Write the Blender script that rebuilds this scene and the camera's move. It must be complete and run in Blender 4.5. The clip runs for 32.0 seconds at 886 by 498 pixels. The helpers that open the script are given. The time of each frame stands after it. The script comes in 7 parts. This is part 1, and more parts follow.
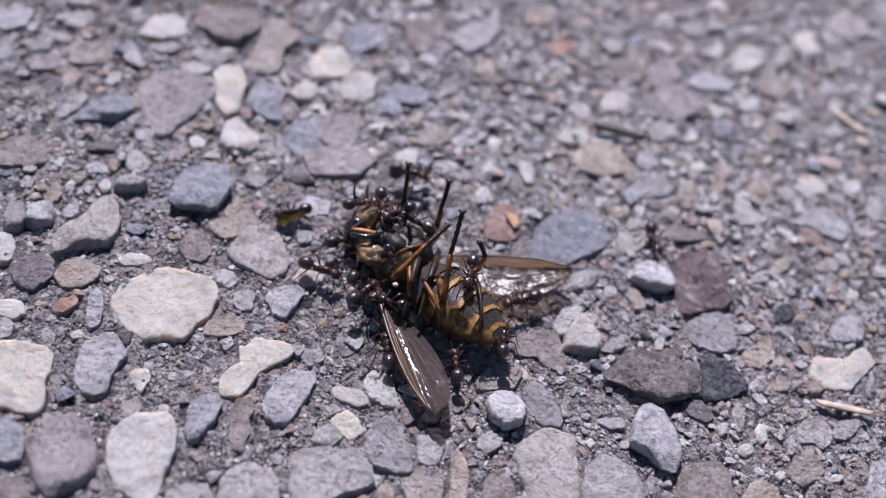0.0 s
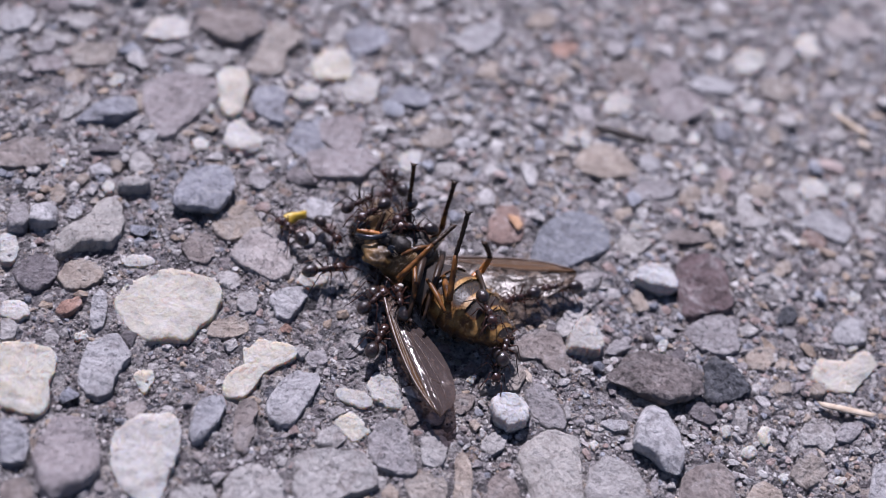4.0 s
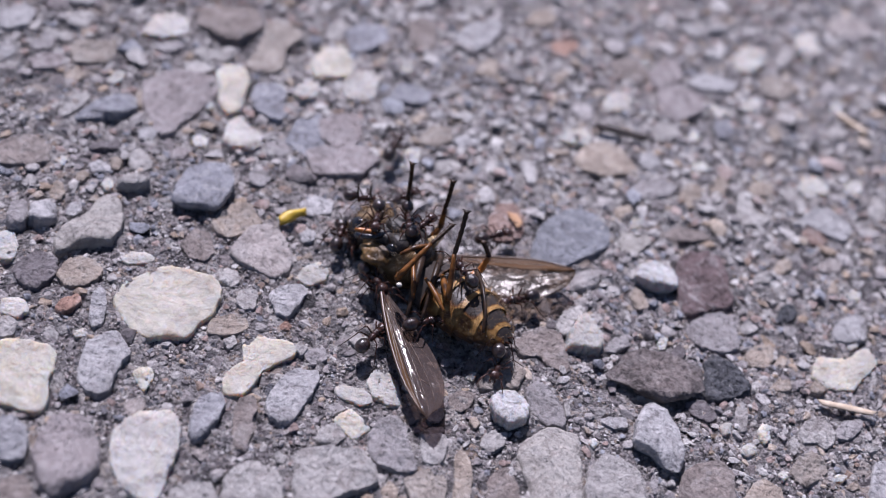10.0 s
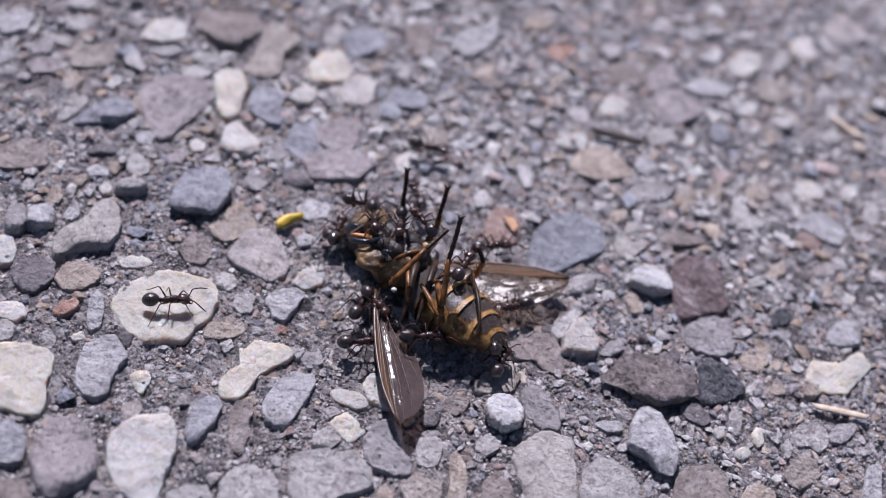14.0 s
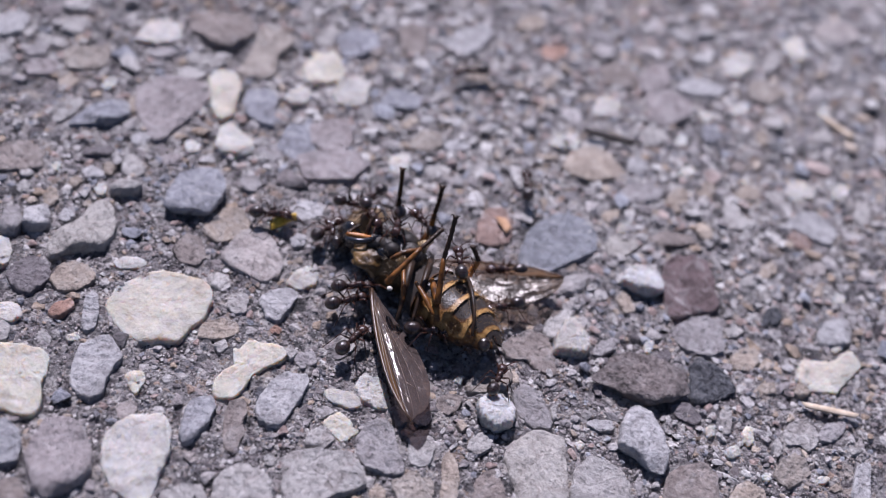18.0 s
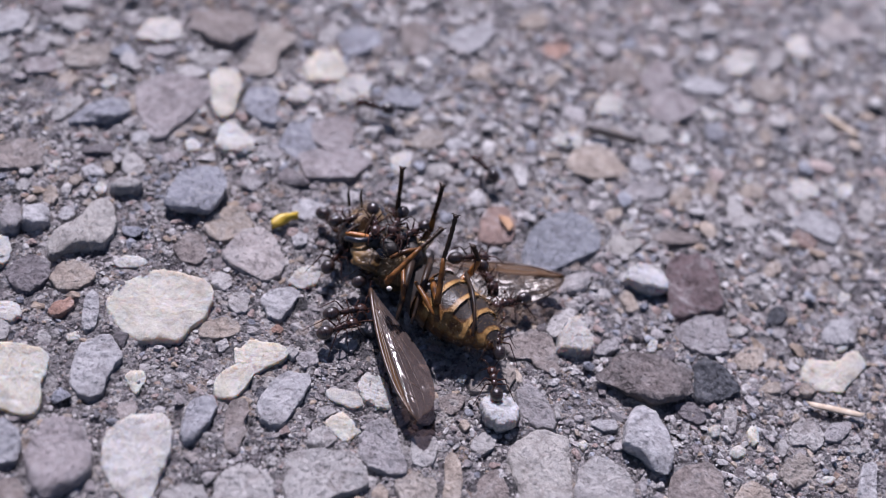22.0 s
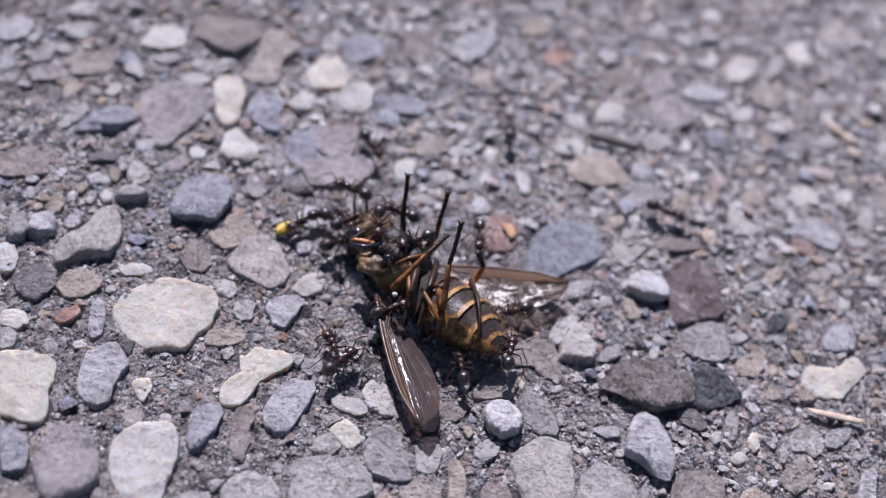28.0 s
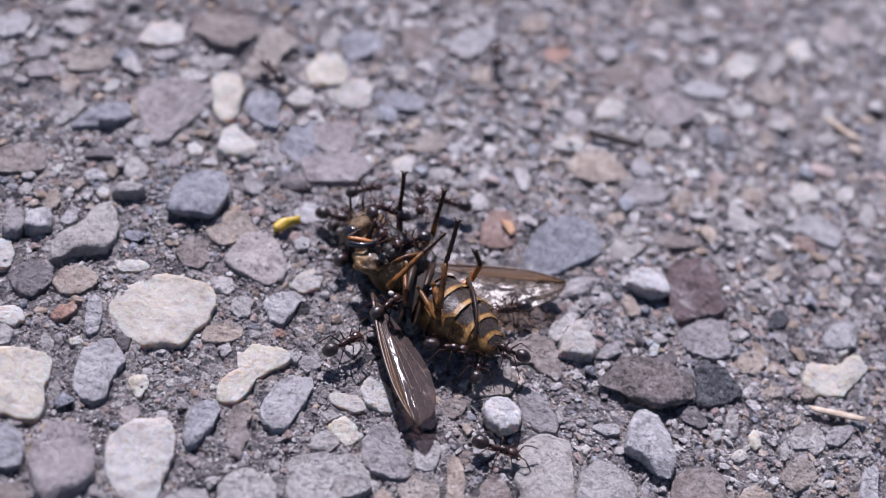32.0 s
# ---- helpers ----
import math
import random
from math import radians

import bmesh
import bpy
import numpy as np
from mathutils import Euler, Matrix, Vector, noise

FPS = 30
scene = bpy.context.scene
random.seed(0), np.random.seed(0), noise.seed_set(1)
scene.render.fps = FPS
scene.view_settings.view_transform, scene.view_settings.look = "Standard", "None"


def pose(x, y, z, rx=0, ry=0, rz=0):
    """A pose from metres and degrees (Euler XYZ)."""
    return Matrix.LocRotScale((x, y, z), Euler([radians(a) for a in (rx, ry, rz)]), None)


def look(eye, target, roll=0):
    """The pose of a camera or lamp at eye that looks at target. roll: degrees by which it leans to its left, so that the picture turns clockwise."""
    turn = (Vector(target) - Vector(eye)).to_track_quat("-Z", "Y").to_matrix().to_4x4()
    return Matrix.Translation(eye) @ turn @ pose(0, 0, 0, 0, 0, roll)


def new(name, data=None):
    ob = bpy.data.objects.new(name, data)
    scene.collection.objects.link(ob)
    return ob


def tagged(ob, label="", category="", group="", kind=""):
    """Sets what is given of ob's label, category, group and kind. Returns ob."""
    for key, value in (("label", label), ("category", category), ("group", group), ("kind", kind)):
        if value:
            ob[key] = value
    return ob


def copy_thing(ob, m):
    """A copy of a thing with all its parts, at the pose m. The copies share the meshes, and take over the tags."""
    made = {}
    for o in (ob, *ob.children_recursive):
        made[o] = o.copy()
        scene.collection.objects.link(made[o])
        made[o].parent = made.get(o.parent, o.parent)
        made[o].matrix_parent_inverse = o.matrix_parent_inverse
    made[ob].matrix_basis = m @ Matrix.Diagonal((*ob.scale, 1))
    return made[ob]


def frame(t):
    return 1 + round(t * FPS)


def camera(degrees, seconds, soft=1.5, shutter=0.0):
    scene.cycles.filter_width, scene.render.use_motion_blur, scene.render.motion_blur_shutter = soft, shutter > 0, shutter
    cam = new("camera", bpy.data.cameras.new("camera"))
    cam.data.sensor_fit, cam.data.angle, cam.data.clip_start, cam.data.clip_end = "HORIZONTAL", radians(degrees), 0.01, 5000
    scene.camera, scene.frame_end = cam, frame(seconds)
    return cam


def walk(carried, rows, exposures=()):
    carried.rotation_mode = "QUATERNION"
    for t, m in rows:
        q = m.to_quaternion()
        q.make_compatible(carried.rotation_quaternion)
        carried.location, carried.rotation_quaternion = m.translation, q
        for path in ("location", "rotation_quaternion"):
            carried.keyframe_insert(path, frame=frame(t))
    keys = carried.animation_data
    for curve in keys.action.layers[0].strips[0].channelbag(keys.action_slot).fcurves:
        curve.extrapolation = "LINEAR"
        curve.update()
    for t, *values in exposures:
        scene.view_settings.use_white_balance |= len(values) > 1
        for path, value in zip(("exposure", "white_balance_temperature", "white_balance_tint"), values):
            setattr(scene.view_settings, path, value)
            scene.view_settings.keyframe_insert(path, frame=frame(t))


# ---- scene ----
# A dead hoverfly on its back on sunlit asphalt, pulled about by ants; lengths below are in millimetres unless said.
cam = camera(36, 32.0, soft=1.0)
cam.data.dof.use_dof = True
cam.data.dof.focus_distance = 0.0865
cam.data.dof.aperture_fstop = 26.0
PATH = [
    (0, pose(0.000440, -0.066981, 0.067407, 44.036, -9.631, 10.028)),
    (0.5, pose(0.000431, -0.067029, 0.067710, 44.052, -9.635, 10.045)),
    (1, pose(0.000384, -0.067035, 0.068014, 44.055, -9.635, 10.010)),
    (1.5, pose(0.000376, -0.067099, 0.068223, 44.033, -9.646, 10.046)),
    (2, pose(0.000255, -0.067411, 0.067992, 44.167, -9.704, 9.997)),
    (2.5, pose(0.000096, -0.067475, 0.067877, 44.151, -9.755, 9.987)),
    (3, pose(0.000041, -0.067390, 0.067724, 44.151, -9.775, 9.992)),
    (3.5, pose(-0.000044, -0.067219, 0.067594, 44.142, -9.806, 9.985)),
    (5.5, pose(0.000257, -0.066915, 0.066562, 44.195, -9.822, 9.998)),
    (6, pose(0.000351, -0.066737, 0.066750, 44.104, -9.799, 10.027)),
    (6.5, pose(0.000340, -0.066776, 0.066951, 44.072, -9.814, 10.028)),
    (7, pose(0.000362, -0.066927, 0.066994, 44.105, -9.803, 10.041)),
    (7.5, pose(0.000308, -0.067121, 0.067184, 44.114, -9.823, 10.018)),
    (8, pose(0.000246, -0.067063, 0.067356, 44.057, -9.822, 9.984)),
    (8.5, pose(0.000271, -0.067074, 0.067377, 44.113, -9.804, 10.005)),
    (9, pose(0.000184, -0.067072, 0.067457, 44.080, -9.820, 10.005)),
    (9.5, pose(0.000078, -0.067102, 0.067342, 44.127, -9.828, 9.984)),
    (10, pose(-0.000004, -0.067195, 0.067146, 44.156, -9.854, 9.992)),
    (10.5, pose(-0.000095, -0.067153, 0.067056, 44.158, -9.871, 9.983)),
    (11, pose(-0.000157, -0.067084, 0.067140, 44.127, -9.897, 10.018)),
    (11.5, pose(-0.000120, -0.067008, 0.067446, 44.088, -9.858, 10.015)),
    (12, pose(-0.000132, -0.067002, 0.067570, 44.082, -9.911, 10.057)),
    (12.5, pose(-0.000040, -0.067017, 0.067586, 44.085, -9.874, 10.077)),
    (13, pose(0.000069, -0.067154, 0.067509, 44.133, -9.850, 10.064)),
    (13.5, pose(-0.000071, -0.067049, 0.067718, 44.018, -9.945, 10.021)),
    (14, pose(0.000306, -0.067321, 0.067722, 44.170, -9.838, 10.063)),
    (14.5, pose(0.000311, -0.067274, 0.067815, 44.080, -9.852, 10.035)),
    (16.5, pose(0.000660, -0.067509, 0.067998, 44.028, -9.834, 10.055)),
    (17, pose(0.000682, -0.067557, 0.068199, 43.996, -9.820, 10.008)),
    (17.5, pose(0.000702, -0.067526, 0.068306, 44.021, -9.805, 10.002)),
    (18, pose(0.000664, -0.067534, 0.068457, 44.031, -9.826, 9.998)),
    (18.5, pose(0.000617, -0.067455, 0.068592, 43.977, -9.781, 9.955)),
    (19, pose(0.000554, -0.067552, 0.068435, 44.092, -9.800, 9.956)),
    (19.5, pose(0.000391, -0.067478, 0.068456, 44.050, -9.831, 9.912)),
    (20, pose(0.000337, -0.067504, 0.068278, 44.124, -9.814, 9.897)),
    (20.5, pose(0.000244, -0.067419, 0.068247, 44.096, -9.837, 9.900)),
    (21, pose(0.000382, -0.067379, 0.068132, 44.137, -9.799, 9.939)),
    (21.5, pose(0.000470, -0.067324, 0.067979, 44.144, -9.799, 9.948)),
    (22, pose(0.000499, -0.067253, 0.067825, 44.109, -9.818, 9.944)),
    (22.5, pose(0.000511, -0.067184, 0.067664, 44.086, -9.838, 9.955)),
    (23, pose(0.000384, -0.067156, 0.067476, 44.137, -9.885, 9.887)),
    (23.5, pose(0.000249, -0.066992, 0.067736, 43.989, -9.887, 9.905)),
    (24, pose(0.000132, -0.067093, 0.067546, 44.125, -9.902, 9.838)),
    (24.5, pose(0.000062, -0.067165, 0.067639, 44.099, -9.931, 9.866)),
    (25, pose(0.000094, -0.067106, 0.067723, 44.062, -9.905, 9.908)),
    (25.5, pose(0.000032, -0.067169, 0.067894, 44.067, -9.923, 9.901)),
    (27.5, pose(0.000005, -0.067340, 0.068660, 44.052, -9.908, 9.903)),
    (28, pose(-0.000069, -0.067386, 0.068705, 44.048, -9.911, 9.863)),
    (28.5, pose(-0.000215, -0.067431, 0.068803, 44.072, -9.964, 9.847)),
    (29, pose(-0.000258, -0.067372, 0.068887, 44.062, -9.944, 9.882)),
    (29.5, pose(-0.000502, -0.067354, 0.068812, 44.096, -10.040, 9.804)),
    (30, pose(-0.000240, -0.067381, 0.068830, 44.125, -9.925, 9.880)),
    (30.5, pose(-0.000213, -0.067368, 0.068707, 44.113, -9.962, 9.853)),
    (31, pose(-0.000096, -0.067393, 0.068585, 44.091, -9.948, 9.878)),
    (31.5, pose(0.000004, -0.067357, 0.068262, 44.151, -9.940, 9.870)),
    (32, pose(0.000168, -0.067247, 0.068036, 44.154, -9.885, 9.888)),
]
walk(cam, PATH, exposures=[(0, 0.455, 5715, 26), (32, 0.455, 5715, 26)])

# ---- light: a high clear noon, the sun ahead of the camera and to its left ----
SUN_ELEVATION, SUN_AZIMUTH = 54.0, 26.0   # degrees; azimuth to the left of +y
world = bpy.data.worlds.new("sky")
scene.world = world
world.use_nodes = True
wn = world.node_tree.nodes
sky = wn.new("ShaderNodeTexSky")
sky.sky_type, sky.sun_disc = "NISHITA", False
sky.sun_elevation, sky.sun_rotation = radians(SUN_ELEVATION), radians(-SUN_AZIMUTH)
world.node_tree.links.new(sky.outputs[0], wn["Background"].inputs[0])
wn["Background"].inputs[1].default_value = 0.046
sun = new("sun", bpy.data.lights.new("sun", "SUN"))
sun.data.energy, sun.data.angle, sun.data.color = 5.0, radians(0.53), (1.0, 0.95, 0.88)
az, el = radians(SUN_AZIMUTH), radians(SUN_ELEVATION)
sun.matrix_world = look((-math.sin(az) * math.cos(el), math.cos(az) * math.cos(el), math.sin(el)), (0, 0, 0))

# ---- materials ----
def shader(name):
    mat = bpy.data.materials.new(name)
    mat.use_nodes = True
    return mat, mat.node_tree.nodes, mat.node_tree.links, mat.node_tree.nodes["Principled BSDF"]


def add(nodes, kind, **values):
    node = nodes.new(kind)
    for key, value in values.items():
        node.inputs[key.replace("_", " ")].default_value = value
    return node


def ramp(nodes, stops, constant=False):
    node = nodes.new("ShaderNodeValToRGB")
    node.color_ramp.interpolation = "CONSTANT" if constant else "LINEAR"
    while len(node.color_ramp.elements) < len(stops):
        node.color_ramp.elements.new(0.5)
    for element, (at, colour) in zip(node.color_ramp.elements, stops):
        element.position, element.color = at, (*colour, 1)
    return node


def tone(colour, k):
    return tuple(min(0.95, c * k) for c in colour)


def mineral(name, colour, spots=0.5, rough=0.75, grain=1.0, island=False, palette=None, contrast=0.8, patch=0.35, glow=0.0, facets=0.45, relief_by=0.0003, grime=1.0):
    """Broken rock: cloudy patches, crystals, pits and dust, each piece a shade of its own."""
    mat, n, l, out = shader(name)
    coord, info = n.new("ShaderNodeTexCoord"), n.new("ShaderNodeObjectInfo")
    pick = info.outputs["Random"]
    if island:
        pick = n.new("ShaderNodeNewGeometry").outputs["Random Per Island"]
    shift = n.new("ShaderNodeVectorMath")
    shift.operation = "MULTIPLY_ADD"
    l.new(pick, shift.inputs[0])
    shift.inputs[1].default_value = (7.0, 13.0, 5.0)
    l.new(coord.outputs["Object"], shift.inputs[2])
    at = shift.outputs[0]
    cloud = add(n, "ShaderNodeTexNoise", Scale=420.0, Detail=6.0, Roughness=0.62)
    fine = add(n, "ShaderNodeTexNoise", Scale=3900.0 * grain, Detail=5.0, Roughness=0.75)
    crystal = add(n, "ShaderNodeTexVoronoi", Scale=2600.0 * grain)
    mosaic = add(n, "ShaderNodeTexVoronoi", Scale=1500.0 * grain)
    for tex in (cloud, fine, crystal, mosaic):
        l.new(at, tex.inputs["Vector"])
    if palette:
        basis = ramp(n, palette, True)
        l.new(pick, basis.inputs[0])
        base = basis.outputs[0]
    else:
        basis = ramp(n, [(0.33, tone(colour, 0.76)), (0.47, colour), (0.56, tone(colour, 1.05)), (0.7, tone(colour, 1.25))])
        l.new(cloud.outputs["Fac"], basis.inputs[0])
        base = basis.outputs[0]
    grainy = ramp(n, [(0.3, (0.30, 0.29, 0.29)), (0.42, (0.78, 0.77, 0.77)), (0.58, (1.0, 1.0, 1.0)), (0.75, (1.35, 1.34, 1.32))])
    l.new(fine.outputs["Fac"], grainy.inputs[0])
    pieces = n.new("ShaderNodeSeparateColor")
    l.new(mosaic.outputs["Color"], pieces.inputs[0])
    cells = ramp(n, [(0.0, (0.72, 0.72, 0.72)), (0.6, (1.0, 1.0, 1.0)), (1.0, (1.25, 1.24, 1.22))])
    l.new(pieces.outputs[0], cells.inputs[0])
    mul = n.new("ShaderNodeMix")
    mul.data_type, mul.blend_type = "RGBA", "MULTIPLY"
    mul.inputs["Factor"].default_value = contrast
    both = n.new("ShaderNodeMix")
    both.data_type, both.blend_type = "RGBA", "MULTIPLY"
    both.inputs["Factor"].default_value = 0.7
    l.new(grainy.outputs[0], both.inputs["A"]), l.new(cells.outputs[0], both.inputs["B"])
    l.new(base, mul.inputs["A"]), l.new(both.outputs["Result"], mul.inputs["B"])
    fleck = n.new("ShaderNodeMapRange")
    for key, value in (("From Min", 0.16), ("From Max", 0.04), ("To Min", 0.0), ("To Max", spots)):
        fleck.inputs[key].default_value = value
    l.new(crystal.outputs["Distance"], fleck.inputs["Value"])
    flecked = n.new("ShaderNodeMix")
    flecked.data_type = "RGBA"
    flecked.inputs["B"].default_value = (0.62, 0.60, 0.58, 1)
    l.new(fleck.outputs[0], flecked.inputs["Factor"]), l.new(mul.outputs["Result"], flecked.inputs["A"])
    veil = add(n, "ShaderNodeTexNoise", Scale=760.0, Detail=5.0, Roughness=0.6, Distortion=1.2)
    l.new(at, veil.inputs["Vector"])
    part_of = n.new("ShaderNodeMapRange")
    for key, value in (("From Min", 0.52), ("From Max", 0.72), ("To Min", 0.0), ("To Max", patch)):
        part_of.inputs[key].default_value = value
    l.new(veil.outputs["Fac"], part_of.inputs["Value"])
    veiled = n.new("ShaderNodeMix")
    veiled.data_type = "RGBA"
    veiled.inputs["B"].default_value = (0.47, 0.455, 0.45, 1)
    l.new(part_of.outputs[0], veiled.inputs["Factor"]), l.new(flecked.outputs["Result"], veiled.inputs["A"])
    stain = ramp(n, [(0.30, (0.52, 0.48, 0.47)), (0.42, (0.82, 0.80, 0.80)), (0.52, (1.0, 1.0, 1.0))])
    l.new(veil.outputs["Fac"], stain.inputs[0])
    stained = n.new("ShaderNodeMix")
    stained.data_type, stained.blend_type = "RGBA", "MULTIPLY"
    stained.inputs["Factor"].default_value = 0.75 * grime
    l.new(veiled.outputs["Result"], stained.inputs["A"]), l.new(stain.outputs[0], stained.inputs["B"])
    hue = n.new("ShaderNodeHueSaturation")
    vary = n.new("ShaderNodeMapRange")
    vary.inputs["To Min"].default_value, vary.inputs["To Max"].default_value = 0.93, 1.08
    l.new(pick, vary.inputs["Value"]), l.new(vary.outputs[0], hue.inputs["Value"])
    l.new(stained.outputs["Result"], hue.inputs["Color"])
    l.new(hue.outputs[0], out.inputs["Base Color"])
    out.inputs["Subsurface Weight"].default_value = glow
    out.inputs["Subsurface Radius"].default_value = (1.0, 0.62, 0.36)
    out.inputs["Subsurface Scale"].default_value = 0.0014
    bump = add(n, "ShaderNodeBump", Strength=1.0, Distance=relief_by)
    relief = n.new("ShaderNodeMath")
    relief.operation = "ADD"
    l.new(fine.outputs["Fac"], relief.inputs[0])
    relief.inputs[1].default_value = 0.0
    l.new(relief.outputs[0], bump.inputs["Height"])
    facet = add(n, "ShaderNodeTexVoronoi", Scale=4300.0 * grain)
    l.new(at, facet.inputs["Vector"])
    centred = n.new("ShaderNodeVectorMath")
    centred.operation = "SUBTRACT"
    centred.inputs[1].default_value = (0.5, 0.5, 0.5)
    l.new(facet.outputs["Color"], centred.inputs[0])
    tilted = n.new("ShaderNodeVectorMath")
    tilted.operation = "MULTIPLY_ADD"
    tilted.inputs[1].default_value = (facets, facets, facets)
    l.new(centred.outputs[0], tilted.inputs[0]), l.new(bump.outputs[0], tilted.inputs[2])
    unit = n.new("ShaderNodeVectorMath")
    unit.operation = "NORMALIZE"
    l.new(tilted.outputs[0], unit.inputs[0]), l.new(unit.outputs[0], out.inputs["Normal"])
    gloss = n.new("ShaderNodeMapRange")
    gloss.inputs["To Min"].default_value, gloss.inputs["To Max"].default_value = rough - 0.52, rough + 0.12
    l.new(fine.outputs["Fac"], gloss.inputs["Value"]), l.new(gloss.outputs[0], out.inputs["Roughness"])
    return mat


ROCK = {
    "cream": mineral("cream_limestone", (0.505, 0.475, 0.41), 0.15, contrast=0.4, glow=0.8, facets=0.2, grime=0.35),
    "white": mineral("white_limestone", (0.475, 0.458, 0.43), 0.2, contrast=0.45, glow=0.5, facets=0.25, grime=0.5),
    "whitegrey": mineral("blotched_limestone", (0.50, 0.50, 0.50), 0.2, contrast=0.5, patch=0.8, glow=0.3),
    "warmpale": mineral("warm_pale_stone", (0.44, 0.413, 0.38), 0.3, contrast=0.45),
    "pale": mineral("pale_stone", (0.405, 0.386, 0.37), 0.3, contrast=0.45),
    "grey": mineral("grey_stone", (0.325, 0.306, 0.306), 0.3, contrast=0.45),
    "blueish": mineral("veined_stone", (0.425, 0.417, 0.42), 0.5, contrast=0.5, patch=0.75),
    "greyblue": mineral("smooth_blue_grey_stone", (0.33, 0.33, 0.347), 0.25, 0.66, contrast=0.4, patch=0.4),
    "blue": mineral("blue_grey_stone", (0.295, 0.30, 0.33), 0.4, 0.62, contrast=0.5, patch=0.6),
    "slateblue": mineral("wet_blue_stone", (0.235, 0.243, 0.268), 0.6, 0.6, contrast=0.6, patch=0.45),
    "mauve": mineral("mauve_stone", (0.32, 0.285, 0.283), 0.25, contrast=0.4),
    "pinkish": mineral("pinkish_stone", (0.385, 0.345, 0.325), 0.25, contrast=0.4),
    "tan": mineral("tan_stone", (0.38, 0.32, 0.265), 0.3, contrast=0.45),
    "brownpale": mineral("pale_brown_stone", (0.35, 0.308, 0.27), 0.25, contrast=0.45),
    "brown": mineral("brown_stone", (0.26, 0.222, 0.203), 0.3, contrast=0.55),
    "redbrown": mineral("red_brown_stone", (0.27, 0.185, 0.155), 0.3, contrast=0.5),
    "dark": mineral("slate_stone", (0.165, 0.147, 0.152), 0.25, contrast=0.55),
    "darkbrown": mineral("dark_basalt", (0.18, 0.153, 0.145), 0.35, contrast=1.0, patch=0.2, facets=0.7, relief_by=0.00028),
    "purple": mineral("purple_stone", (0.15, 0.105, 0.107), 0.5, contrast=0.7, patch=0.6),
    "black": mineral("blue_black_stone", (0.062, 0.066, 0.078), 0.6, contrast=1.0, patch=0.2, facets=0.7, relief_by=0.00028),
    "red": mineral("red_stone", (0.37, 0.225, 0.17), 0.25, contrast=0.5),
}
GRIT_PALETTE = [
    (0.0, (0.245, 0.215, 0.215)), (0.13, (0.37, 0.34, 0.338)), (0.27, (0.15, 0.134, 0.138)), (0.33, (0.43, 0.405, 0.395)),
    (0.50, (0.385, 0.29, 0.26)), (0.60, (0.48, 0.46, 0.445)), (0.72, (0.42, 0.33, 0.25)), (0.81, (0.52, 0.50, 0.49)),
    (0.88, (0.26, 0.27, 0.305)), (0.97, (0.32, 0.235, 0.185)),
]
# White share raised: besides pale sand it stands for sun glints.
SAND_PALETTE = [
    (0.0, (0.16, 0.145, 0.148)), (0.15, (0.32, 0.295, 0.295)), (0.32, (0.06, 0.055, 0.056)), (0.37, (0.43, 0.395, 0.385)),
    (0.54, (0.31, 0.26, 0.247)), (0.65, (0.25, 0.23, 0.233)), (0.76, (0.40, 0.33, 0.27)), (0.80, (0.62, 0.60, 0.58)),
    (0.94, (0.22, 0.215, 0.23)),
]
# Pale stone tones, lifted further to stand for the haze over the far stones.
PALE_PALETTE = [
    (0.0, (0.34, 0.32, 0.32)), (0.10, (0.52, 0.49, 0.48)), (0.28, (0.26, 0.245, 0.25)), (0.34, (0.60, 0.58, 0.56)),
    (0.50, (0.50, 0.40, 0.365)), (0.60, (0.58, 0.56, 0.54)), (0.74, (0.50, 0.42, 0.34)), (0.84, (0.60, 0.585, 0.565)),
    (0.92, (0.36, 0.375, 0.415)),
]
PALE_GRIT = mineral("pale_grit", (0.4, 0.4, 0.4), 0.25, island=True, palette=PALE_PALETTE, contrast=0.6)
SAND = mineral("mixed_sand", (0.3, 0.3, 0.3), 0.25, 0.55, island=True, palette=SAND_PALETTE, contrast=0.5)
GRIT = mineral("mixed_grit", (0.3, 0.3, 0.3), 0.25, island=True, palette=GRIT_PALETTE)


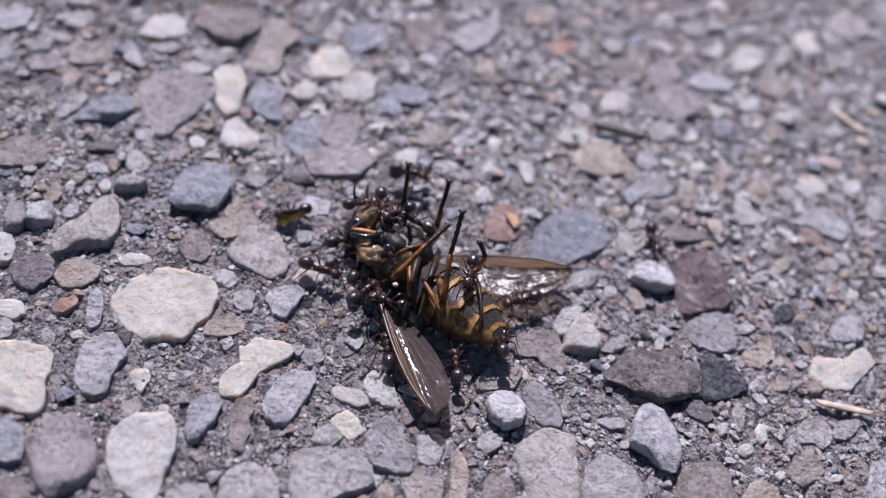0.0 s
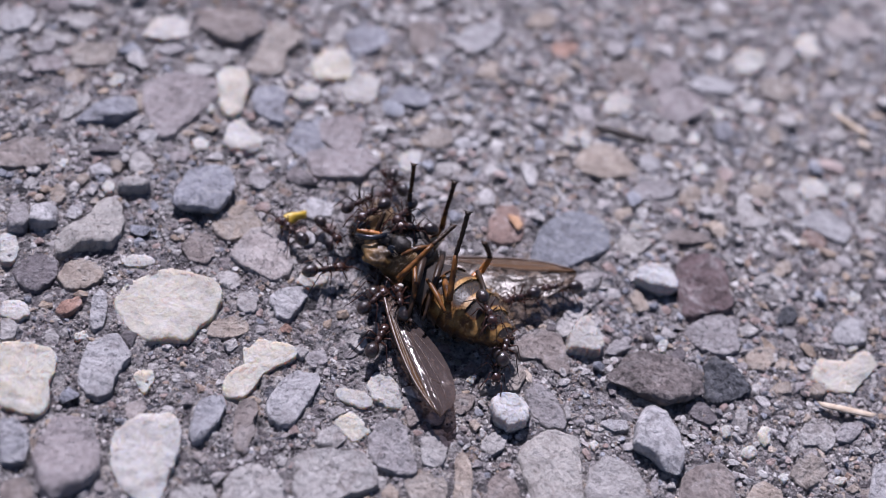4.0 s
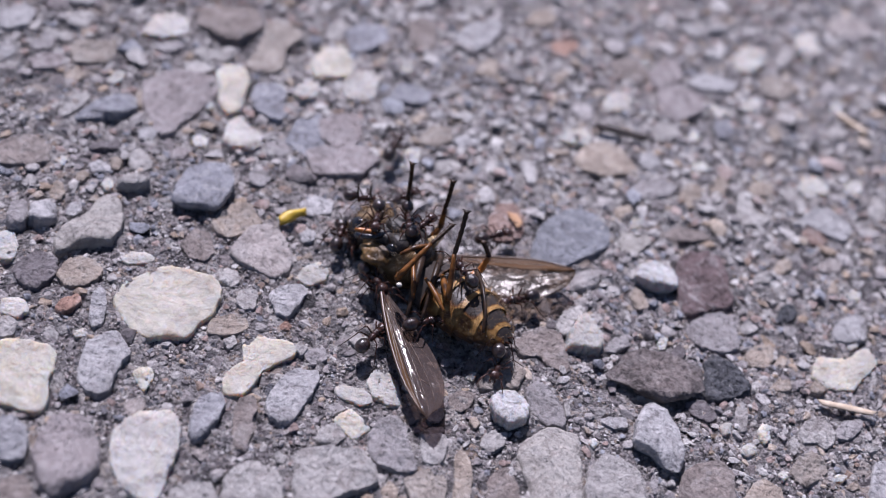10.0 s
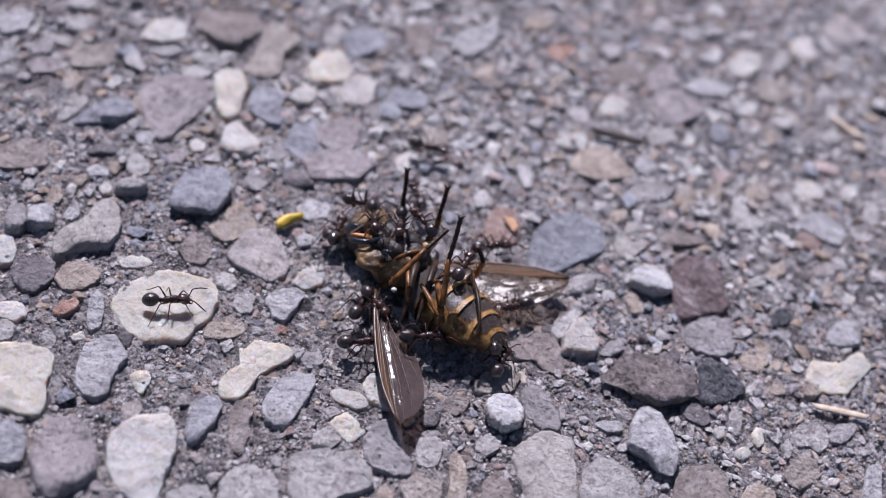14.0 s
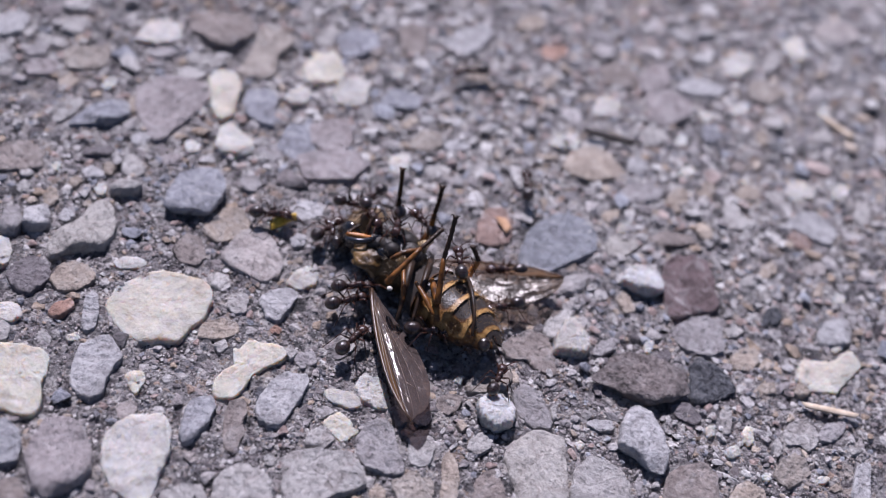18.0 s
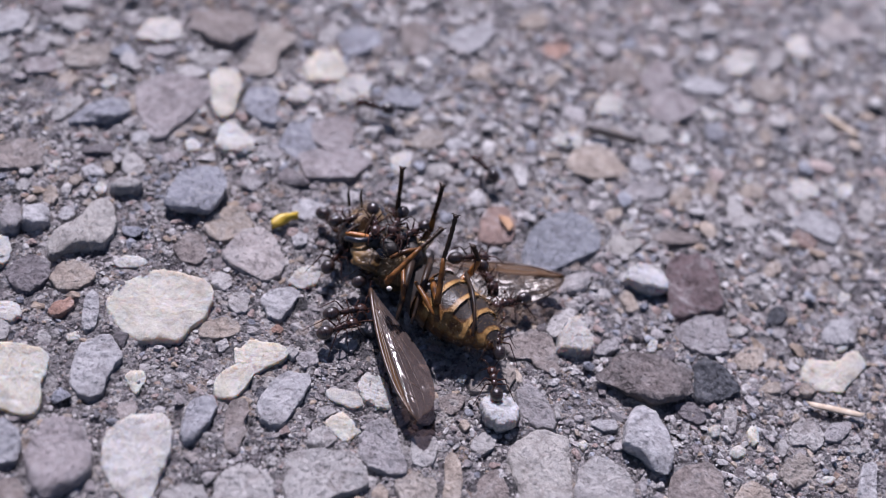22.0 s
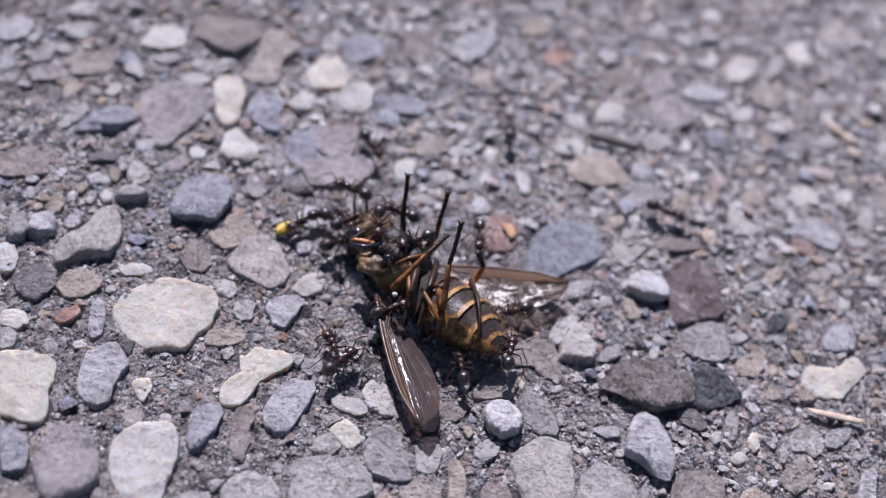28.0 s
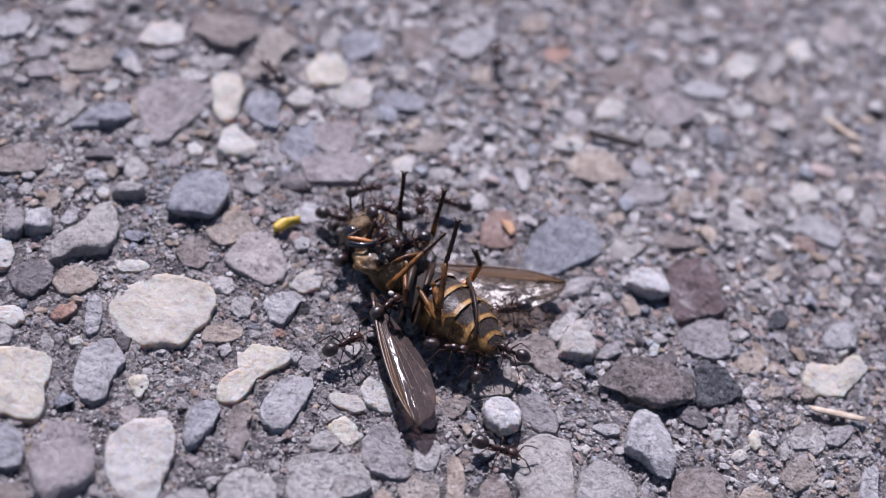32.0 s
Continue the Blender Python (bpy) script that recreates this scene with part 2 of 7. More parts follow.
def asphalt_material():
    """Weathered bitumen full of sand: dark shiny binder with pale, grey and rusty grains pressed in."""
    mat, n, l, out = shader("weathered_asphalt")
    at = n.new("ShaderNodeTexCoord").outputs["Object"]
    cloud = add(n, "ShaderNodeTexNoise", Scale=230.0, Detail=7.0, Roughness=0.65)
    fine = add(n, "ShaderNodeTexNoise", Scale=3000.0, Detail=5.0, Roughness=0.75)
    sand = add(n, "ShaderNodeTexVoronoi", Scale=1700.0, Randomness=1.0)
    dust = add(n, "ShaderNodeTexVoronoi", Scale=3600.0, Randomness=1.0)
    for tex in (cloud, fine, sand, dust):
        l.new(at, tex.inputs["Vector"])
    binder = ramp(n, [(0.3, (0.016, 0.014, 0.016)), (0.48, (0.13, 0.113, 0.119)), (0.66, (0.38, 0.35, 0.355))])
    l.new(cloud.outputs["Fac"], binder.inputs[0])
    colours = [(0.0, (0.06, 0.057, 0.058)), (0.22, (0.17, 0.158, 0.158)), (0.45, (0.28, 0.26, 0.255)), (0.64, (0.42, 0.395, 0.38)),
               (0.78, (0.30, 0.235, 0.19)), (0.86, (0.55, 0.53, 0.51)), (0.95, (0.12, 0.12, 0.135))]
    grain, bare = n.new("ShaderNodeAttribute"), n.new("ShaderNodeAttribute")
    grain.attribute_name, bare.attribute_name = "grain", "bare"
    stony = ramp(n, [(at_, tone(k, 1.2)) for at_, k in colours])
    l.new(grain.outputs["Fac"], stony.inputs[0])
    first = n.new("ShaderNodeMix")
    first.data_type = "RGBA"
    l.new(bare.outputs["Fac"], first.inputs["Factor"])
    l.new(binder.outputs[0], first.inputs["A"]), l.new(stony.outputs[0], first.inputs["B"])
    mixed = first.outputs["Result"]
    for tex, far, close in ((dust, 0.55, 0.28),):
        split = n.new("ShaderNodeSeparateColor")
        l.new(tex.outputs["Color"], split.inputs[0])
        grains = ramp(n, colours, True)
        l.new(split.outputs[0], grains.inputs[0])
        near = n.new("ShaderNodeMapRange")
        near.inputs["From Min"].default_value, near.inputs["From Max"].default_value = far, close
        l.new(tex.outputs["Distance"], near.inputs["Value"])
        here = n.new("ShaderNodeMath")
        here.operation = "MULTIPLY"
        some = n.new("ShaderNodeMath")
        some.operation = "GREATER_THAN"
        some.inputs[1].default_value = 0.45
        l.new(split.outputs[1], some.inputs[0])
        l.new(near.outputs[0], here.inputs[0]), l.new(some.outputs[0], here.inputs[1])
        mix = n.new("ShaderNodeMix")
        mix.data_type = "RGBA"
        l.new(here.outputs[0], mix.inputs["Factor"])
        l.new(mixed, mix.inputs["A"]), l.new(grains.outputs[0], mix.inputs["B"])
        mixed = mix.outputs["Result"]
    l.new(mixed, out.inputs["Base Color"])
    gloss = n.new("ShaderNodeMapRange")
    out.inputs["Specular IOR Level"].default_value = 0.75
    gloss.inputs["To Min"].default_value, gloss.inputs["To Max"].default_value = 0.1, 0.5
    l.new(fine.outputs["Fac"], gloss.inputs["Value"]), l.new(gloss.outputs[0], out.inputs["Roughness"])
    relief = n.new("ShaderNodeMath")
    relief.operation = "MULTIPLY_ADD"
    relief.inputs[1].default_value = -0.4
    l.new(sand.outputs["Distance"], relief.inputs[0]), l.new(fine.outputs["Fac"], relief.inputs[2])
    more = n.new("ShaderNodeMath")
    more.operation = "MULTIPLY_ADD"
    more.inputs[1].default_value = -0.4
    l.new(dust.outputs["Distance"], more.inputs[0]), l.new(relief.outputs[0], more.inputs[2])
    bump = add(n, "ShaderNodeBump", Strength=1.0, Distance=0.0009)
    l.new(more.outputs[0], bump.inputs["Height"]), l.new(bump.outputs[0], out.inputs["Normal"])
    return mat


ASPHALT = asphalt_material()


def chitin(name, colour, second, rough=0.22, scale=900.0, coat=0.0, bump_by=0.00003, gloss=0.5):
    """Insect cuticle: two tones in soft patches under a smooth skin with fine punctures."""
    mat, n, l, out = shader(name)
    at = n.new("ShaderNodeTexCoord").outputs["Object"]
    patch = add(n, "ShaderNodeTexNoise", Scale=scale, Detail=3.0)
    pits = add(n, "ShaderNodeTexNoise", Scale=9000.0, Detail=2.0)
    l.new(at, patch.inputs["Vector"]), l.new(at, pits.inputs["Vector"])
    mixed = ramp(n, [(0.35, colour), (0.65, second)])
    l.new(patch.outputs["Fac"], mixed.inputs[0]), l.new(mixed.outputs[0], out.inputs["Base Color"])
    out.inputs["Roughness"].default_value = rough
    out.inputs["Specular IOR Level"].default_value = gloss
    out.inputs["Coat Weight"].default_value = coat
    out.inputs["Coat Roughness"].default_value = 0.08
    bump = add(n, "ShaderNodeBump", Strength=0.6, Distance=bump_by)
    l.new(pits.outputs["Fac"], bump.inputs["Height"]), l.new(bump.outputs[0], out.inputs["Normal"])
    return mat


ANT_SKIN = chitin("ant_cuticle", (0.014, 0.008, 0.007), (0.044, 0.019, 0.013), 0.22, 2500.0, bump_by=0.00007)
ANT_GASTER = chitin("ant_gaster_cuticle", (0.010, 0.007, 0.006), (0.030, 0.016, 0.011), 0.28, 2500.0, coat=0.55, bump_by=0.00005)
ANT_LEG = chitin("ant_leg_cuticle", (0.022, 0.010, 0.007), (0.075, 0.028, 0.016), 0.25)
FLY_BLACK = chitin("black_fly_cuticle", (0.012, 0.011, 0.011), (0.05, 0.043, 0.038), 0.42, 1300.0, gloss=0.3, bump_by=0.0001)
FLY_THORAX = chitin("dusted_fly_cuticle", (0.012, 0.009, 0.006), (0.18, 0.105, 0.034), 0.38, 620.0, bump_by=0.0001)
def banded_cuticle():
    """Amber cuticle with the insect's own dark cross bands, and shade painted at front and flank, given on the mesh."""
    mat = chitin("amber_fly_cuticle", (0.135, 0.069, 0.019), (0.39, 0.23, 0.082), 0.36, 1900.0, bump_by=0.00003)
    n, l = mat.node_tree.nodes, mat.node_tree.links
    out = n["Principled BSDF"]
    out.inputs["Specular IOR Level"].default_value = 0.2
    amber = out.inputs["Base Color"].links[0].from_socket
    mark = n.new("ShaderNodeAttribute")
    mark.attribute_name = "bands_and_shade"
    blot = add(n, "ShaderNodeTexNoise", Scale=2500.0, Detail=4.0)
    l.new(n.new("ShaderNodeTexCoord").outputs["Object"], blot.inputs["Vector"])
    ragged = n.new("ShaderNodeMath")
    ragged.operation = "MULTIPLY_ADD"
    ragged.inputs[1].default_value = 0.62
    l.new(blot.outputs["Fac"], ragged.inputs[0]), l.new(mark.outputs["Fac"], ragged.inputs[2])
    edge = n.new("ShaderNodeMapRange")
    edge.interpolation_type = "SMOOTHSTEP"
    edge.inputs["From Min"].default_value, edge.inputs["From Max"].default_value = 0.5, 1.05
    l.new(ragged.outputs[0], edge.inputs["Value"])
    mix = n.new("ShaderNodeMix")
    mix.data_type = "RGBA"
    rust = n.new("ShaderNodeMix")
    rust.data_type = "RGBA"
    rust.inputs["B"].default_value = (0.13, 0.052, 0.012, 1)
    first, second = n.new("ShaderNodeMapRange"), n.new("ShaderNodeMapRange")
    first.inputs["From Max"].default_value, second.inputs["From Min"].default_value = 0.45, 0.3
    l.new(edge.outputs[0], first.inputs["Value"]), l.new(edge.outputs[0], second.inputs["Value"])
    l.new(first.outputs[0], rust.inputs["Factor"]), l.new(amber, rust.inputs["A"])
    mix.inputs["B"].default_value = (0.036, 0.030, 0.027, 1)
    l.new(second.outputs[0], mix.inputs["Factor"]), l.new(rust.outputs["Result"], mix.inputs["A"])
    l.new(mix.outputs["Result"], out.inputs["Base Color"])
    return mat


FLY_AMBER = banded_cuticle()
FLY_LEG = chitin("brown_leg_cuticle", (0.03, 0.011, 0.003), (0.20, 0.08, 0.016), 0.36, 1500.0, gloss=0.3)
FLY_TARSUS = chitin("black_leg_cuticle", (0.012, 0.008, 0.006), (0.045, 0.024, 0.012), 0.42, 2000.0, gloss=0.25)
FLY_ORANGE = chitin("orange_leg_cuticle", (0.30, 0.10, 0.018), (0.46, 0.19, 0.04), 0.35)
FLY_EYE = chitin("fly_eye", (0.006, 0.007, 0.010), (0.016, 0.016, 0.02), 0.22, coat=0.3)
FLY_FACE = chitin("yellow_face_dust", (0.07, 0.042, 0.018), (0.27, 0.18, 0.09), 0.6, 1100.0, bump_by=0.00012)
HAIR = chitin("golden_hair", (0.06, 0.033, 0.012), (0.19, 0.115, 0.045), 0.55)
PALE_HAIR = chitin("pale_hair", (0.20, 0.145, 0.085), (0.36, 0.28, 0.18), 0.55)
FLY_GOLD = chitin("golden_breast_cuticle", (0.035, 0.02, 0.007), (0.19, 0.108, 0.033), 0.32, 900.0, coat=0.1, bump_by=0.00012)
FLY_SLATE = chitin("slate_breast_cuticle", (0.035, 0.033, 0.034), (0.085, 0.08, 0.08), 0.42, 1100.0, bump_by=0.00008)
FLY_COXA = chitin("pale_leg_base", (0.25, 0.165, 0.075), (0.42, 0.31, 0.17), 0.45)
# The far eye's blue-grey is the sky's reflection put into its colour.
EYE_GLINT = chitin("eye_with_sky_glint", (0.03, 0.04, 0.055), (0.09, 0.11, 0.14), 0.2, coat=0.6)
HALTERE = chitin("white_knob", (0.62, 0.58, 0.5), (0.74, 0.7, 0.62), 0.25, coat=0.5)
VEIN = chitin("wing_vein", (0.04, 0.022, 0.013), (0.085, 0.047, 0.025), 0.38)
PETAL = chitin("yellow_petal", (0.42, 0.27, 0.02), (0.62, 0.45, 0.06), 0.45)
PETAL_RIM = chitin("brown_petal_rim", (0.06, 0.03, 0.015), (0.14, 0.07, 0.02), 0.6)
WOOD = chitin("dry_splinter", (0.36, 0.28, 0.20), (0.52, 0.43, 0.33), 0.75, 1800.0)
TWIG = chitin("dark_twig", (0.012, 0.009, 0.008), (0.04, 0.03, 0.026), 0.7, 1800.0)
FLAKE = chitin("orange_flake", (0.34, 0.19, 0.10), (0.46, 0.29, 0.17), 0.8)


def wing_material(name, tint, cover, base, rough=0.14, gloss=0.75):
    """Thin membrane: part of the light goes through, tinted, the rest meets a shiny wrinkled skin."""
    mat, n, l, out = shader(name)
    at = n.new("ShaderNodeTexCoord").outputs["Object"]
    wave = add(n, "ShaderNodeTexNoise", Scale=700.0, Detail=3.0)
    fine = add(n, "ShaderNodeTexNoise", Scale=5000.0, Detail=2.0)
    l.new(at, wave.inputs["Vector"]), l.new(at, fine.inputs["Vector"])
    bump = add(n, "ShaderNodeBump", Strength=0.8, Distance=0.00014)
    total = n.new("ShaderNodeMath")
    total.operation = "MULTIPLY_ADD"
    total.inputs[1].default_value = 0.15
    l.new(fine.outputs["Fac"], total.inputs[0]), l.new(wave.outputs["Fac"], total.inputs[2])
    l.new(total.outputs[0], bump.inputs["Height"]), l.new(bump.outputs[0], out.inputs["Normal"])
    out.inputs["Base Color"].default_value = (*base, 1)
    out.inputs["Roughness"].default_value = rough
    out.inputs["Specular IOR Level"].default_value = gloss
    clear = n.new("ShaderNodeBsdfTransparent")
    clear.inputs[0].default_value = (*tint, 1)
    blend = n.new("ShaderNodeMixShader")
    blend.inputs[0].default_value = cover
    l.new(clear.outputs[0], blend.inputs[1]), l.new(out.outputs[0], blend.inputs[2])
    l.new(blend.outputs[0], n["Material Output"].inputs[0])
    return mat


MEMBRANE = wing_material("wing_membrane", (0.60, 0.50, 0.43), 0.36, (0.115, 0.092, 0.086), 0.13, 0.55)
CLEAR_MEMBRANE = wing_material("clear_wing_membrane", (0.80, 0.73, 0.66), 0.2, (0.085, 0.07, 0.06), 0.27, 0.6)
COSTAL = wing_material("brown_wing_edge", (0.34, 0.21, 0.12), 0.66, (0.12, 0.065, 0.03), 0.55, 0.12)

# ---- building helpers (millimetres in, metres out) ----
MM = 0.001


def mesh_from(name, verts, faces, material, smooth=True):
    mesh = bpy.data.meshes.new(name)
    mesh.from_pydata((np.asarray(verts, float) * MM).tolist(), [], faces)
    mesh.materials.append(material)
    if smooth:
        mesh.polygons.foreach_set("use_smooth", [True] * len(mesh.polygons))
    mesh.update()
    return mesh


def part(name, bm, material, parent, label=""):
    """Links a bmesh, drawn in millimetres, as one mesh object under its thing or part."""
    bmesh.ops.scale(bm, vec=(MM, MM, MM), verts=bm.verts)
    bmesh.ops.recalc_face_normals(bm, faces=bm.faces)
    mesh = bpy.data.meshes.new(name)
    for face in bm.faces:
        face.smooth = True
    bm.to_mesh(mesh)
    bm.free()
    mesh.materials.append(material)
    ob = new(name, mesh)
    ob.parent = parent
    return tagged(ob, label)


def thing(name, x, y, z, label, category, group="", kind=""):
    ob = new(name)
    ob.empty_display_size = 0.001
    ob.location = (x * MM, y * MM, z * MM)
    return tagged(ob, label, category, group, kind)


def blob(bm, centre, radii, yaw=0.0, pitch=0.0, seg=16, rings=10, lump=0.0, seed=0.0):
    """An egg of the given half-axes, turned and a little uneven."""
    m = Matrix.Translation(centre) @ Euler((0, radians(pitch), radians(yaw))).to_matrix().to_4x4()
    made = bmesh.ops.create_uvsphere(bm, u_segments=seg, v_segments=rings, radius=1.0)["verts"]
    for v in made:
        p = Vector(v.co)
        if lump:
            p = p * (1 + lump * noise.noise(p * 1.7 + Vector((seed, seed, 0))))
        v.co = m @ Vector((p.x * radii[0], p.y * radii[1], p.z * radii[2]))
    return made


def tube(bm, points, radii, sides=8):
    """A rounded rod through the points, with a radius at each."""
    pts = [Vector(p) for p in points]
    rings = []
    for i, p in enumerate(pts):
        way = (pts[min(i + 1, len(pts) - 1)] - pts[max(i - 1, 0)]).normalized()
        side = way.orthogonal().normalized() if not rings else (side - side.dot(way) * way).normalized()
        up = way.cross(side)
        rings.append([bm.verts.new(p + radii[i] * (math.cos(a) * side + math.sin(a) * up))
                      for a in (2 * math.pi * k / sides for k in range(sides))])
    for a, b in zip(rings, rings[1:]):
        for k in range(sides):
            bm.faces.new((a[k], a[(k + 1) % sides], b[(k + 1) % sides], b[k]))
    for ring, p, way in ((rings[0], pts[0], -1), (rings[-1], pts[-1], 1)):
        tip = bm.verts.new(p + way * 0.4 * radii[0 if way < 0 else -1] * (pts[-1] - pts[0]).normalized())
        for k in range(sides):
            bm.faces.new((ring[k], ring[(k + 1) % sides], tip))


def bend(points, steps=5):
    """A smooth line through a few points."""
    pts = [Vector(p) for p in points]
    pts = [2 * pts[0] - pts[1], *pts, 2 * pts[-1] - pts[-2]]
    out = []
    for a, b, c, d in zip(pts, pts[1:], pts[2:], pts[3:]):
        for k in range(steps):
            t = k / steps
            out.append(0.5 * (2 * b + (c - a) * t + (2 * a - 5 * b + 4 * c - d) * t * t + (3 * b - a - 3 * c + d) * t ** 3))
    return out + [pts[-2]]


def lattice_noise(x, y, cell, seed):
    """Smooth noise in -1..1 over arrays of places."""
    u, v = x / cell, y / cell
    i, j = np.floor(u).astype(int), np.floor(v).astype(int)
    u, v = u - i, v - j
    u, v = u * u * (3 - 2 * u), v * v * (3 - 2 * v)

    def corner(a, b):
        h = (a * 374761393 + b * 668265263 + seed * 974711) & 0x7FFFFFFF
        h = ((h ^ (h >> 13)) * 1274126177) & 0x7FFFFFFF
        return ((h ^ (h >> 16)) & 0xFFFF) / 32767.5 - 1

    low = corner(i, j) * (1 - u) + corner(i + 1, j) * u
    high = corner(i, j + 1) * (1 - u) + corner(i + 1, j + 1) * u
    return low * (1 - v) + high * v


def grain_field(x, y, cell, share, seed):
    """Rounded sand grains strewn one to a cell: how high they stand at each place (0 to 1) and which grain it is (0 to 1)."""
    i, j = np.floor(x / cell).astype(int), np.floor(y / cell).astype(int)
    high, which = np.zeros_like(x), np.zeros_like(x)

    def chance(a, b, k):
        h = (a * 374761393 + b * 668265263 + (seed + k) * 974711) & 0x7FFFFFFF
        h = ((h ^ (h >> 13)) * 1274126177) & 0x7FFFFFFF
        return ((h ^ (h >> 16)) & 0xFFFF) / 65535.0

    for da in (-1, 0, 1):
        for db in (-1, 0, 1):
            a, b = i + da, j + db
            px, py = (a + chance(a, b, 1)) * cell, (b + chance(a, b, 2)) * cell
            r = cell * (0.35 + 0.4 * chance(a, b, 3))
            turn = 3.14 * chance(a, b, 6)
            u = (x - px) * np.cos(turn) + (y - py) * np.sin(turn)
            v = (y - py) * np.cos(turn) - (x - px) * np.sin(turn)
            far = np.maximum(np.abs(u) * 0.8 + np.abs(v) * 0.45, np.abs(v)) / r
            dome = np.where(chance(a, b, 4) < share, np.clip(1.25 * (1 - far ** 2), 0, 0.85), 0)
            tall = dome * (0.5 + 0.5 * chance(a, b, 5))
            which = np.where(tall > high, chance(a, b, 7), which)
            high = np.maximum(high, tall)
    return high, which


def ground_height(x, y):
    x, y = np.asarray(x, float), np.asarray(y, float)
    return (0.18 * lattice_noise(x, y, 9.0, 1) + 0.12 * lattice_noise(x, y, 2.6, 2) + 0.2 * lattice_noise(x, y, 0.9, 3)
            + 0.1 * lattice_noise(x, y, 0.4, 4) - 0.22)


def ground_top(x, y):
    """The asphalt's surface with its sand grains, over arrays of places."""
    coarse, small = grain_field(x, y, 1.0, 0.55, 11)[0], grain_field(x, y, 0.5, 0.7, 12)[0]
    return ground_height(x, y) + np.maximum(0.27 * coarse, 0.19 * small)


# ---- the asphalt: one sheet, fine where the fly lies and coarser out to the horizon ----
def spread(low, high, step):
    """Places along one axis: even steps in the middle, growing outwards to 300 m."""
    inner = np.arange(low, high, step)
    out, grow = [], step
    reach = 0.0
    while reach < 3e5:
        grow *= 1.45
        reach += grow
        out.append(reach)
    return np.concatenate([low - np.array(out[::-1]), inner, inner[-1] + np.array(out)])


def build_ground():
    xs, ys = spread(-46, 44, 0.15), spread(-31, 58, 0.15)
    gx, gy = np.meshgrid(xs, ys)
    near = (np.abs(gx) < 200) & (np.abs(gy) < 200)
    coarse, kind = grain_field(gx, gy, 1.0, 0.55, 11)
    small, kind_small = grain_field(gx, gy, 0.5, 0.7, 12)
    gz = np.where(near & (gx > -60) & (gx < 60) & (gy > -45) & (gy < 72), ground_height(gx, gy) + np.maximum(0.27 * coarse, 0.19 * small), 0.0)
    grain = np.where(0.27 * coarse > 0.19 * small, kind, kind_small)
    inner = (gx > -46) & (gx < 43.5) & (gy > -31) & (gy < 57.5)
    grain = np.where(inner, grain, 0.35)
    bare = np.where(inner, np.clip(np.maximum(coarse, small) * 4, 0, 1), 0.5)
    w, h = len(xs), len(ys)
    verts = np.stack([gx.ravel(), gy.ravel(), gz.ravel()], 1)
    k = (np.arange(h - 1)[:, None] * w + np.arange(w - 1)[None]).ravel()
    faces = np.stack([k, k + 1, k + w + 1, k + w], 1).tolist()
    mesh = mesh_from("ground", verts, faces, ASPHALT)
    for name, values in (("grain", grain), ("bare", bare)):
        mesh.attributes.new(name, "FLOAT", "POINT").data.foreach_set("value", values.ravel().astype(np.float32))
    ob = new("ground", mesh)
    return tagged(ob, "weathered grey asphalt full of sand and stone chippings", "asphalt", kind="structure")


ground = build_ground()

# ---- the fly, on its back, head away, legs in the air ----
FLY_AT = Vector((0.0, -5.0, 0.0))
AXIS = Vector((0.84, -0.54, 0.0))          # from head to tail
SIDE = Vector((0.54, 0.84, 0.0))
AXIS_YAW = math.degrees(math.atan2(AXIS.y, AXIS.x))
fly = thing("hoverfly", *FLY_AT, "dead brown and amber hoverfly lying on its back on the asphalt", "fly")


def own(x, y, z):
    """A place on the plan, in the fly's own space."""
    return Vector((x, y, z)) - FLY_AT


def hairs(bm, centre, radii, yaw, count, length, seed, above=-0.2):
    """Fine bristles all round an egg."""
    rng = random.Random(seed)
    turn = Euler((0, 0, radians(yaw))).to_matrix()
    for _ in range(count):
        d = Vector((rng.gauss(0, 1), rng.gauss(0, 1), rng.gauss(0.25, 1))).normalized()
        if d.z < above:
            continue
        p = centre + turn @ Vector((d.x * radii[0], d.y * radii[1], d.z * radii[2]))
        way = (turn @ d + Vector((rng.gauss(0, 0.35), rng.gauss(0, 0.35), rng.gauss(0, 0.25)))).normalized()
        long = length * rng.uniform(0.5, 1.2)
        side = way.orthogonal().normalized() * 0.019
        other = way.cross(side)
        base = [bm.verts.new(p + s) for s in (side, -0.5 * side + 0.87 * other, -0.5 * side - 0.87 * other)]
        tip = bm.verts.new(p + way * long)
        for a in range(3):
            bm.faces.new((base[a], base[(a + 1) % 3], tip))


THORAX_C = own(-2.62, -4.15, 2.75)
bm = bmesh.new()
blob(bm, THORAX_C, (2.6, 2.1, 2.0), AXIS_YAW, 0, 40, 26, 0.22, 2.0)
thorax = part("thorax", bm, FLY_THORAX, fly, "dark brown dusted thorax")
bm = bmesh.new()
hairs(bm, THORAX_C + SIDE * -1.0 + AXIS * 0.9 + Vector((0, 0, 0.7)), (1.0, 0.8, 0.8), AXIS_YAW, 320, 0.75, 21)
part("hair", bm, PALE_HAIR, thorax, "pale tan tuft of hair")
bm = bmesh.new()
blob(bm, own(-2.2, -7.25, 3.05), (0.2, 0.17, 0.17), 0, 0, 12, 8)
part("haltere", bm, HALTERE, thorax, "shiny white balancing knob")
bm = bmesh.new()
hairs(bm, THORAX_C, (2.5, 2.0, 2.0), AXIS_YAW, 1000, 0.5, 5)
part("hair", bm, HAIR, thorax, "fine golden brown pile")
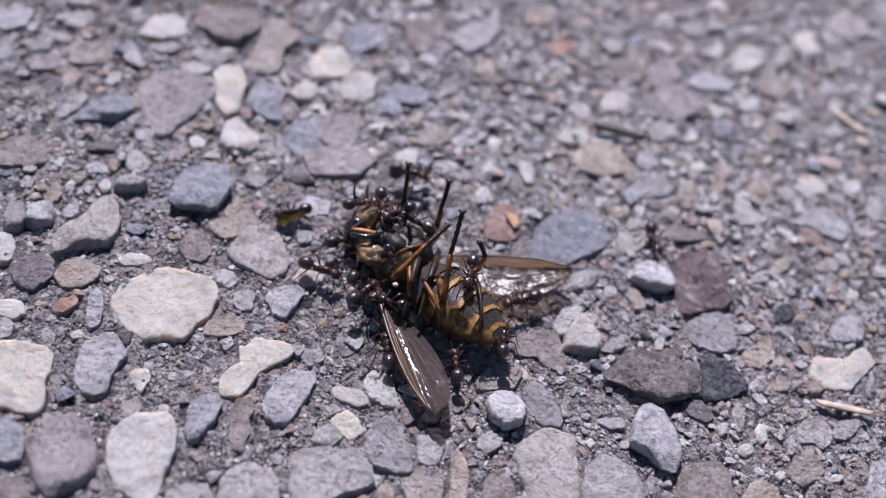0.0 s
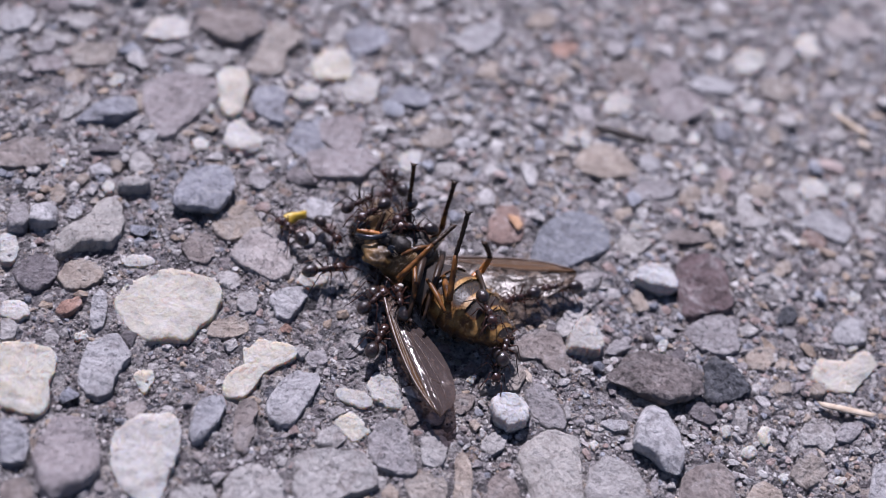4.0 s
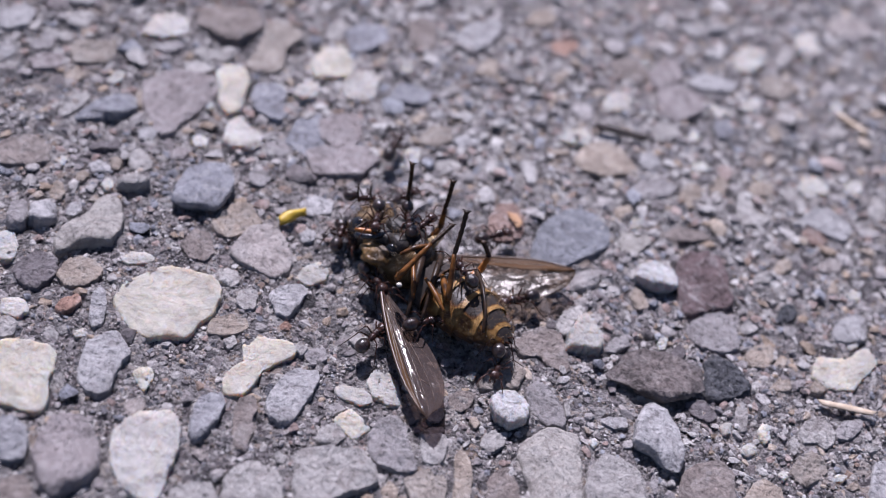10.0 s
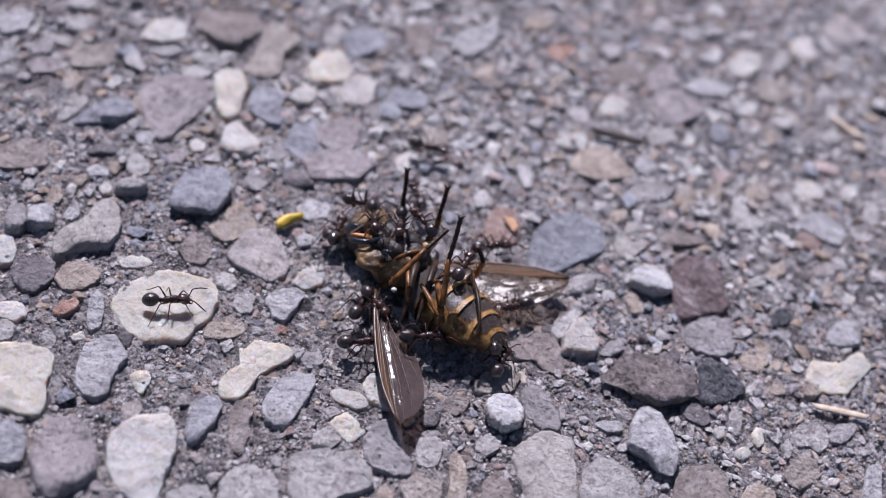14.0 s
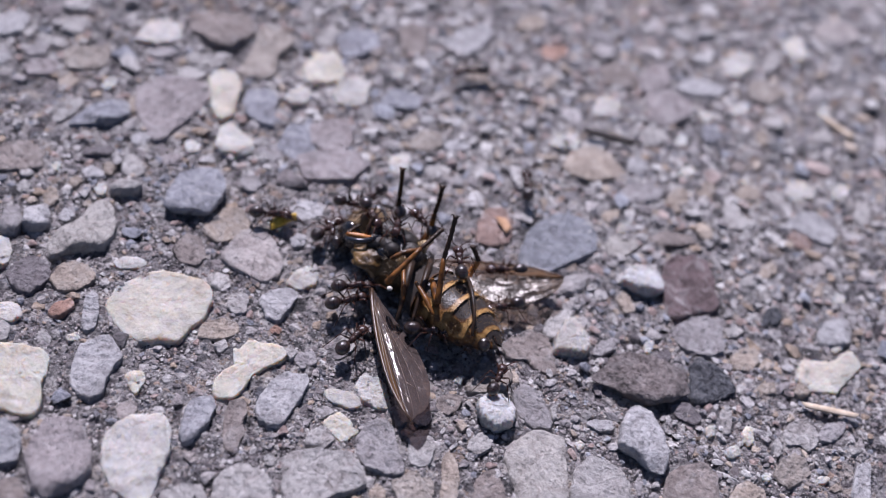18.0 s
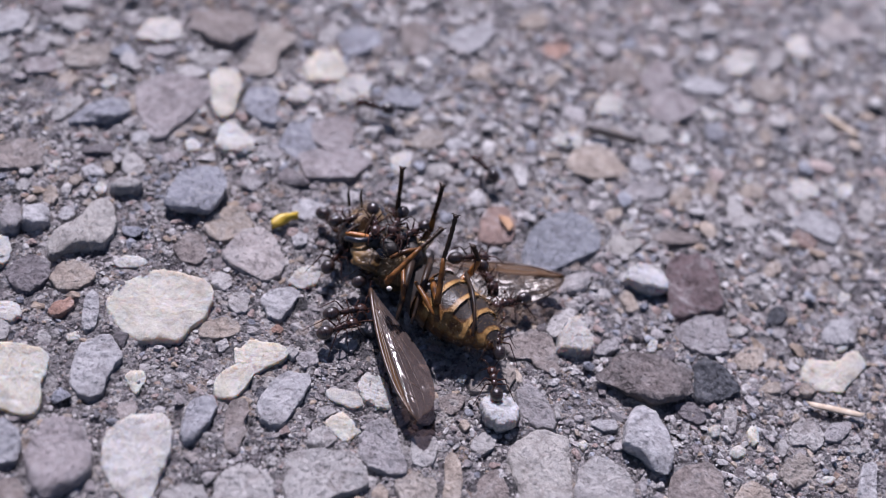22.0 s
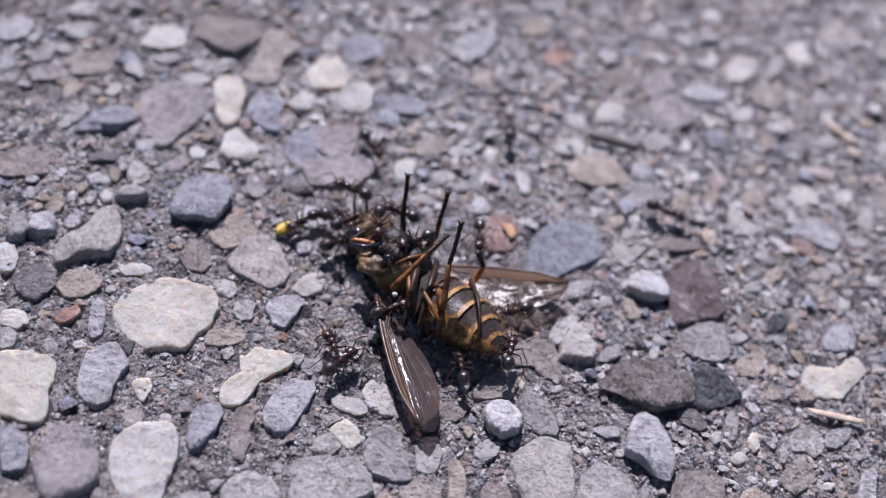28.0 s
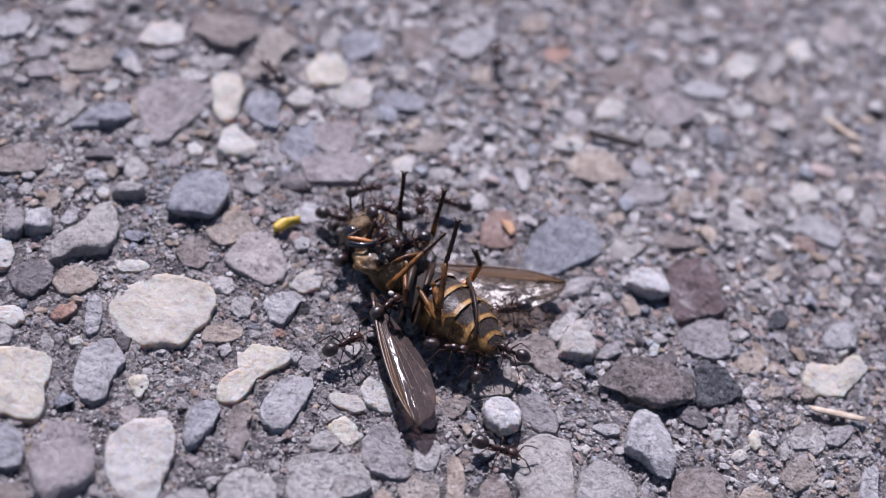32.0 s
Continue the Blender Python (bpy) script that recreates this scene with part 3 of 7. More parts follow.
# shiny black plates of the underside between the legs
for dx, dy, dz, size in ((-0.9, 0.25, 1.75, 0.95), (0.3, 0.5, 1.8, 0.9), (0.2, -0.75, 1.75, 0.8), (1.3, 0.1, 1.7, 0.9), (-0.9, -1.0, 1.55, 0.75)):
    bm = bmesh.new()
    blob(bm, THORAX_C + AXIS * dx + SIDE * dy + Vector((0, 0, dz - 0.1)), (size * 1.05, size * 0.85, 0.62), AXIS_YAW + 20 * dy, 0, 14, 9, 0.2, dx)
    part("breast_plate", bm, FLY_BLACK, thorax, "shiny black breast plate")

# the golden front of the breast, a black ball for the shade in its hollow, the slate plate beside it, the pale leg
# bases
for name, material, label, at, radii, turn in (
        ("front_plate", FLY_GOLD, "golden brown breast plate", (-4.2, -5.6, 3.75), (1.15, 0.95, 0.55), -20),
        ("breast_hollow", FLY_EYE, "black ball for the shade in a round hollow of the breast", (-3.25, -5.15, 4.15), (0.5, 0.62, 0.4), 10),
        ("slate_plate", FLY_SLATE, "slate grey breast plate", (-2.2, -4.6, 4.4), (0.95, 0.8, 0.4), 15)):
    bm = bmesh.new()
    blob(bm, own(*at), radii, turn, 0, 28, 18, 0.34, at[0])
    part(name, bm, material, thorax, label)
for a, b in (((-2.1, -2.6, 3.7), (-1.85, -4.0, 4.45)), ((-0.3, -2.9, 4.0), (-0.85, -4.1, 4.3))):
    bm = bmesh.new()
    line = bend([own(*a), (own(*a) + own(*b)) / 2 + Vector((0, 0, 0.12)), own(*b)], 5)
    tube(bm, line, [0.2 + 0.22 * k / (len(line) - 1) for k in range(len(line))], 12)
    part("leg_base", bm, FLY_COXA, thorax, "pale tan base of a leg")

HEAD_C = own(-4.95, -1.9, 2.5)
bm = bmesh.new()
blob(bm, HEAD_C, (1.25, 1.9, 1.55), AXIS_YAW, 0, 32, 22, 0.25, 1.0)
head = part("head", bm, FLY_FACE, fly, "dull yellow dusted face")
for way, label, skin in ((1, "glossy eye coloured blue-grey for its sky glint", EYE_GLINT), (-1, "glossy black eye", FLY_EYE)):
    bm = bmesh.new()
    blob(bm, HEAD_C + SIDE * 1.3 * way - AXIS * 0.15, (0.95, 0.7, 1.35), AXIS_YAW, 0, 24, 16)
    part("eye", bm, skin, head, label)
bm = bmesh.new()
tube(bm, bend([own(-5.9, -5.0, 4.35), own(-4.75, -5.2, 4.7), own(-3.55, -4.2, 4.55)]), [0.12] + [0.2] * 9 + [0.12], 12)
part("proboscis", bm, FLY_EYE, head, "shiny black folded mouthpart")
bm = bmesh.new()
hairs(bm, HEAD_C, (1.25, 2.0, 1.7), AXIS_YAW, 700, 0.5, 9)
part("hair", bm, HAIR, head, "fine golden brown pile")

for x, y in ((-6.6, -0.9), (-5.75, -0.75)):
    bm = bmesh.new()
    line = bend([own(x + 0.25, y - 0.2, 3.6), own(x + 0.05, y, 4.3), own(x, y + 0.15, 5.0)], 4)
    tube(bm, line, [0.13 - 0.012 * k for k in range(len(line))])
    part("antenna", bm, FLY_TARSUS, head, "short blackish antenna")

# abdomen: six ringed segments, each with a dark band
ABD_C = own(2.42, -7.7, 2.75)
ABD_LONG = 7.7


def abdomen_ring(s, k=1.0):
    half = 2.3 * max(0.03, math.sin(math.pi * (0.2 + 0.795 * s))) ** 0.72 * k
    return ABD_C + AXIS * (s - 0.5) * ABD_LONG + Vector((0, 0, 0.25 * (s - 0.4))), half, half * 0.74


def soft_step(low, high, x):
    t = min(1.0, max(0.0, (x - low) / (high - low)))
    return t * t * (3 - 2 * t)


def abdomen_segment(s0, s1, k1, last):
    """One ring of the abdomen, dark across its front half where it faces up and to its left side."""
    bm = bmesh.new()
    mark = bm.verts.layers.float.new("bands_and_shade")
    rings, seg = 12, 44
    grid = []
    for i in range(rings + 1):
        t = i / rings
        c, wide, tall = abdomen_ring(s0 + (s1 - s0) * t, 0.965 + (k1 - 0.965) * t ** 3)
        row = []
        for j in range(seg):
            turn = 360 * j / seg
            a = radians(turn)
            dent = 1 + 0.045 * noise.noise(Vector((2.4 * math.cos(a), 2.4 * math.sin(a), 9 * s0 + 1.2 * t))) + 0.02 * noise.noise(Vector((7 * math.cos(a), 7 * math.sin(a), 30 * s0 + 3 * t)))
            v = bm.verts.new(c + SIDE * wide * dent * math.cos(a) + Vector((0, 0, tall * dent * math.sin(a))) + AXIS * 0.16 * math.cos(2 * a))
            across = soft_step(2, 26, (turn + 90) % 360 - 90) * (1 - soft_step(104, 150, turn))
            band = soft_step(-0.05, 0.15, t) * (1 - soft_step(0.6, 0.9, t))
            # Flank and front base: own dark tone, deepened with painted shade.
            flank = soft_step(140, 185, turn) * (1 - soft_step(235, 265, turn))
            front = 1 - soft_step(0.15, 0.27, s0 + (s1 - s0) * t)
            v[mark] = max(across * band, 0.4 * band * (turn < 225), flank * 0.6, front, 1.0 if last and t > 0.72 else 0.0)
            row.append(v)
        grid.append(row)
    for a, b in zip(grid, grid[1:]):
        for j in range(seg):
            bm.faces.new((a[j], a[(j + 1) % seg], b[(j + 1) % seg], b[j]))
    return bm


abdomen = None
EDGES = (0.0, 0.2, 0.38, 0.56, 0.73, 0.88, 0.997)
for i, (s0, s1) in enumerate(zip(EDGES, EDGES[1:])):
    last = i == len(EDGES) - 2
    bm = abdomen_segment(s0, s1 + (0.0 if last else 0.016), 0.9 if last else 1.05, last)
    if abdomen is None:
        abdomen = part("abdomen", bm, FLY_AMBER, fly, "amber abdomen ringed with dark bands")
    else:
        part("segment", bm, FLY_AMBER, abdomen)
bm = bmesh.new()
hairs(bm, ABD_C, (3.7, 2.2, 1.8), AXIS_YAW, 2000, 0.3, 15)
part("hair", bm, HAIR, abdomen, "short golden hairs")


def bristles(bm, line, reach, count, seed):
    """Short stiff bristles along a limb."""
    rng = random.Random(seed)
    for _ in range(count):
        k = rng.randrange(len(line) - 1)
        p = Vector(line[k]).lerp(Vector(line[k + 1]), rng.random())
        along = (Vector(line[k + 1]) - Vector(line[k])).normalized()
        out = along.orthogonal().normalized()
        out.rotate(Matrix.Rotation(rng.uniform(0, 6.28), 3, along))
        tip = p + (out + along * rng.uniform(0.2, 0.7)).normalized() * reach * rng.uniform(0.7, 1.3)
        side = out.cross(along) * 0.022
        base = [bm.verts.new(p + s) for s in (side, -side, along * 0.03)]
        end = bm.verts.new(tip)
        for a in range(3):
            bm.faces.new((base[a], base[(a + 1) % 3], end))


def leg(joints, thick, upper=FLY_LEG, label="brown leg with a black foot", split=1):
    """A leg through its joints: thigh, shin and a beaded foot."""
    pts = [own(*p) for p in joints]
    bm = bmesh.new()
    line = bend(pts[:2], 6)
    tube(bm, line, [thick * (0.5 + 0.3 * math.sin(math.pi * k / (len(line) - 1))) for k in range(len(line))])
    bristles(bm, line, thick * 1.25, 40, int(thick * 1000))
    top = part("leg", bm, upper, fly, label)
    if len(pts) > 3:
        bm = bmesh.new()
        line = bend(pts[1:3], 5)
        tube(bm, line, [thick * (0.72 - 0.2 * k / (len(line) - 1)) for k in range(len(line))])
        bristles(bm, line, thick * 1.3, 40, 3)
        part("shin", bm, upper if split else FLY_TARSUS, top)
    bm = bmesh.new()
    line = bend([pts[-2], pts[-2].lerp(pts[-1], 0.5) + Vector((0.03, 0.02, 0)), pts[-1]], 8)
    count = len(line)
    tube(bm, line, [thick * (0.46 + 0.14 * (k % 3 == 2)) for k in range(count)])
    bristles(bm, line, thick, 50, 4)
    blob(bm, pts[-1], (thick * 0.7, thick * 0.62, thick * 0.4), 0, 0, 8, 6)
    for s in (1, -1):
        tube(bm, [pts[-1], pts[-1] + Vector((0.22 * s * thick / 0.3, 0.05, 0.12)), pts[-1] + Vector((0.3 * s * thick / 0.3, 0.1, 0.05))], [0.05, 0.04, 0.02], 5)
    part("foot", bm, FLY_TARSUS, top, "black beaded foot")
    return top


leg([(-2.6, -3.2, 4.2), (-3.0, -2.0, 5.2), (-3.1, -1.8, 6.2), (-3.25, -2.1, 9.0)], 0.28, FLY_TARSUS)
leg([(-1.0, -3.6, 4.2), (-0.5, -3.0, 5.0), (-0.5, -2.9, 6.6), (-0.4, -2.8, 9.0)], 0.29)
leg([(0.4, -6.6, 4.2), (1.1, -9.2, 4.9), (0.8, -7.2, 7.0), (0.9, -5.8, 9.5)], 0.3)
leg([(-2.4, -8.0, 4.3), (-2.3, -8.3, 5.0), (-0.8, -6.2, 6.4), (0.2, -4.7, 7.0)], 0.3)
bm = bmesh.new()
line = bend([own(-4.6, -4.3, 4.4), own(-4.55, -4.05, 5.0), own(-4.4, -3.5, 5.6)], 5)
tube(bm, line, [0.2 - 0.008 * k for k in range(len(line))])
bristles(bm, line, 0.2, 30, 8)
part("fore_foot", bm, FLY_TARSUS, fly, "short black foot standing over the head")
leg([(2.2, -5.6, 3.6), (2.75, -4.7, 3.6), (3.1, -4.5, 4.8), (2.5, -4.1, 5.6)], 0.33, FLY_ORANGE, "orange leg with a hooked black foot")
leg([(-4.1, -4.6, 4.6), (-5.9, -4.7, 4.55), (-5.3, -4.1, 4.9)], 0.24, FLY_ORANGE, "short orange leg folded over the neck")
# A thin black rod along the top of the abdomen.
bm = bmesh.new()
line = bend([own(2.5, -5.2, 4.0), own(3.1, -7.4, 4.85), own(3.6, -9.1, 4.55), own(3.75, -10.2, 3.8)], 5)
tube(bm, line, [0.17 - 0.005 * k for k in range(len(line))])
part("hind_leg", bm, FLY_TARSUS, fly, "thin black rod bent over the abdomen")
for a, b in (((-0.6, -7.4, 4.4), (1.0, -9.6, 4.2)), ((-1.6, -6.6, 4.5), (-1.1, -8.8, 3.9)), ((-2.6, -6.0, 4.6), (-1.0, -5.0, 5.0))):
    bm = bmesh.new()
    line = bend([own(*a), (own(*a) + own(*b)) / 2 + Vector((0, 0, 0.15)), own(*b)], 5)
    tube(bm, line, [0.11 + 0.07 * math.sin(math.pi * k / (len(line) - 1)) for k in range(len(line))])
    part("thigh", bm, FLY_LEG, fly, "brown thigh folded on the belly")

for a, b, r in (((-1.21, -3.84, 4.5), (-1.18, -9.67, 4.3), 0.27), ((0.06, -3.63, 4.3), (-0.21, -9.74, 4.3), 0.22)):
    bm = bmesh.new()
    line = bend([own(*a) - Vector((0, 0, 0.9)), (own(*a) + own(*b)) / 2 + Vector((0, 0, 0.1)), own(*b) - Vector((0, 0.1, 1.2))], 6)
    tube(bm, line, [r * (0.3 + 0.7 * math.sin(math.pi * (0.08 + 0.86 * (k / (len(line) - 1)) ** 0.7))) for k in range(len(line))], 10)
    part("thigh", bm, FLY_TARSUS, fly, "thick blackish thigh folded on the belly")


def wing_outline(s):
    """Leading and trailing edge of the wing at the share s of its length."""
    lead = 0.45 * math.sin(math.pi * (0.08 + 0.62 * min(s, 0.7) / 0.7)) - (0.9 * ((s - 0.6) / 0.4) ** 2.2 if s > 0.6 else 0.0)
    wide = math.sin(math.pi / 2 * s / 0.6) ** 1.3 if s < 0.6 else (1 - ((s - 0.6) / 0.405) ** 2.2) ** 0.58
    trail = -0.12 - 2.6 * wide
    return lead, trail


# veins: where each begins and ends along the wing, and across it, and its thickness
RUNS = [(0.0, 0.98, 0.0, 0.0, 0.24), (0.0, 0.75, 0.16, 0.02, 0.10), (0.0, 0.93, 0.2, 0.08, 0.10), (0.05, 0.98, 0.3, 0.22, 0.06),
        (0.1, 0.97, 0.42, 0.45, 0.05), (0.1, 0.86, 0.5, 0.72, 0.05), (0.08, 0.66, 0.6, 0.92, 0.045), (0.05, 0.4, 0.75, 0.97, 0.04)]


def wing(length, chord, camber, pleat, membrane, edge, label):
    """A wing along x, its front edge to +y: a wavy membrane with its veins."""
    def at(s, c, lift=0.0):
        lead, trail = wing_outline(s)
        y = (lead + (trail - lead) * c) * chord
        crumple = noise.noise(Vector((s * 5, c * 3, chord * 9)))
        fold = pleat * (0.35 * math.sin(c * 19.0 - 5.0 * s * s + 3.0 * crumple) * (0.5 + crumple) + 2.0 * noise.noise(Vector((s * 1.5, c * 4.6 - 1.6 * s * s + crumple, chord * 5)))) * min(1.0, 3.0 * c)
        for k, (s0, s1, c0, c1, r) in enumerate(RUNS):
            if s0 < s < s1 + 0.05:
                along = min(1.0, (s - s0) / (s1 - s0))
                fold += (2.4 if k == 3 else 1.0 if k == 5 else 0.1) * r * math.exp(-((c - c0 - (c1 - c0) * along ** 1.5) / 0.085) ** 2) * min(1.0, 6 * along)
        fold += (0.05 if chord < 1 else 0.08) * noise.noise(Vector((s * 9 + 5 * c, c * 5 - 4 * s, 2))) * soft_step(0.4, 0.7, s)
        z = fold * min(1.0, 2.5 * s) + camber * s * (1 - s) - 0.3 * c * c * s - 0.45 * max(0.0, c - 0.3) * s * (chord < 1) + lift
        return Vector((s * length, y, z))

    def sheet(c0, c1, rows, gap):
        bm = bmesh.new()
        cols = 60
        layers = []
        for lift in (gap, -gap):
            layers.append([[bm.verts.new(at(0.005 + 0.99 * i / cols, c0 + (c1 - c0) * j / rows, lift)) for j in range(rows + 1)] for i in range(cols + 1)])
        for g in layers:
            for i in range(cols):
                for j in range(rows):
                    bm.faces.new((g[i][j], g[i + 1][j], g[i + 1][j + 1], g[i][j + 1]))
        a, b = layers
        for i in range(cols):
            for j in (0, rows):
                bm.faces.new((a[i][j], a[i + 1][j], b[i + 1][j], b[i][j]))
        return bm

    top = part("wing", sheet(edge, 1.0, 64, 0.006), membrane, fly, label)
    part("wing_edge", sheet(0.0, edge, 14, 0.012), COSTAL, top, "brown tinted front edge of the wing")

    def vein(line, r0, r1):
        bm = bmesh.new()
        tube(bm, line, [r0 + (r1 - r0) * k / (len(line) - 1) for k in range(len(line))], 6)
        part("vein", bm, VEIN, top)

    for s0, s1, c0, c1, r in RUNS:
        vein([at(s0 + (s1 - s0) * k / 14, c0 + (c1 - c0) * (k / 14) ** 1.5) for k in range(15)], r * 0.6, r * 0.3)
    for s, c0, c1 in ((0.42, 0.27, 0.46), (0.7, 0.44, 0.66), (0.3, 0.1, 0.22), (0.78, 0.27, 0.45)):
        vein([at(s + 0.05 * k / 4, c0 + (c1 - c0) * k / 4) for k in range(5)], 0.035, 0.035)
    return top


def laid(root, tip, front):
    """The pose, in the fly's space, of a wing from root to tip with its front edge towards front."""
    x = (Vector(tip) - Vector(root)).normalized()
    z = x.cross(Vector(front)).normalized()
    x = Matrix.Rotation(radians(7), 3, z) @ x
    m = Matrix((x, z.cross(x), z)).transposed().to_4x4()
    m.translation = (Vector(root) - FLY_AT) * MM
    return m


near_wing = wing(10.9, 0.9, 1.0, 0.022, MEMBRANE, 0.2, "smoky transparent wing with brown veins, spread over the stones")
far_wing = wing(9.7, 1.12, -0.9, 0.02, CLEAR_MEMBRANE, 0.3, "smoky transparent wing with brown veins, shining in the sun")
NEAR_WING = laid((-3.3, -7.4, 2.75), (2.3, -16.8, 2.5), (-0.8, -0.55, 0.32))
FAR_WING = laid((-0.4, -2.6, 1.6), (8.8, -2.5, 2.9), (-0.1, 1.0, 0.02))
near_wing.matrix_basis, far_wing.matrix_basis = NEAR_WING, FAR_WING


# ---- ants ----
def build_ant():
    """A dark worker ant, 3.5 mm long, facing +x, feet at its origin's height."""
    ant = thing("ant", 0, 0, 0, "shiny blackish brown ant pulling at the dead fly", "ant", "ants round the fly")
    bm = bmesh.new()
    blob(bm, (0.72, 0, 0.93), (0.42, 0.29, 0.31), 0, 8, 14, 10, 0.1, 1)
    blob(bm, (0.25, 0, 0.86), (0.42, 0.24, 0.26), 0, -8, 14, 10, 0.1, 2)
    part("thorax", bm, ANT_SKIN, ant)
    bm = bmesh.new()
    blob(bm, (1.40, 0, 0.88), (0.44, 0.41, 0.32), 0, 22, 16, 10, 0.06, 3)
    skull = part("head", bm, ANT_SKIN, ant)
    for s in (1, -1):
        bm = bmesh.new()
        tube(bm, bend([(1.66, 0.17 * s, 0.72), (1.86, 0.2 * s, 0.64), (1.98, 0.03 * s, 0.6)], 3), [0.075, 0.07, 0.065, 0.06, 0.05, 0.04, 0.02], 6)
        part("mandible", bm, ANT_LEG, skull)
        bm = bmesh.new()
        blob(bm, (1.42, 0.36 * s, 0.98), (0.09, 0.05, 0.08), 0, 0, 8, 6)
        part("eye", bm, FLY_EYE, skull)
    bm = bmesh.new()
    blob(bm, (-0.22, 0, 0.82), (0.13, 0.15, 0.24), 0, 0, 10, 8)
    part("waist", bm, ANT_SKIN, ant)
    bm = bmesh.new()
    blob(bm, (-0.9, 0, 0.92), (0.62, 0.5, 0.47), 0, -8, 20, 14)
    gaster = part("gaster", bm, ANT_GASTER, ant, "glossy rounded hind body")
    for x, w in ((-0.70, 0.96), (-1.0, 0.985), (-1.25, 0.77)):
        bm = bmesh.new()
        ring = [Vector((x, 0.49 * w * math.cos(a), 0.92 + 0.46 * w * math.sin(a))) for a in (2 * math.pi * k / 20 for k in range(21))]
        tube(bm, ring, [0.02] * 21, 5)
        part("ring", bm, ANT_SKIN, gaster)
    limbs = []
    for s in (1, -1):
        for hip, knee, ankle, foot in (((0.85, 0.15), (1.25, 0.75, 1.25), (1.6, 1.15, 0.4), (1.85, 1.3, 0.0)),
                                       ((0.55, 0.17), (0.5, 1.0, 1.3), (0.45, 1.5, 0.45), (0.5, 1.85, 0.0)),
                                       ((0.25, 0.16), (-0.45, 0.85, 1.35), (-1.1, 1.3, 0.5), (-1.5, 1.6, 0.0))):
            bm = bmesh.new()
            h = Vector((hip[0], hip[1] * s, 0.72))
            pts = [Vector((0, 0, 0)), Vector((knee[0], 0.8 * knee[1] * s, knee[2])) - h, Vector((ankle[0], 0.8 * ankle[1] * s, ankle[2])) - h,
                   Vector((foot[0], 0.8 * foot[1] * s, foot[2])) - h]
            line = [pts[0], pts[0].lerp(pts[1], 0.4), pts[1].lerp(pts[0], 0.08), pts[1].lerp(pts[2], 0.08), pts[2], pts[3]]
            tube(bm, line, [0.06, 0.07, 0.045, 0.042, 0.03, 0.02], 6)
            limb = part("leg", bm, ANT_LEG, ant)
            limb.location = h * MM
            limbs.append(limb)
        bm = bmesh.new()
        root = Vector((1.68, 0.14 * s, 0.95))
        pts = [Vector(p) - root for p in ((1.68, 0.14 * s, 0.95), (2.1, 0.5 * s, 1.25), (2.55, 0.68 * s, 0.95), (2.95, 0.75 * s, 0.6))]
        tube(bm, [pts[0], pts[1].lerp(pts[0], 0.1), pts[1].lerp(pts[2], 0.15), pts[2], pts[3]], [0.045, 0.04, 0.045, 0.05, 0.035], 6)
        feeler = part("feeler", bm, ANT_LEG, ant)
        feeler.location = root * MM
    return ant


def grown(ant, size):
    ant.scale = (size, size, size)
    return ant


ant_master = build_ant()


def another(size, label=""):
    ob = copy_thing(ant_master, Matrix())
    return tagged(grown(ob, size), label)


right_puller = tagged(grown(ant_master, 0.92), "shiny blackish ant tugging at the fly's tail end")
tail_puller = another(0.88, "shiny blackish ant pulling at the tip of the abdomen")
belly_ant = another(0.88, "shiny dark ant climbing on the belly of the fly")
wing_ant = another(0.92, "shiny dark ant pulling at the root of a wing")
head_ant = another(0.88, "shiny dark ant gnawing at the fly's head")
brow_ant = another(0.83, "shiny dark ant on top of the fly's head")
crown_ant = another(0.83, "small dark ant clinging to the fly's eye")
leg_ant = another(0.88, "shiny dark ant pulling at the base of a leg")
side_scout = another(0.92, "shiny dark ant on the stones beside the fly's head")
flank_ant = another(0.92, "shiny dark ant bracing on the stones beside the fly")
shadow_ant = another(0.92, "dark brown ant on the stones beside the spread wing")
root_ant = another(0.88, "shiny dark ant tugging under the body near the wing")
stone_ant = another(0.83, "dark brown ant on a white stone below the abdomen")
left_scout = another(0.92, "dark brown ant wandering over a cream stone")
far_scout = another(0.92, "dark brown ant wandering over the stones behind the fly")
right_scout = another(0.92, "dark brown ant walking away over the dark stones")
crumb_ant = another(0.83, "small dark ant beside the yellow petal scrap")
high_scout = another(0.92, "dark brown ant wandering over the far stones")
back_ant = another(0.88, "dark brown ant walking off behind the fly")

# ---- loose bits ----
bit = thing("petal_scrap", -10.6, -0.9, 0.05, "curled scrap of yellow petal with a brown underside", "petal")


def petal_sheet(width, lift, inset):
    """A stiff curled strip, arched along its length and rolled across."""
    bm = bmesh.new()
    layers = []
    for side in (0.05, -0.05):
        rows = []
        for i in range(15):
            t = i / 14
            w = width * (0.55 + 0.45 * math.sin(math.pi * min(1.0, t * 1.25 + 0.1))) - inset
            rows.append([bm.verts.new((-1.0 + 2.0 * t, -0.35 + 0.75 * t + (k / 6 - 0.5) * w, lift + side + 0.35 * math.sin(math.pi * (0.15 + 0.7 * t)) - 0.9 * (k / 6 - 0.6) ** 2 + 0.04 * math.sin(9 * t + k))) for k in range(7)])
        layers.append(rows)
    a, b = layers
    for rows in layers:
        for i in range(14):
            for k in range(6):
                bm.faces.new((rows[i][k], rows[i + 1][k], rows[i + 1][k + 1], rows[i][k + 1]))
    for i in range(14):
        for k in (0, 6):
            bm.faces.new((a[i][k], a[i + 1][k], b[i + 1][k], b[i][k]))
    for i in (0, 14):
        for k in range(6):
            bm.faces.new((a[i][k], a[i][k + 1], b[i][k + 1], b[i][k]))
    return bm


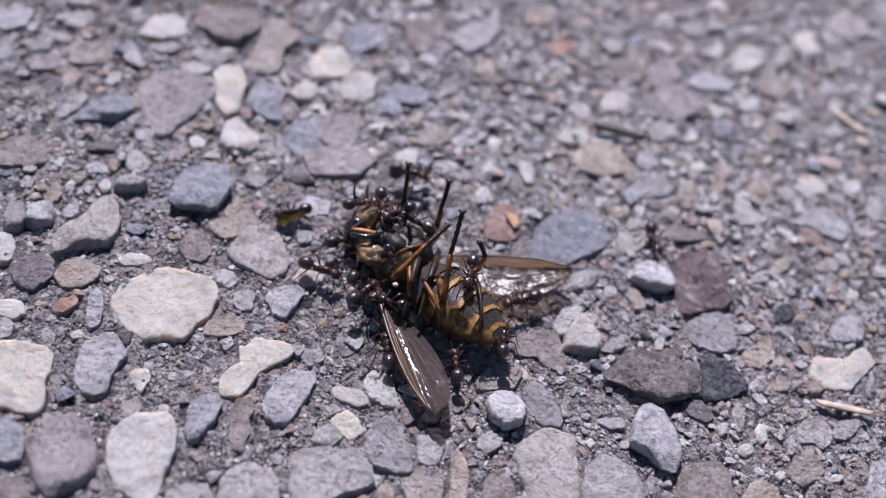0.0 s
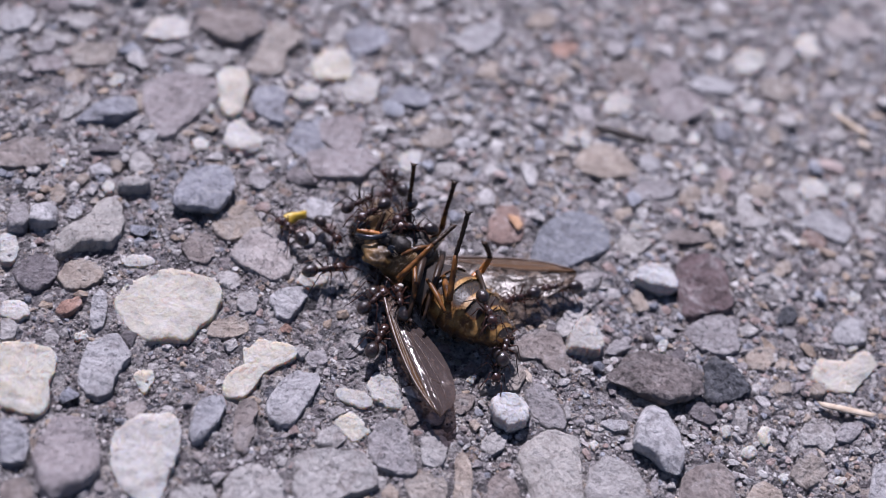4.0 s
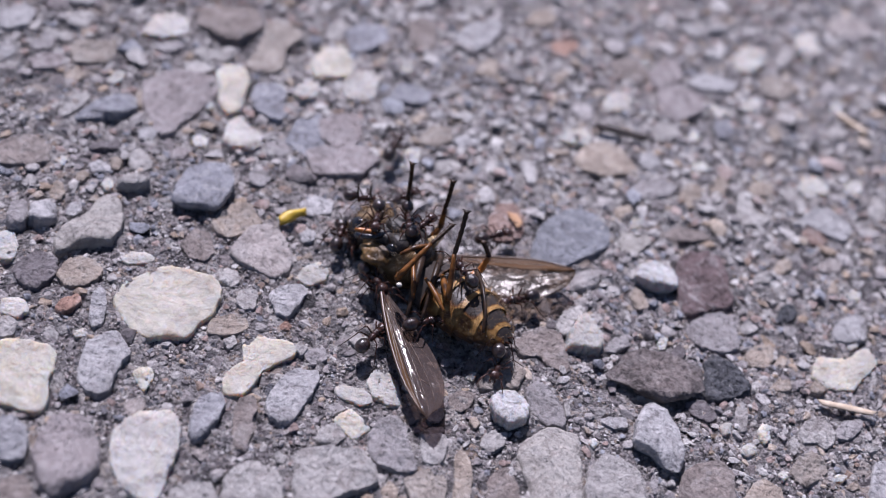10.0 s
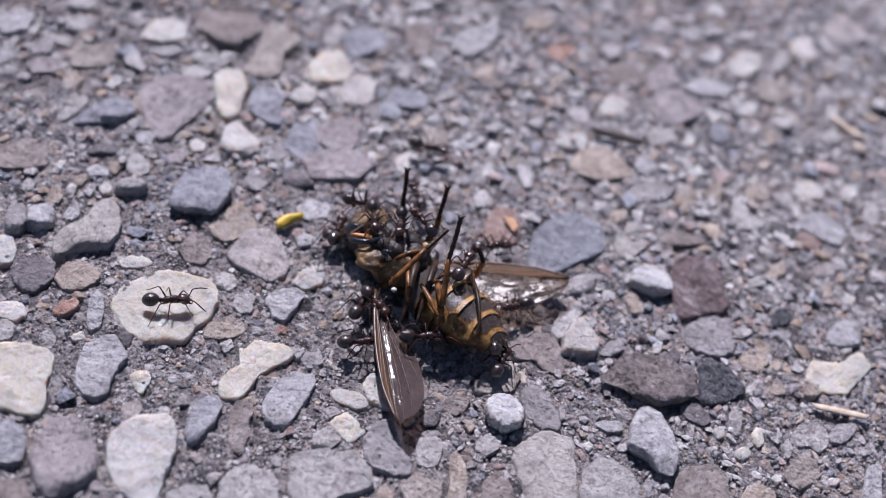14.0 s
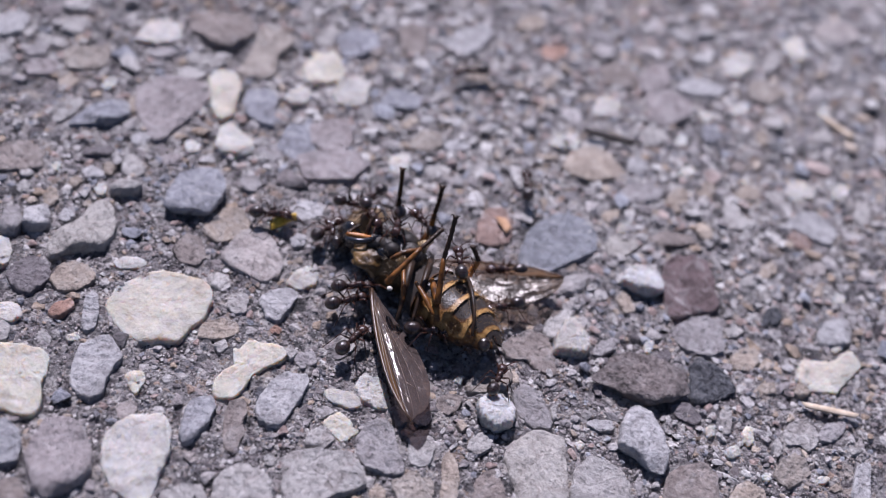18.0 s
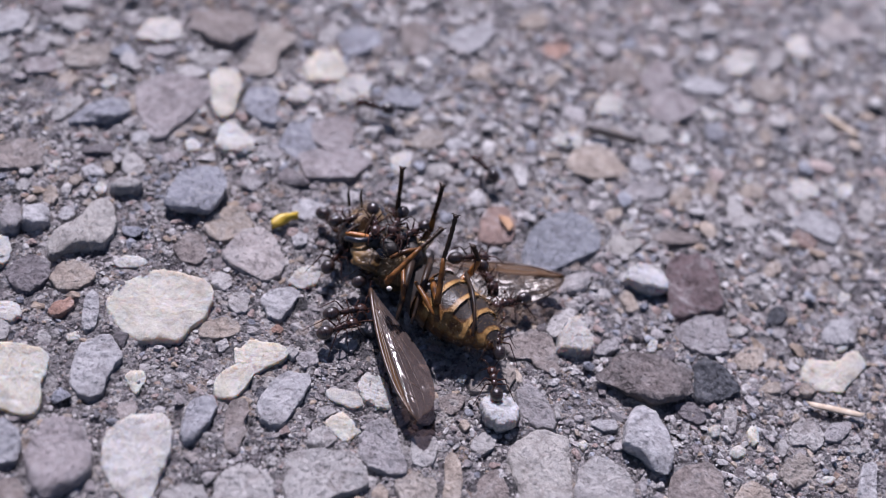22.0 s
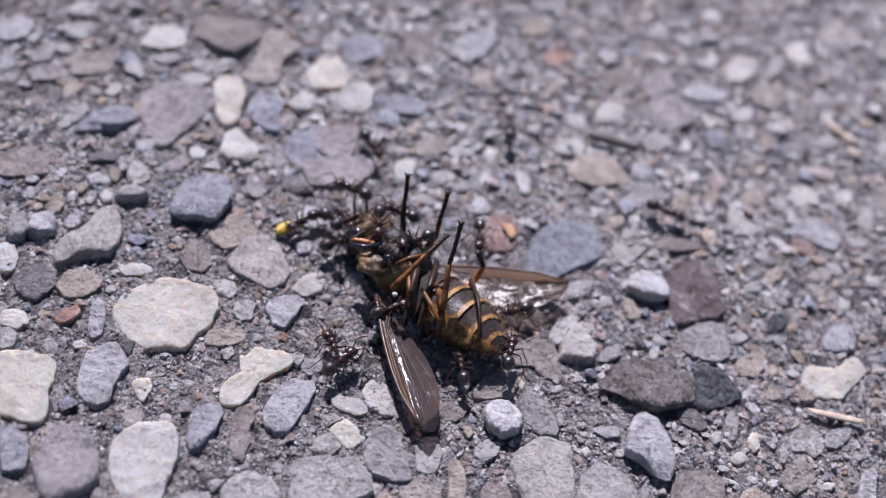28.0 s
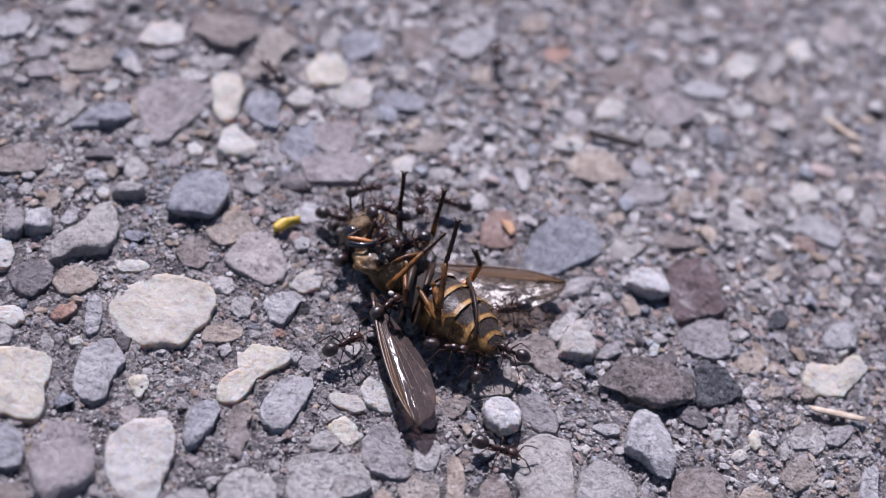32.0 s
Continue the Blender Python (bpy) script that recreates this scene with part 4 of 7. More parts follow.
part("petal", petal_sheet(0.85, 0.4, 0.0), PETAL, bit)
bit.rotation_euler = (0, 0, radians(24))
# A dark brown sheet just below the yellow one.
part("petal_underside", petal_sheet(0.85, 0.27, 0.08), PETAL_RIM, bit, "dark brown underside sheet")


def splinter(x, y, z, yaw, long, wide, thick, material, label, category, name):
    """A dry flake, pointed and a little warped."""
    ob = thing(name, x, y, z, label, category)
    bm = bmesh.new()
    n = 10
    rows = []
    for i in range(n + 1):
        t = i / n
        w = wide * (0.72 + 0.28 * math.sin(math.pi * (0.1 + 0.75 * t))) * (1 + 0.15 * noise.noise(Vector((t * 6, x, 0))))
        p = Vector(((t - 0.5) * long, 0.015 * long * math.sin(3 * t), 0.03 * long * t * t))
        skew = 0.3 * wide * (1 if t > 0.5 else -1) * abs(2 * t - 1) ** 3
        rows.append([bm.verts.new(p + Vector((skew * sy, sy * w / 2, sz * thick / 2))) for sy, sz in ((-1, -1), (1, -1), (0.85, 1), (-0.9, 1))])
    for a, b in zip(rows, rows[1:]):
        for k in range(4):
            bm.faces.new((a[k], a[(k + 1) % 4], b[(k + 1) % 4], b[k]))
    bm.faces.new(rows[0]), bm.faces.new(rows[-1])
    part("flake" if category == "flake" else "sliver", bm, material, ob)
    ob.rotation_euler = (0, 0, radians(yaw))
    return ob


splinter(28.6, -5.8, 0.45, 1, 3.7, 0.5, 0.1, WOOD, "pale dry wood splinter lying on the asphalt", "splinter", "wood_splinter")
splinter(4.6, 4.15, 0.52, 125, 1.25, 0.75, 0.08, FLAKE, "small orange flake lying on a brown stone", "flake", "orange_flake")
splinter(30.2, 25.1, 0.5, -38, 2.9, 0.55, 0.3, WOOD, "pale dry stalk lying among the stones", "stalk", "dry_stalk")

splinter(11.3, 16.7, 0.55, -3, 3.9, 0.55, 0.35, TWIG, "blackened bit of twig lying among the stones", "twig", "twig")

# ---- stones set in the asphalt ----
TAKEN = []


def stone(x, y, high, kind, *corners):
    """A chipping pressed into the asphalt: an outline of a few corners (direction in degrees, distance), rounded and ragged, its top a few flat chipped faces."""
    high *= (0.45 if y < 3 else 0.34) if high < 1 else 0.85 if y < 3 else 0.62
    rng = random.Random(int((x * 131 + y * 17 + 9000) * 100))
    size = sum(d for _, d in corners) / len(corners)
    around, inner = (72, 14) if size > 1.2 else (40, 7)
    level = float(np.mean(ground_height(x + 0.9 * size * np.cos(np.arange(8)), y + 0.9 * size * np.sin(np.arange(8))))) + (0.17 if size < 1.3 else 0.27 if size < 2.2 else 0.34)
    phase = rng.uniform(0, 50)
    ring = [(radians(b), d) for b, d in corners]
    ring = [(ring[-1][0] - 2 * math.pi, ring[-1][1]), *ring, (ring[0][0] + 2 * math.pi, ring[0][1])]
    rim = []
    for k in range(around):
        a = -math.pi + 2 * math.pi * k / around
        for (a1, r1), (a2, r2) in zip(ring, ring[1:]):
            if a1 <= a <= a2:
                break
        rim.append(r1 * r2 * math.sin(a2 - a1) / max(1e-6, r1 * math.sin(a - a1) + r2 * math.sin(a2 - a)))
    rim = [0.25 * rim[k - 1] + 0.5 * rim[k] + 0.25 * rim[(k + 1) % around] for k in range(around)]
    ragged = 0.035 if size > 1.6 else 0.075
    for k in range(around):
        a = -math.pi + 2 * math.pi * k / around
        rim[k] *= 1.04 + 0.06 * noise.noise(Vector((math.cos(a) * 2.3 + phase, math.sin(a) * 2.3, 0))) + ragged * noise.noise(Vector((math.cos(a) * 7 + phase, math.sin(a) * 7, 3))) + 0.6 * ragged * noise.noise(Vector((math.cos(a) * 15 + phase, math.sin(a) * 15, 6)))
    # planes that break the top: way they slope, how steep, how far out they begin
    chips = [(radians(80) + rng.uniform(-0.8, 0.8), rng.uniform(0.05, 0.14) if high < 0.3 else rng.uniform(0.16, 0.28), -0.6), (rng.uniform(0, 6.28), rng.uniform(0.03, 0.12), -0.1)]
    chips += [(rng.uniform(0, 6.28), rng.uniform(0.25, 0.9), rng.uniform(0.35, 0.8) if high < 0.8 else rng.uniform(0.6, 0.9)) for _ in range(5)]
    rough = (0.06 + 0.07 * rng.random()) * (1.6 if kind in ("darkbrown", "black", "purple") else 1.0)
    cracked = size > 1.0 and high > 0.3 and rng.random() < 0.5
    shares = ([1.06, 1.03, 1.0] if high < 0.95 or y > 3 else [0.7, 0.84, 1.0]) + [0.96 - 0.96 * (k / inner) ** 1.1 for k in range(inner)]
    verts = []
    for i, share in enumerate(shares):
        for k in range(around):
            a = -math.pi + 2 * math.pi * k / around
            px, py = rim[k] * share * math.cos(a), rim[k] * share * math.sin(a)
            if i == 0:
                pz = -1.0
            elif i == 1:
                pz = -0.15
            else:
                pz = high
                for way, steep, begin in chips:
                    pz = min(pz, high - steep * (px * math.cos(way) + py * math.sin(way) - begin * size))
                edge = 1 - share
                pz -= 0.3 * min(high, 0.9) * math.exp(-edge * 14)
                if i == 2:
                    pz = 0.4 * pz
                pz = max(pz, 0.35 * high + 0.05)
                place = Vector((px + phase, py, 1))
                pz += rough * (noise.noise(place * 1.3) + 0.8 * noise.noise(place * 3.1) + 0.7 * noise.noise(place * 7.3))
                if cracked:
                    pz -= 0.12 * min(high, 1.0) * math.exp(-(noise.noise(place * 0.55 + Vector((0, 0, 7))) / 0.06) ** 2)
                pz -= (0.1 if kind in ("cream", "white") else 0.3) * min(high, 0.8) * max(0.0, noise.noise(place * 1.1 + Vector((3, 0, 9))) - 0.3)
            verts.append((px, py, pz))
    verts.append((0, 0, sum(v[2] for v in verts[-around:]) / around))
    faces = []
    for i in range(len(shares) - 1):
        for k in range(around):
            j = (k + 1) % around
            faces.append((i * around + k, i * around + j, (i + 1) * around + j, (i + 1) * around + k))
    last = (len(shares) - 1) * around
    faces += [(last + k, last + (k + 1) % around, len(verts) - 1) for k in range(around)]
    ob = new("stone", mesh_from("stone", verts, faces, ROCK[kind]))
    ob.parent = ground
    ob.location = (x * MM, y * MM, level * MM)
    TAKEN.append((x, y, size))
    return ob


stone(-16.26, -10.69, 0.8, "cream", (-162, 3.28), (-119, 3.25), (-94, 3.12), (-57, 2.99), (-46, 2.95), (-20, 2.54), (6, 2.97), (32, 3.41), (55, 3.48), (73, 2.99), (107, 2.92), (134, 2.77), (168, 3.00))
stone(-21.83, 8.61, 0.3, "mauve", (-134, 2.56), (-95, 3.96), (-80, 4.23), (-56, 2.37), (-8, 2.12), (32, 3.07), (58, 3.67), (110, 3.16), (163, 2.93))
stone(8.61, 3.95, 0.4, "slateblue", (-154, 2.73), (-122, 4.05), (-110, 3.93), (-90, 2.68), (-38, 1.89), (4, 2.94), (36, 3.20), (66, 3.47), (102, 2.95), (157, 2.17))
stone(15.77, -7.07, 1.2, "darkbrown", (-160, 3.71), (-151, 2.77), (-132, 2.18), (-103, 2.10), (-78, 2.22), (-35, 2.38), (-6, 3.05), (26, 3.09), (59, 2.33), (111, 2.11), (154, 2.69), (179, 2.72))
stone(18.48, 2.84, 0.6, "purple", (-163, 1.97), (-118, 2.97), (-105, 3.46), (-72, 2.58), (-31, 2.57), (36, 2.11), (72, 3.23), (107, 3.00), (137, 2.44))
stone(-13.90, -22.34, 0.9, "white", (-165, 1.97), (-131, 2.08), (-102, 2.58), (-78, 3.22), (-59, 3.31), (-43, 2.18), (-2, 1.64), (25, 1.89), (69, 2.91), (82, 3.14), (110, 2.70), (133, 2.53), (156, 2.25))
stone(9.75, -16.16, 0.9, "warmpale", (-133, 2.00), (-105, 3.08), (-49, 2.87), (-16, 1.88), (47, 2.16), (65, 2.86), (92, 2.96), (112, 2.57), (148, 2.24), (169, 2.27))
stone(-16.65, 16.98, 0.7, "brownpale", (-132, 1.58), (-117, 3.45), (-83, 3.39), (-62, 2.75), (2, 0.89), (53, 2.92), (90, 3.39), (113, 3.12))
stone(-3.18, -20.68, 0.8, "pale", (-144, 2.35), (-120, 2.91), (-87, 2.06), (-60, 1.59), (-12, 2.00), (5, 2.78), (26, 2.56), (57, 2.54), (109, 1.83), (150, 2.34), (170, 2.22))
stone(-20.60, 18.63, 1, "brown", (-155, 2.65), (-85, 2.17), (-62, 2.22), (5, 2.51), (55, 2.63), (105, 1.78), (159, 2.50))
stone(-18.11, -23.77, 1, "mauve", (-164, 1.80), (-102, 2.58), (-85, 2.88), (-66, 2.35), (-41, 2.22), (-9, 2.12), (18, 1.85), (61, 2.04), (89, 2.55), (111, 2.72), (129, 2.61), (158, 1.94))
stone(-17.06, -0.23, 1.3, "blue", (-172, 1.89), (-129, 2.72), (-108, 2.47), (-86, 2.18), (-52, 2.38), (-23, 1.87), (10, 1.92), (48, 2.31), (75, 2.76), (105, 2.36), (140, 1.97))
stone(-22.47, -18.84, 0.7, "cream", (-103, 2.48), (-71, 2.63), (-52, 2.94), (-33, 2.24), (-2, 1.36), (39, 1.73), (63, 2.30), (78, 2.39), (108, 2.46), (142, 2.87))
stone(-8.72, 6.26, 0.3, "mauve", (-179, 2.73), (-123, 2.52), (-29, 1.95), (21, 2.74), (54, 2.53), (148, 1.75))
stone(-11.70, -4.36, 0.9, "pinkish", (-162, 2.21), (-130, 1.90), (-89, 1.83), (-63, 2.52), (-38, 2.38), (-10, 2.01), (31, 1.71), (73, 2.06), (98, 2.41), (127, 2.29), (163, 1.88))
stone(15.82, 22.95, 0.4, "mauve", (-126, 2.40), (-90, 2.48), (-6, 2.04), (42, 2.33), (102, 2.29), (153, 2.05))
stone(10.38, 13.47, 0.8, "tan", (-157, 2.44), (-131, 2.18), (-86, 1.86), (-12, 2.52), (10, 2.21), (71, 2.12), (109, 2.01), (157, 1.96))
stone(-22.91, -5.95, 1, "warmpale", (-141, 2.51), (-113, 3.25), (-103, 2.35), (-77, 1.63), (-30, 1.65), (0, 1.71), (34, 1.86), (72, 2.81), (92, 2.86), (102, 2.36), (149, 0.93))
stone(16.09, -12.21, 1.4, "blueish", (-148, 1.94), (-129, 1.70), (-102, 1.57), (-79, 2.35), (-62, 2.81), (-50, 2.41), (-24, 1.77), (40, 1.51), (80, 2.14), (103, 2.72), (118, 2.39), (160, 1.68))
stone(28.77, -2.05, 0.6, "cream", (-156, 2.48), (-123, 2.37), (-74, 1.73), (-5, 1.35), (32, 2.89), (60, 2.96), (79, 0.99), (162, 1.92))
stone(30.80, 39.99, 0.5, "pinkish", (-166, 2.09), (-130, 2.39), (-59, 1.58), (-2, 2.20), (44, 2.05), (108, 1.99))
stone(13.65, -16.24, 0.7, "pale", (-158, 1.76), (-127, 2.49), (-27, 2.16), (17, 1.91), (54, 1.77), (98, 2.01), (120, 1.95), (158, 1.70))
stone(-1.40, 25.31, 0.6, "blueish", (-150, 2.28), (-121, 2.39), (-85, 2.09), (-29, 1.33), (43, 2.45), (70, 2.71), (138, 1.35))
stone(-11.66, 8.18, 0.4, "blue", (-137, 1.97), (-82, 2.62), (-38, 1.57), (54, 2.11), (91, 2.57), (138, 1.63))
stone(-18.32, 11.01, 0.6, "cream", (-99, 2.04), (-79, 3.07), (-62, 2.73), (55, 1.58), (87, 2.43), (116, 2.67), (139, 2.07))
stone(-11.94, 17.01, 0.9, "cream", (-158, 1.73), (-110, 2.30), (-75, 1.73), (-27, 1.81), (23, 1.64), (85, 2.39), (123, 1.80))
stone(-9.55, -13.82, 0.8, "cream", (-164, 0.78), (-153, 1.25), (-136, 2.17), (-117, 3.07), (-106, 2.99), (-91, 2.41), (-81, 1.55), (-46, 0.72), (6, 0.95), (31, 2.19), (38, 2.76), (52, 2.66), (80, 2.10), (106, 2.00), (131, 1.26), (133, 1.94))
stone(-10.13, 21.46, 0.5, "blue", (-177, 1.83), (-105, 2.40), (-60, 1.56), (9, 1.88), (62, 2.20), (117, 1.75))
stone(-18.51, -16.62, 0.65, "blueish", (-170, 1.28), (-123, 1.79), (-98, 2.21), (-75, 2.43), (-59, 2.28), (-42, 1.32), (16, 1.15), (39, 1.75), (68, 1.99), (85, 2.38), (102, 2.21), (139, 1.77))
stone(19.54, -1.59, 0.5, "grey", (-160, 2.10), (-124, 1.72), (-69, 1.81), (-25, 1.91), (41, 1.82), (75, 2.08), (115, 1.59), (164, 1.70))
stone(-9.52, 9.47, 0.4, "mauve", (-130, 1.76), (-94, 1.97), (-41, 1.89), (12, 1.55), (71, 2.18), (123, 1.70), (167, 1.81))
stone(19.49, -14.57, 0.5, "brown", (-132, 2.46), (-26, 1.92), (40, 1.95), (69, 2.06), (119, 1.44), (169, 1.67))
stone(20.24, -5.82, 0.6, "black", (-121, 2.14), (-99, 2.10), (-57, 1.47), (-2, 1.82), (44, 1.59), (85, 1.81), (114, 2.08), (140, 1.68))
stone(-29.75, -0.70, 0.3, "brown", (-122, 2.00), (-59, 1.52), (-10, 1.81), (46, 1.91), (104, 1.69), (175, 1.84))
stone(8.14, -6.71, 0.4, "brown", (-169, 2.10), (-137, 1.65), (-109, 0.88), (-70, 1.65), (-44, 2.40), (0, 1.54), (63, 1.74), (103, 1.73), (151, 1.67))
stone(-0.12, -17.64, 0.7, "grey", (-149, 1.49), (-115, 1.59), (-61, 1.95), (-41, 2.35), (-25, 1.78), (32, 1.00), (76, 1.78), (95, 2.21), (126, 1.92), (162, 1.52))
stone(27.89, 12.46, 0.7, "blueish", (-170, 2.21), (-139, 1.43), (-81, 1.42), (-49, 2.01), (3, 1.82), (35, 1.45), (87, 1.75), (131, 1.59))
stone(3.93, 3.93, 0.75, "redbrown", (-122, 2.10), (-88, 1.95), (-45, 1.68), (24, 1.41), (76, 2.15), (111, 2.00), (164, 1.25))
stone(-6.87, -15.61, 0.7, "blueish", (-175, 1.20), (-142, 1.73), (-116, 2.01), (-95, 2.17), (-77, 2.14), (-45, 1.16), (18, 1.18), (48, 1.99), (63, 2.36), (95, 1.95), (128, 1.41))
stone(-15.37, 10.78, 0.5, "blue", (-127, 1.43), (-84, 1.78), (-52, 2.45), (-18, 1.17), (55, 1.58), (89, 2.02), (135, 1.88), (179, 1.40))
stone(14.51, 26.42, 0.5, "mauve", (-157, 1.49), (-117, 2.27), (-85, 1.93), (-13, 1.31), (69, 2.51), (99, 1.87))
stone(-7.35, -22.67, 0.6, "pale", (-176, 1.65), (-129, 2.07), (-19, 2.04), (29, 1.66), (63, 1.58), (103, 1.55), (149, 1.55))
stone(-29.27, 11.39, 0.6, "brownpale", (-119, 1.88), (-39, 1.64), (-2, 1.58), (54, 2.04), (141, 1.58), (179, 1.75))
stone(-9.23, 15.04, 0.8, "white", (-151, 1.54), (-112, 1.84), (-68, 1.67), (-29, 1.55), (51, 1.67), (80, 1.93), (133, 1.61))
stone(-25.07, 16.36, 0.9, "white", (-135, 2.14), (-84, 1.41), (-16, 1.73), (40, 1.71), (88, 1.73), (148, 1.47))
stone(-5.86, 23.61, 0.9, "brown", (-120, 1.48), (-84, 2.30), (-45, 1.76), (68, 1.88), (105, 2.12), (146, 1.59))
stone(-14.20, -2.19, 0.3, "tan", (-151, 1.70), (-122, 1.72), (-91, 1.72), (-56, 1.39), (11, 1.79), (31, 1.45), (71, 1.78), (104, 1.66), (147, 1.38))
stone(11.47, 25.76, 0.5, "brown", (-123, 1.61), (-61, 1.66), (-10, 1.72), (57, 1.58), (104, 1.67), (171, 1.76))
stone(18.47, 26.51, 0.5, "blueish", (-165, 2.27), (-127, 1.58), (-25, 1.59), (16, 2.23), (49, 1.40), (114, 1.38))
stone(-25.96, 5.54, 1.2, "blue", (-132, 3.01), (-124, 2.07), (-42, 1.03), (18, 1.89), (50, 2.11), (91, 1.54), (166, 1.08))
stone(21.56, 30.97, 0.8, "white", (-119, 2.07), (-83, 1.72), (-4, 1.21), (57, 2.17), (102, 1.56), (175, 1.30))
stone(-16.20, 6.06, 1, "white", (-133, 1.54), (-102, 1.52), (-56, 1.62), (-16, 1.63), (18, 1.40), (68, 1.17), (109, 1.98), (140, 1.68))
stone(15.08, 2.05, 1.4, "whitegrey", (-155, 1.80), (-120, 1.34), (-66, 1.36), (-26, 1.63), (12, 1.53), (56, 1.49), (99, 1.47), (162, 1.47))
stone(23.98, 27.99, 0.6, "brownpale", (-125, 1.62), (-71, 1.61), (-1, 1.36), (54, 1.77), (118, 1.47), (178, 1.43))
stone(-25.07, -10.68, 0.8, "dark", (-165, 1.40), (-122, 1.37), (-89, 1.67), (-65, 1.60), (-27, 1.20), (13, 1.33), (53, 1.55), (102, 1.62), (146, 1.37))
stone(-36.02, 13.29, 0.5, "blueish", (-111, 1.70), (-80, 1.61), (-26, 1.34), (44, 1.50), (89, 1.76), (166, 1.46))
stone(8.70, -11.50, 0.5, "grey", (-144, 1.12), (-89, 1.53), (-42, 1.96), (-25, 1.53), (22, 0.97), (80, 1.36), (108, 1.90), (149, 1.62))
stone(10.67, -4.98, 1, "white", (-179, 1.07), (-125, 1.91), (-96, 1.41), (-49, 1.50), (-12, 1.31), (55, 1.36), (93, 1.99), (115, 1.48))
stone(26.62, 34.82, 1, "white", (-128, 1.28), (-87, 1.98), (-58, 1.65), (19, 1.06), (77, 1.86), (110, 1.75), (165, 1.18))
stone(14.36, 11.66, 0.8, "grey", (-166, 1.65), (-136, 1.83), (-100, 1.33), (-14, 1.29), (26, 1.96), (70, 1.46), (149, 1.19))
stone(-5.20, 15.63, 0.5, "blue", (-152, 1.86), (-113, 1.21), (-32, 1.49), (26, 1.84), (67, 1.17), (139, 1.46))
stone(6.49, -12.84, 1.4, "whitegrey", (-156, 1.23), (-117, 1.42), (-86, 1.48), (-40, 1.45), (17, 1.25), (42, 1.27), (64, 1.45), (95, 1.45), (126, 1.40), (170, 1.33))
stone(21.79, 11.55, 0.5, "pale", (-128, 1.44), (-105, 1.66), (-53, 1.43), (-6, 1.75), (35, 0.51), (97, 2.34), (114, 1.97))
stone(-22.38, -10.06, 0.7, "tan", (-158, 1.34), (-107, 1.46), (-70, 1.28), (-23, 1.19), (17, 1.47), (58, 1.33), (103, 1.34), (154, 1.31))
stone(29.38, 2.04, 0.6, "blueish", (-155, 1.49), (-132, 1.73), (-104, 1.43), (-38, 1.15), (41, 1.59), (70, 1.79), (135, 0.97))
stone(5.79, -10.03, 0.6, "brownpale", (-155, 1.61), (-132, 1.75), (-95, 1.10), (-33, 1.13), (28, 1.52), (61, 1.76), (151, 1.01))
stone(-11.40, -18.63, 0.9, "greyblue", (-156, 0.81), (-111, 1.71), (-92, 1.97), (-75, 1.46), (1, 0.79), (51, 1.34), (73, 1.85), (93, 1.56), (129, 1.26))
stone(-9.07, -7.98, 0.8, "blueish", (-176, 1.24), (-107, 1.41), (-75, 1.64), (-12, 0.83), (46, 1.53), (76, 1.56), (136, 1.07))
stone(2.47, -19.88, 0.3, "brownpale", (-116, 1.37), (-31, 1.37), (41, 1.41), (108, 1.18), (173, 1.41))
stone(-15.94, -5.28, 0.3, "brown", (-170, 1.17), (-101, 1.27), (-52, 1.43), (-10, 1.19), (73, 1.24), (116, 1.53))
stone(26.02, -11.44, 0.7, "brownpale", (-156, 1.32), (-127, 1.38), (-94, 1.41), (-45, 0.92), (9, 1.24), (49, 1.32), (85, 1.46), (129, 0.99))
stone(26.99, 16.68, 0.8, "white", (-154, 1.34), (-112, 1.45), (-22, 1.15), (28, 1.40), (81, 1.31), (152, 1.09))
stone(-2.52, 11.55, 0.5, "brownpale", (-159, 1.24), (-117, 1.50), (-65, 1.13), (6, 1.17), (61, 1.51), (118, 1.17))
stone(26.64, -8.33, 0.6, "pale", (-169, 1.35), (-129, 1.35), (-96, 0.83), (-70, 1.34), (-24, 1.16), (24, 1.19), (67, 1.38), (124, 1.10))
stone(-1.39, -13.36, 0.6, "white", (-130, 1.01), (-66, 1.34), (-35, 1.69), (-15, 1.03), (53, 0.99), (89, 1.31), (136, 1.41), (170, 1.24))
stone(3.36, 29.99, 0.5, "tan", (-131, 1.86), (-49, 1.02), (22, 1.36), (74, 1.48), (138, 1.00))
stone(-21.36, -23.50, 0.6, "greyblue", (-96, 1.45), (-82, 1.54), (-46, 1.50), (7, 0.90), (69, 1.05), (114, 1.65), (137, 1.65))
stone(10.79, 20.96, 0.7, "white", (-160, 1.13), (-118, 1.55), (-42, 1.12), (23, 1.22), (72, 1.41), (128, 1.13))
stone(-9.12, -18.38, 0.3, "brown", (-121, 0.87), (-93, 1.93), (-75, 2.01), (-26, 0.85), (46, 0.54), (64, 1.22), (86, 1.88), (113, 1.75), (138, 1.03))
stone(6.94, -18.59, 0.5, "brown", (-123, 1.54), (-31, 1.36), (28, 0.94), (84, 1.52), (114, 1.21), (159, 0.97))
stone(-20.82, 14.46, 0.5, "pale", (-161, 1.82), (-123, 0.98), (-23, 1.26), (15, 1.62), (53, 1.21), (160, 1.21))
stone(14.88, 18.86, 0.6, "pale", (-121, 1.46), (-82, 1.13), (10, 1.26), (57, 1.33), (113, 1.11), (177, 1.07))
stone(5.78, 26.49, 0.5, "red", (-172, 1.17), (-130, 1.29), (-82, 1.23), (-4, 1.01), (53, 1.62), (140, 1.01))
stone(-32.02, 9.23, 0.9, "mauve", (-168, 1.34), (-112, 1.33), (-18, 1.15), (46, 1.44), (107, 1.05))
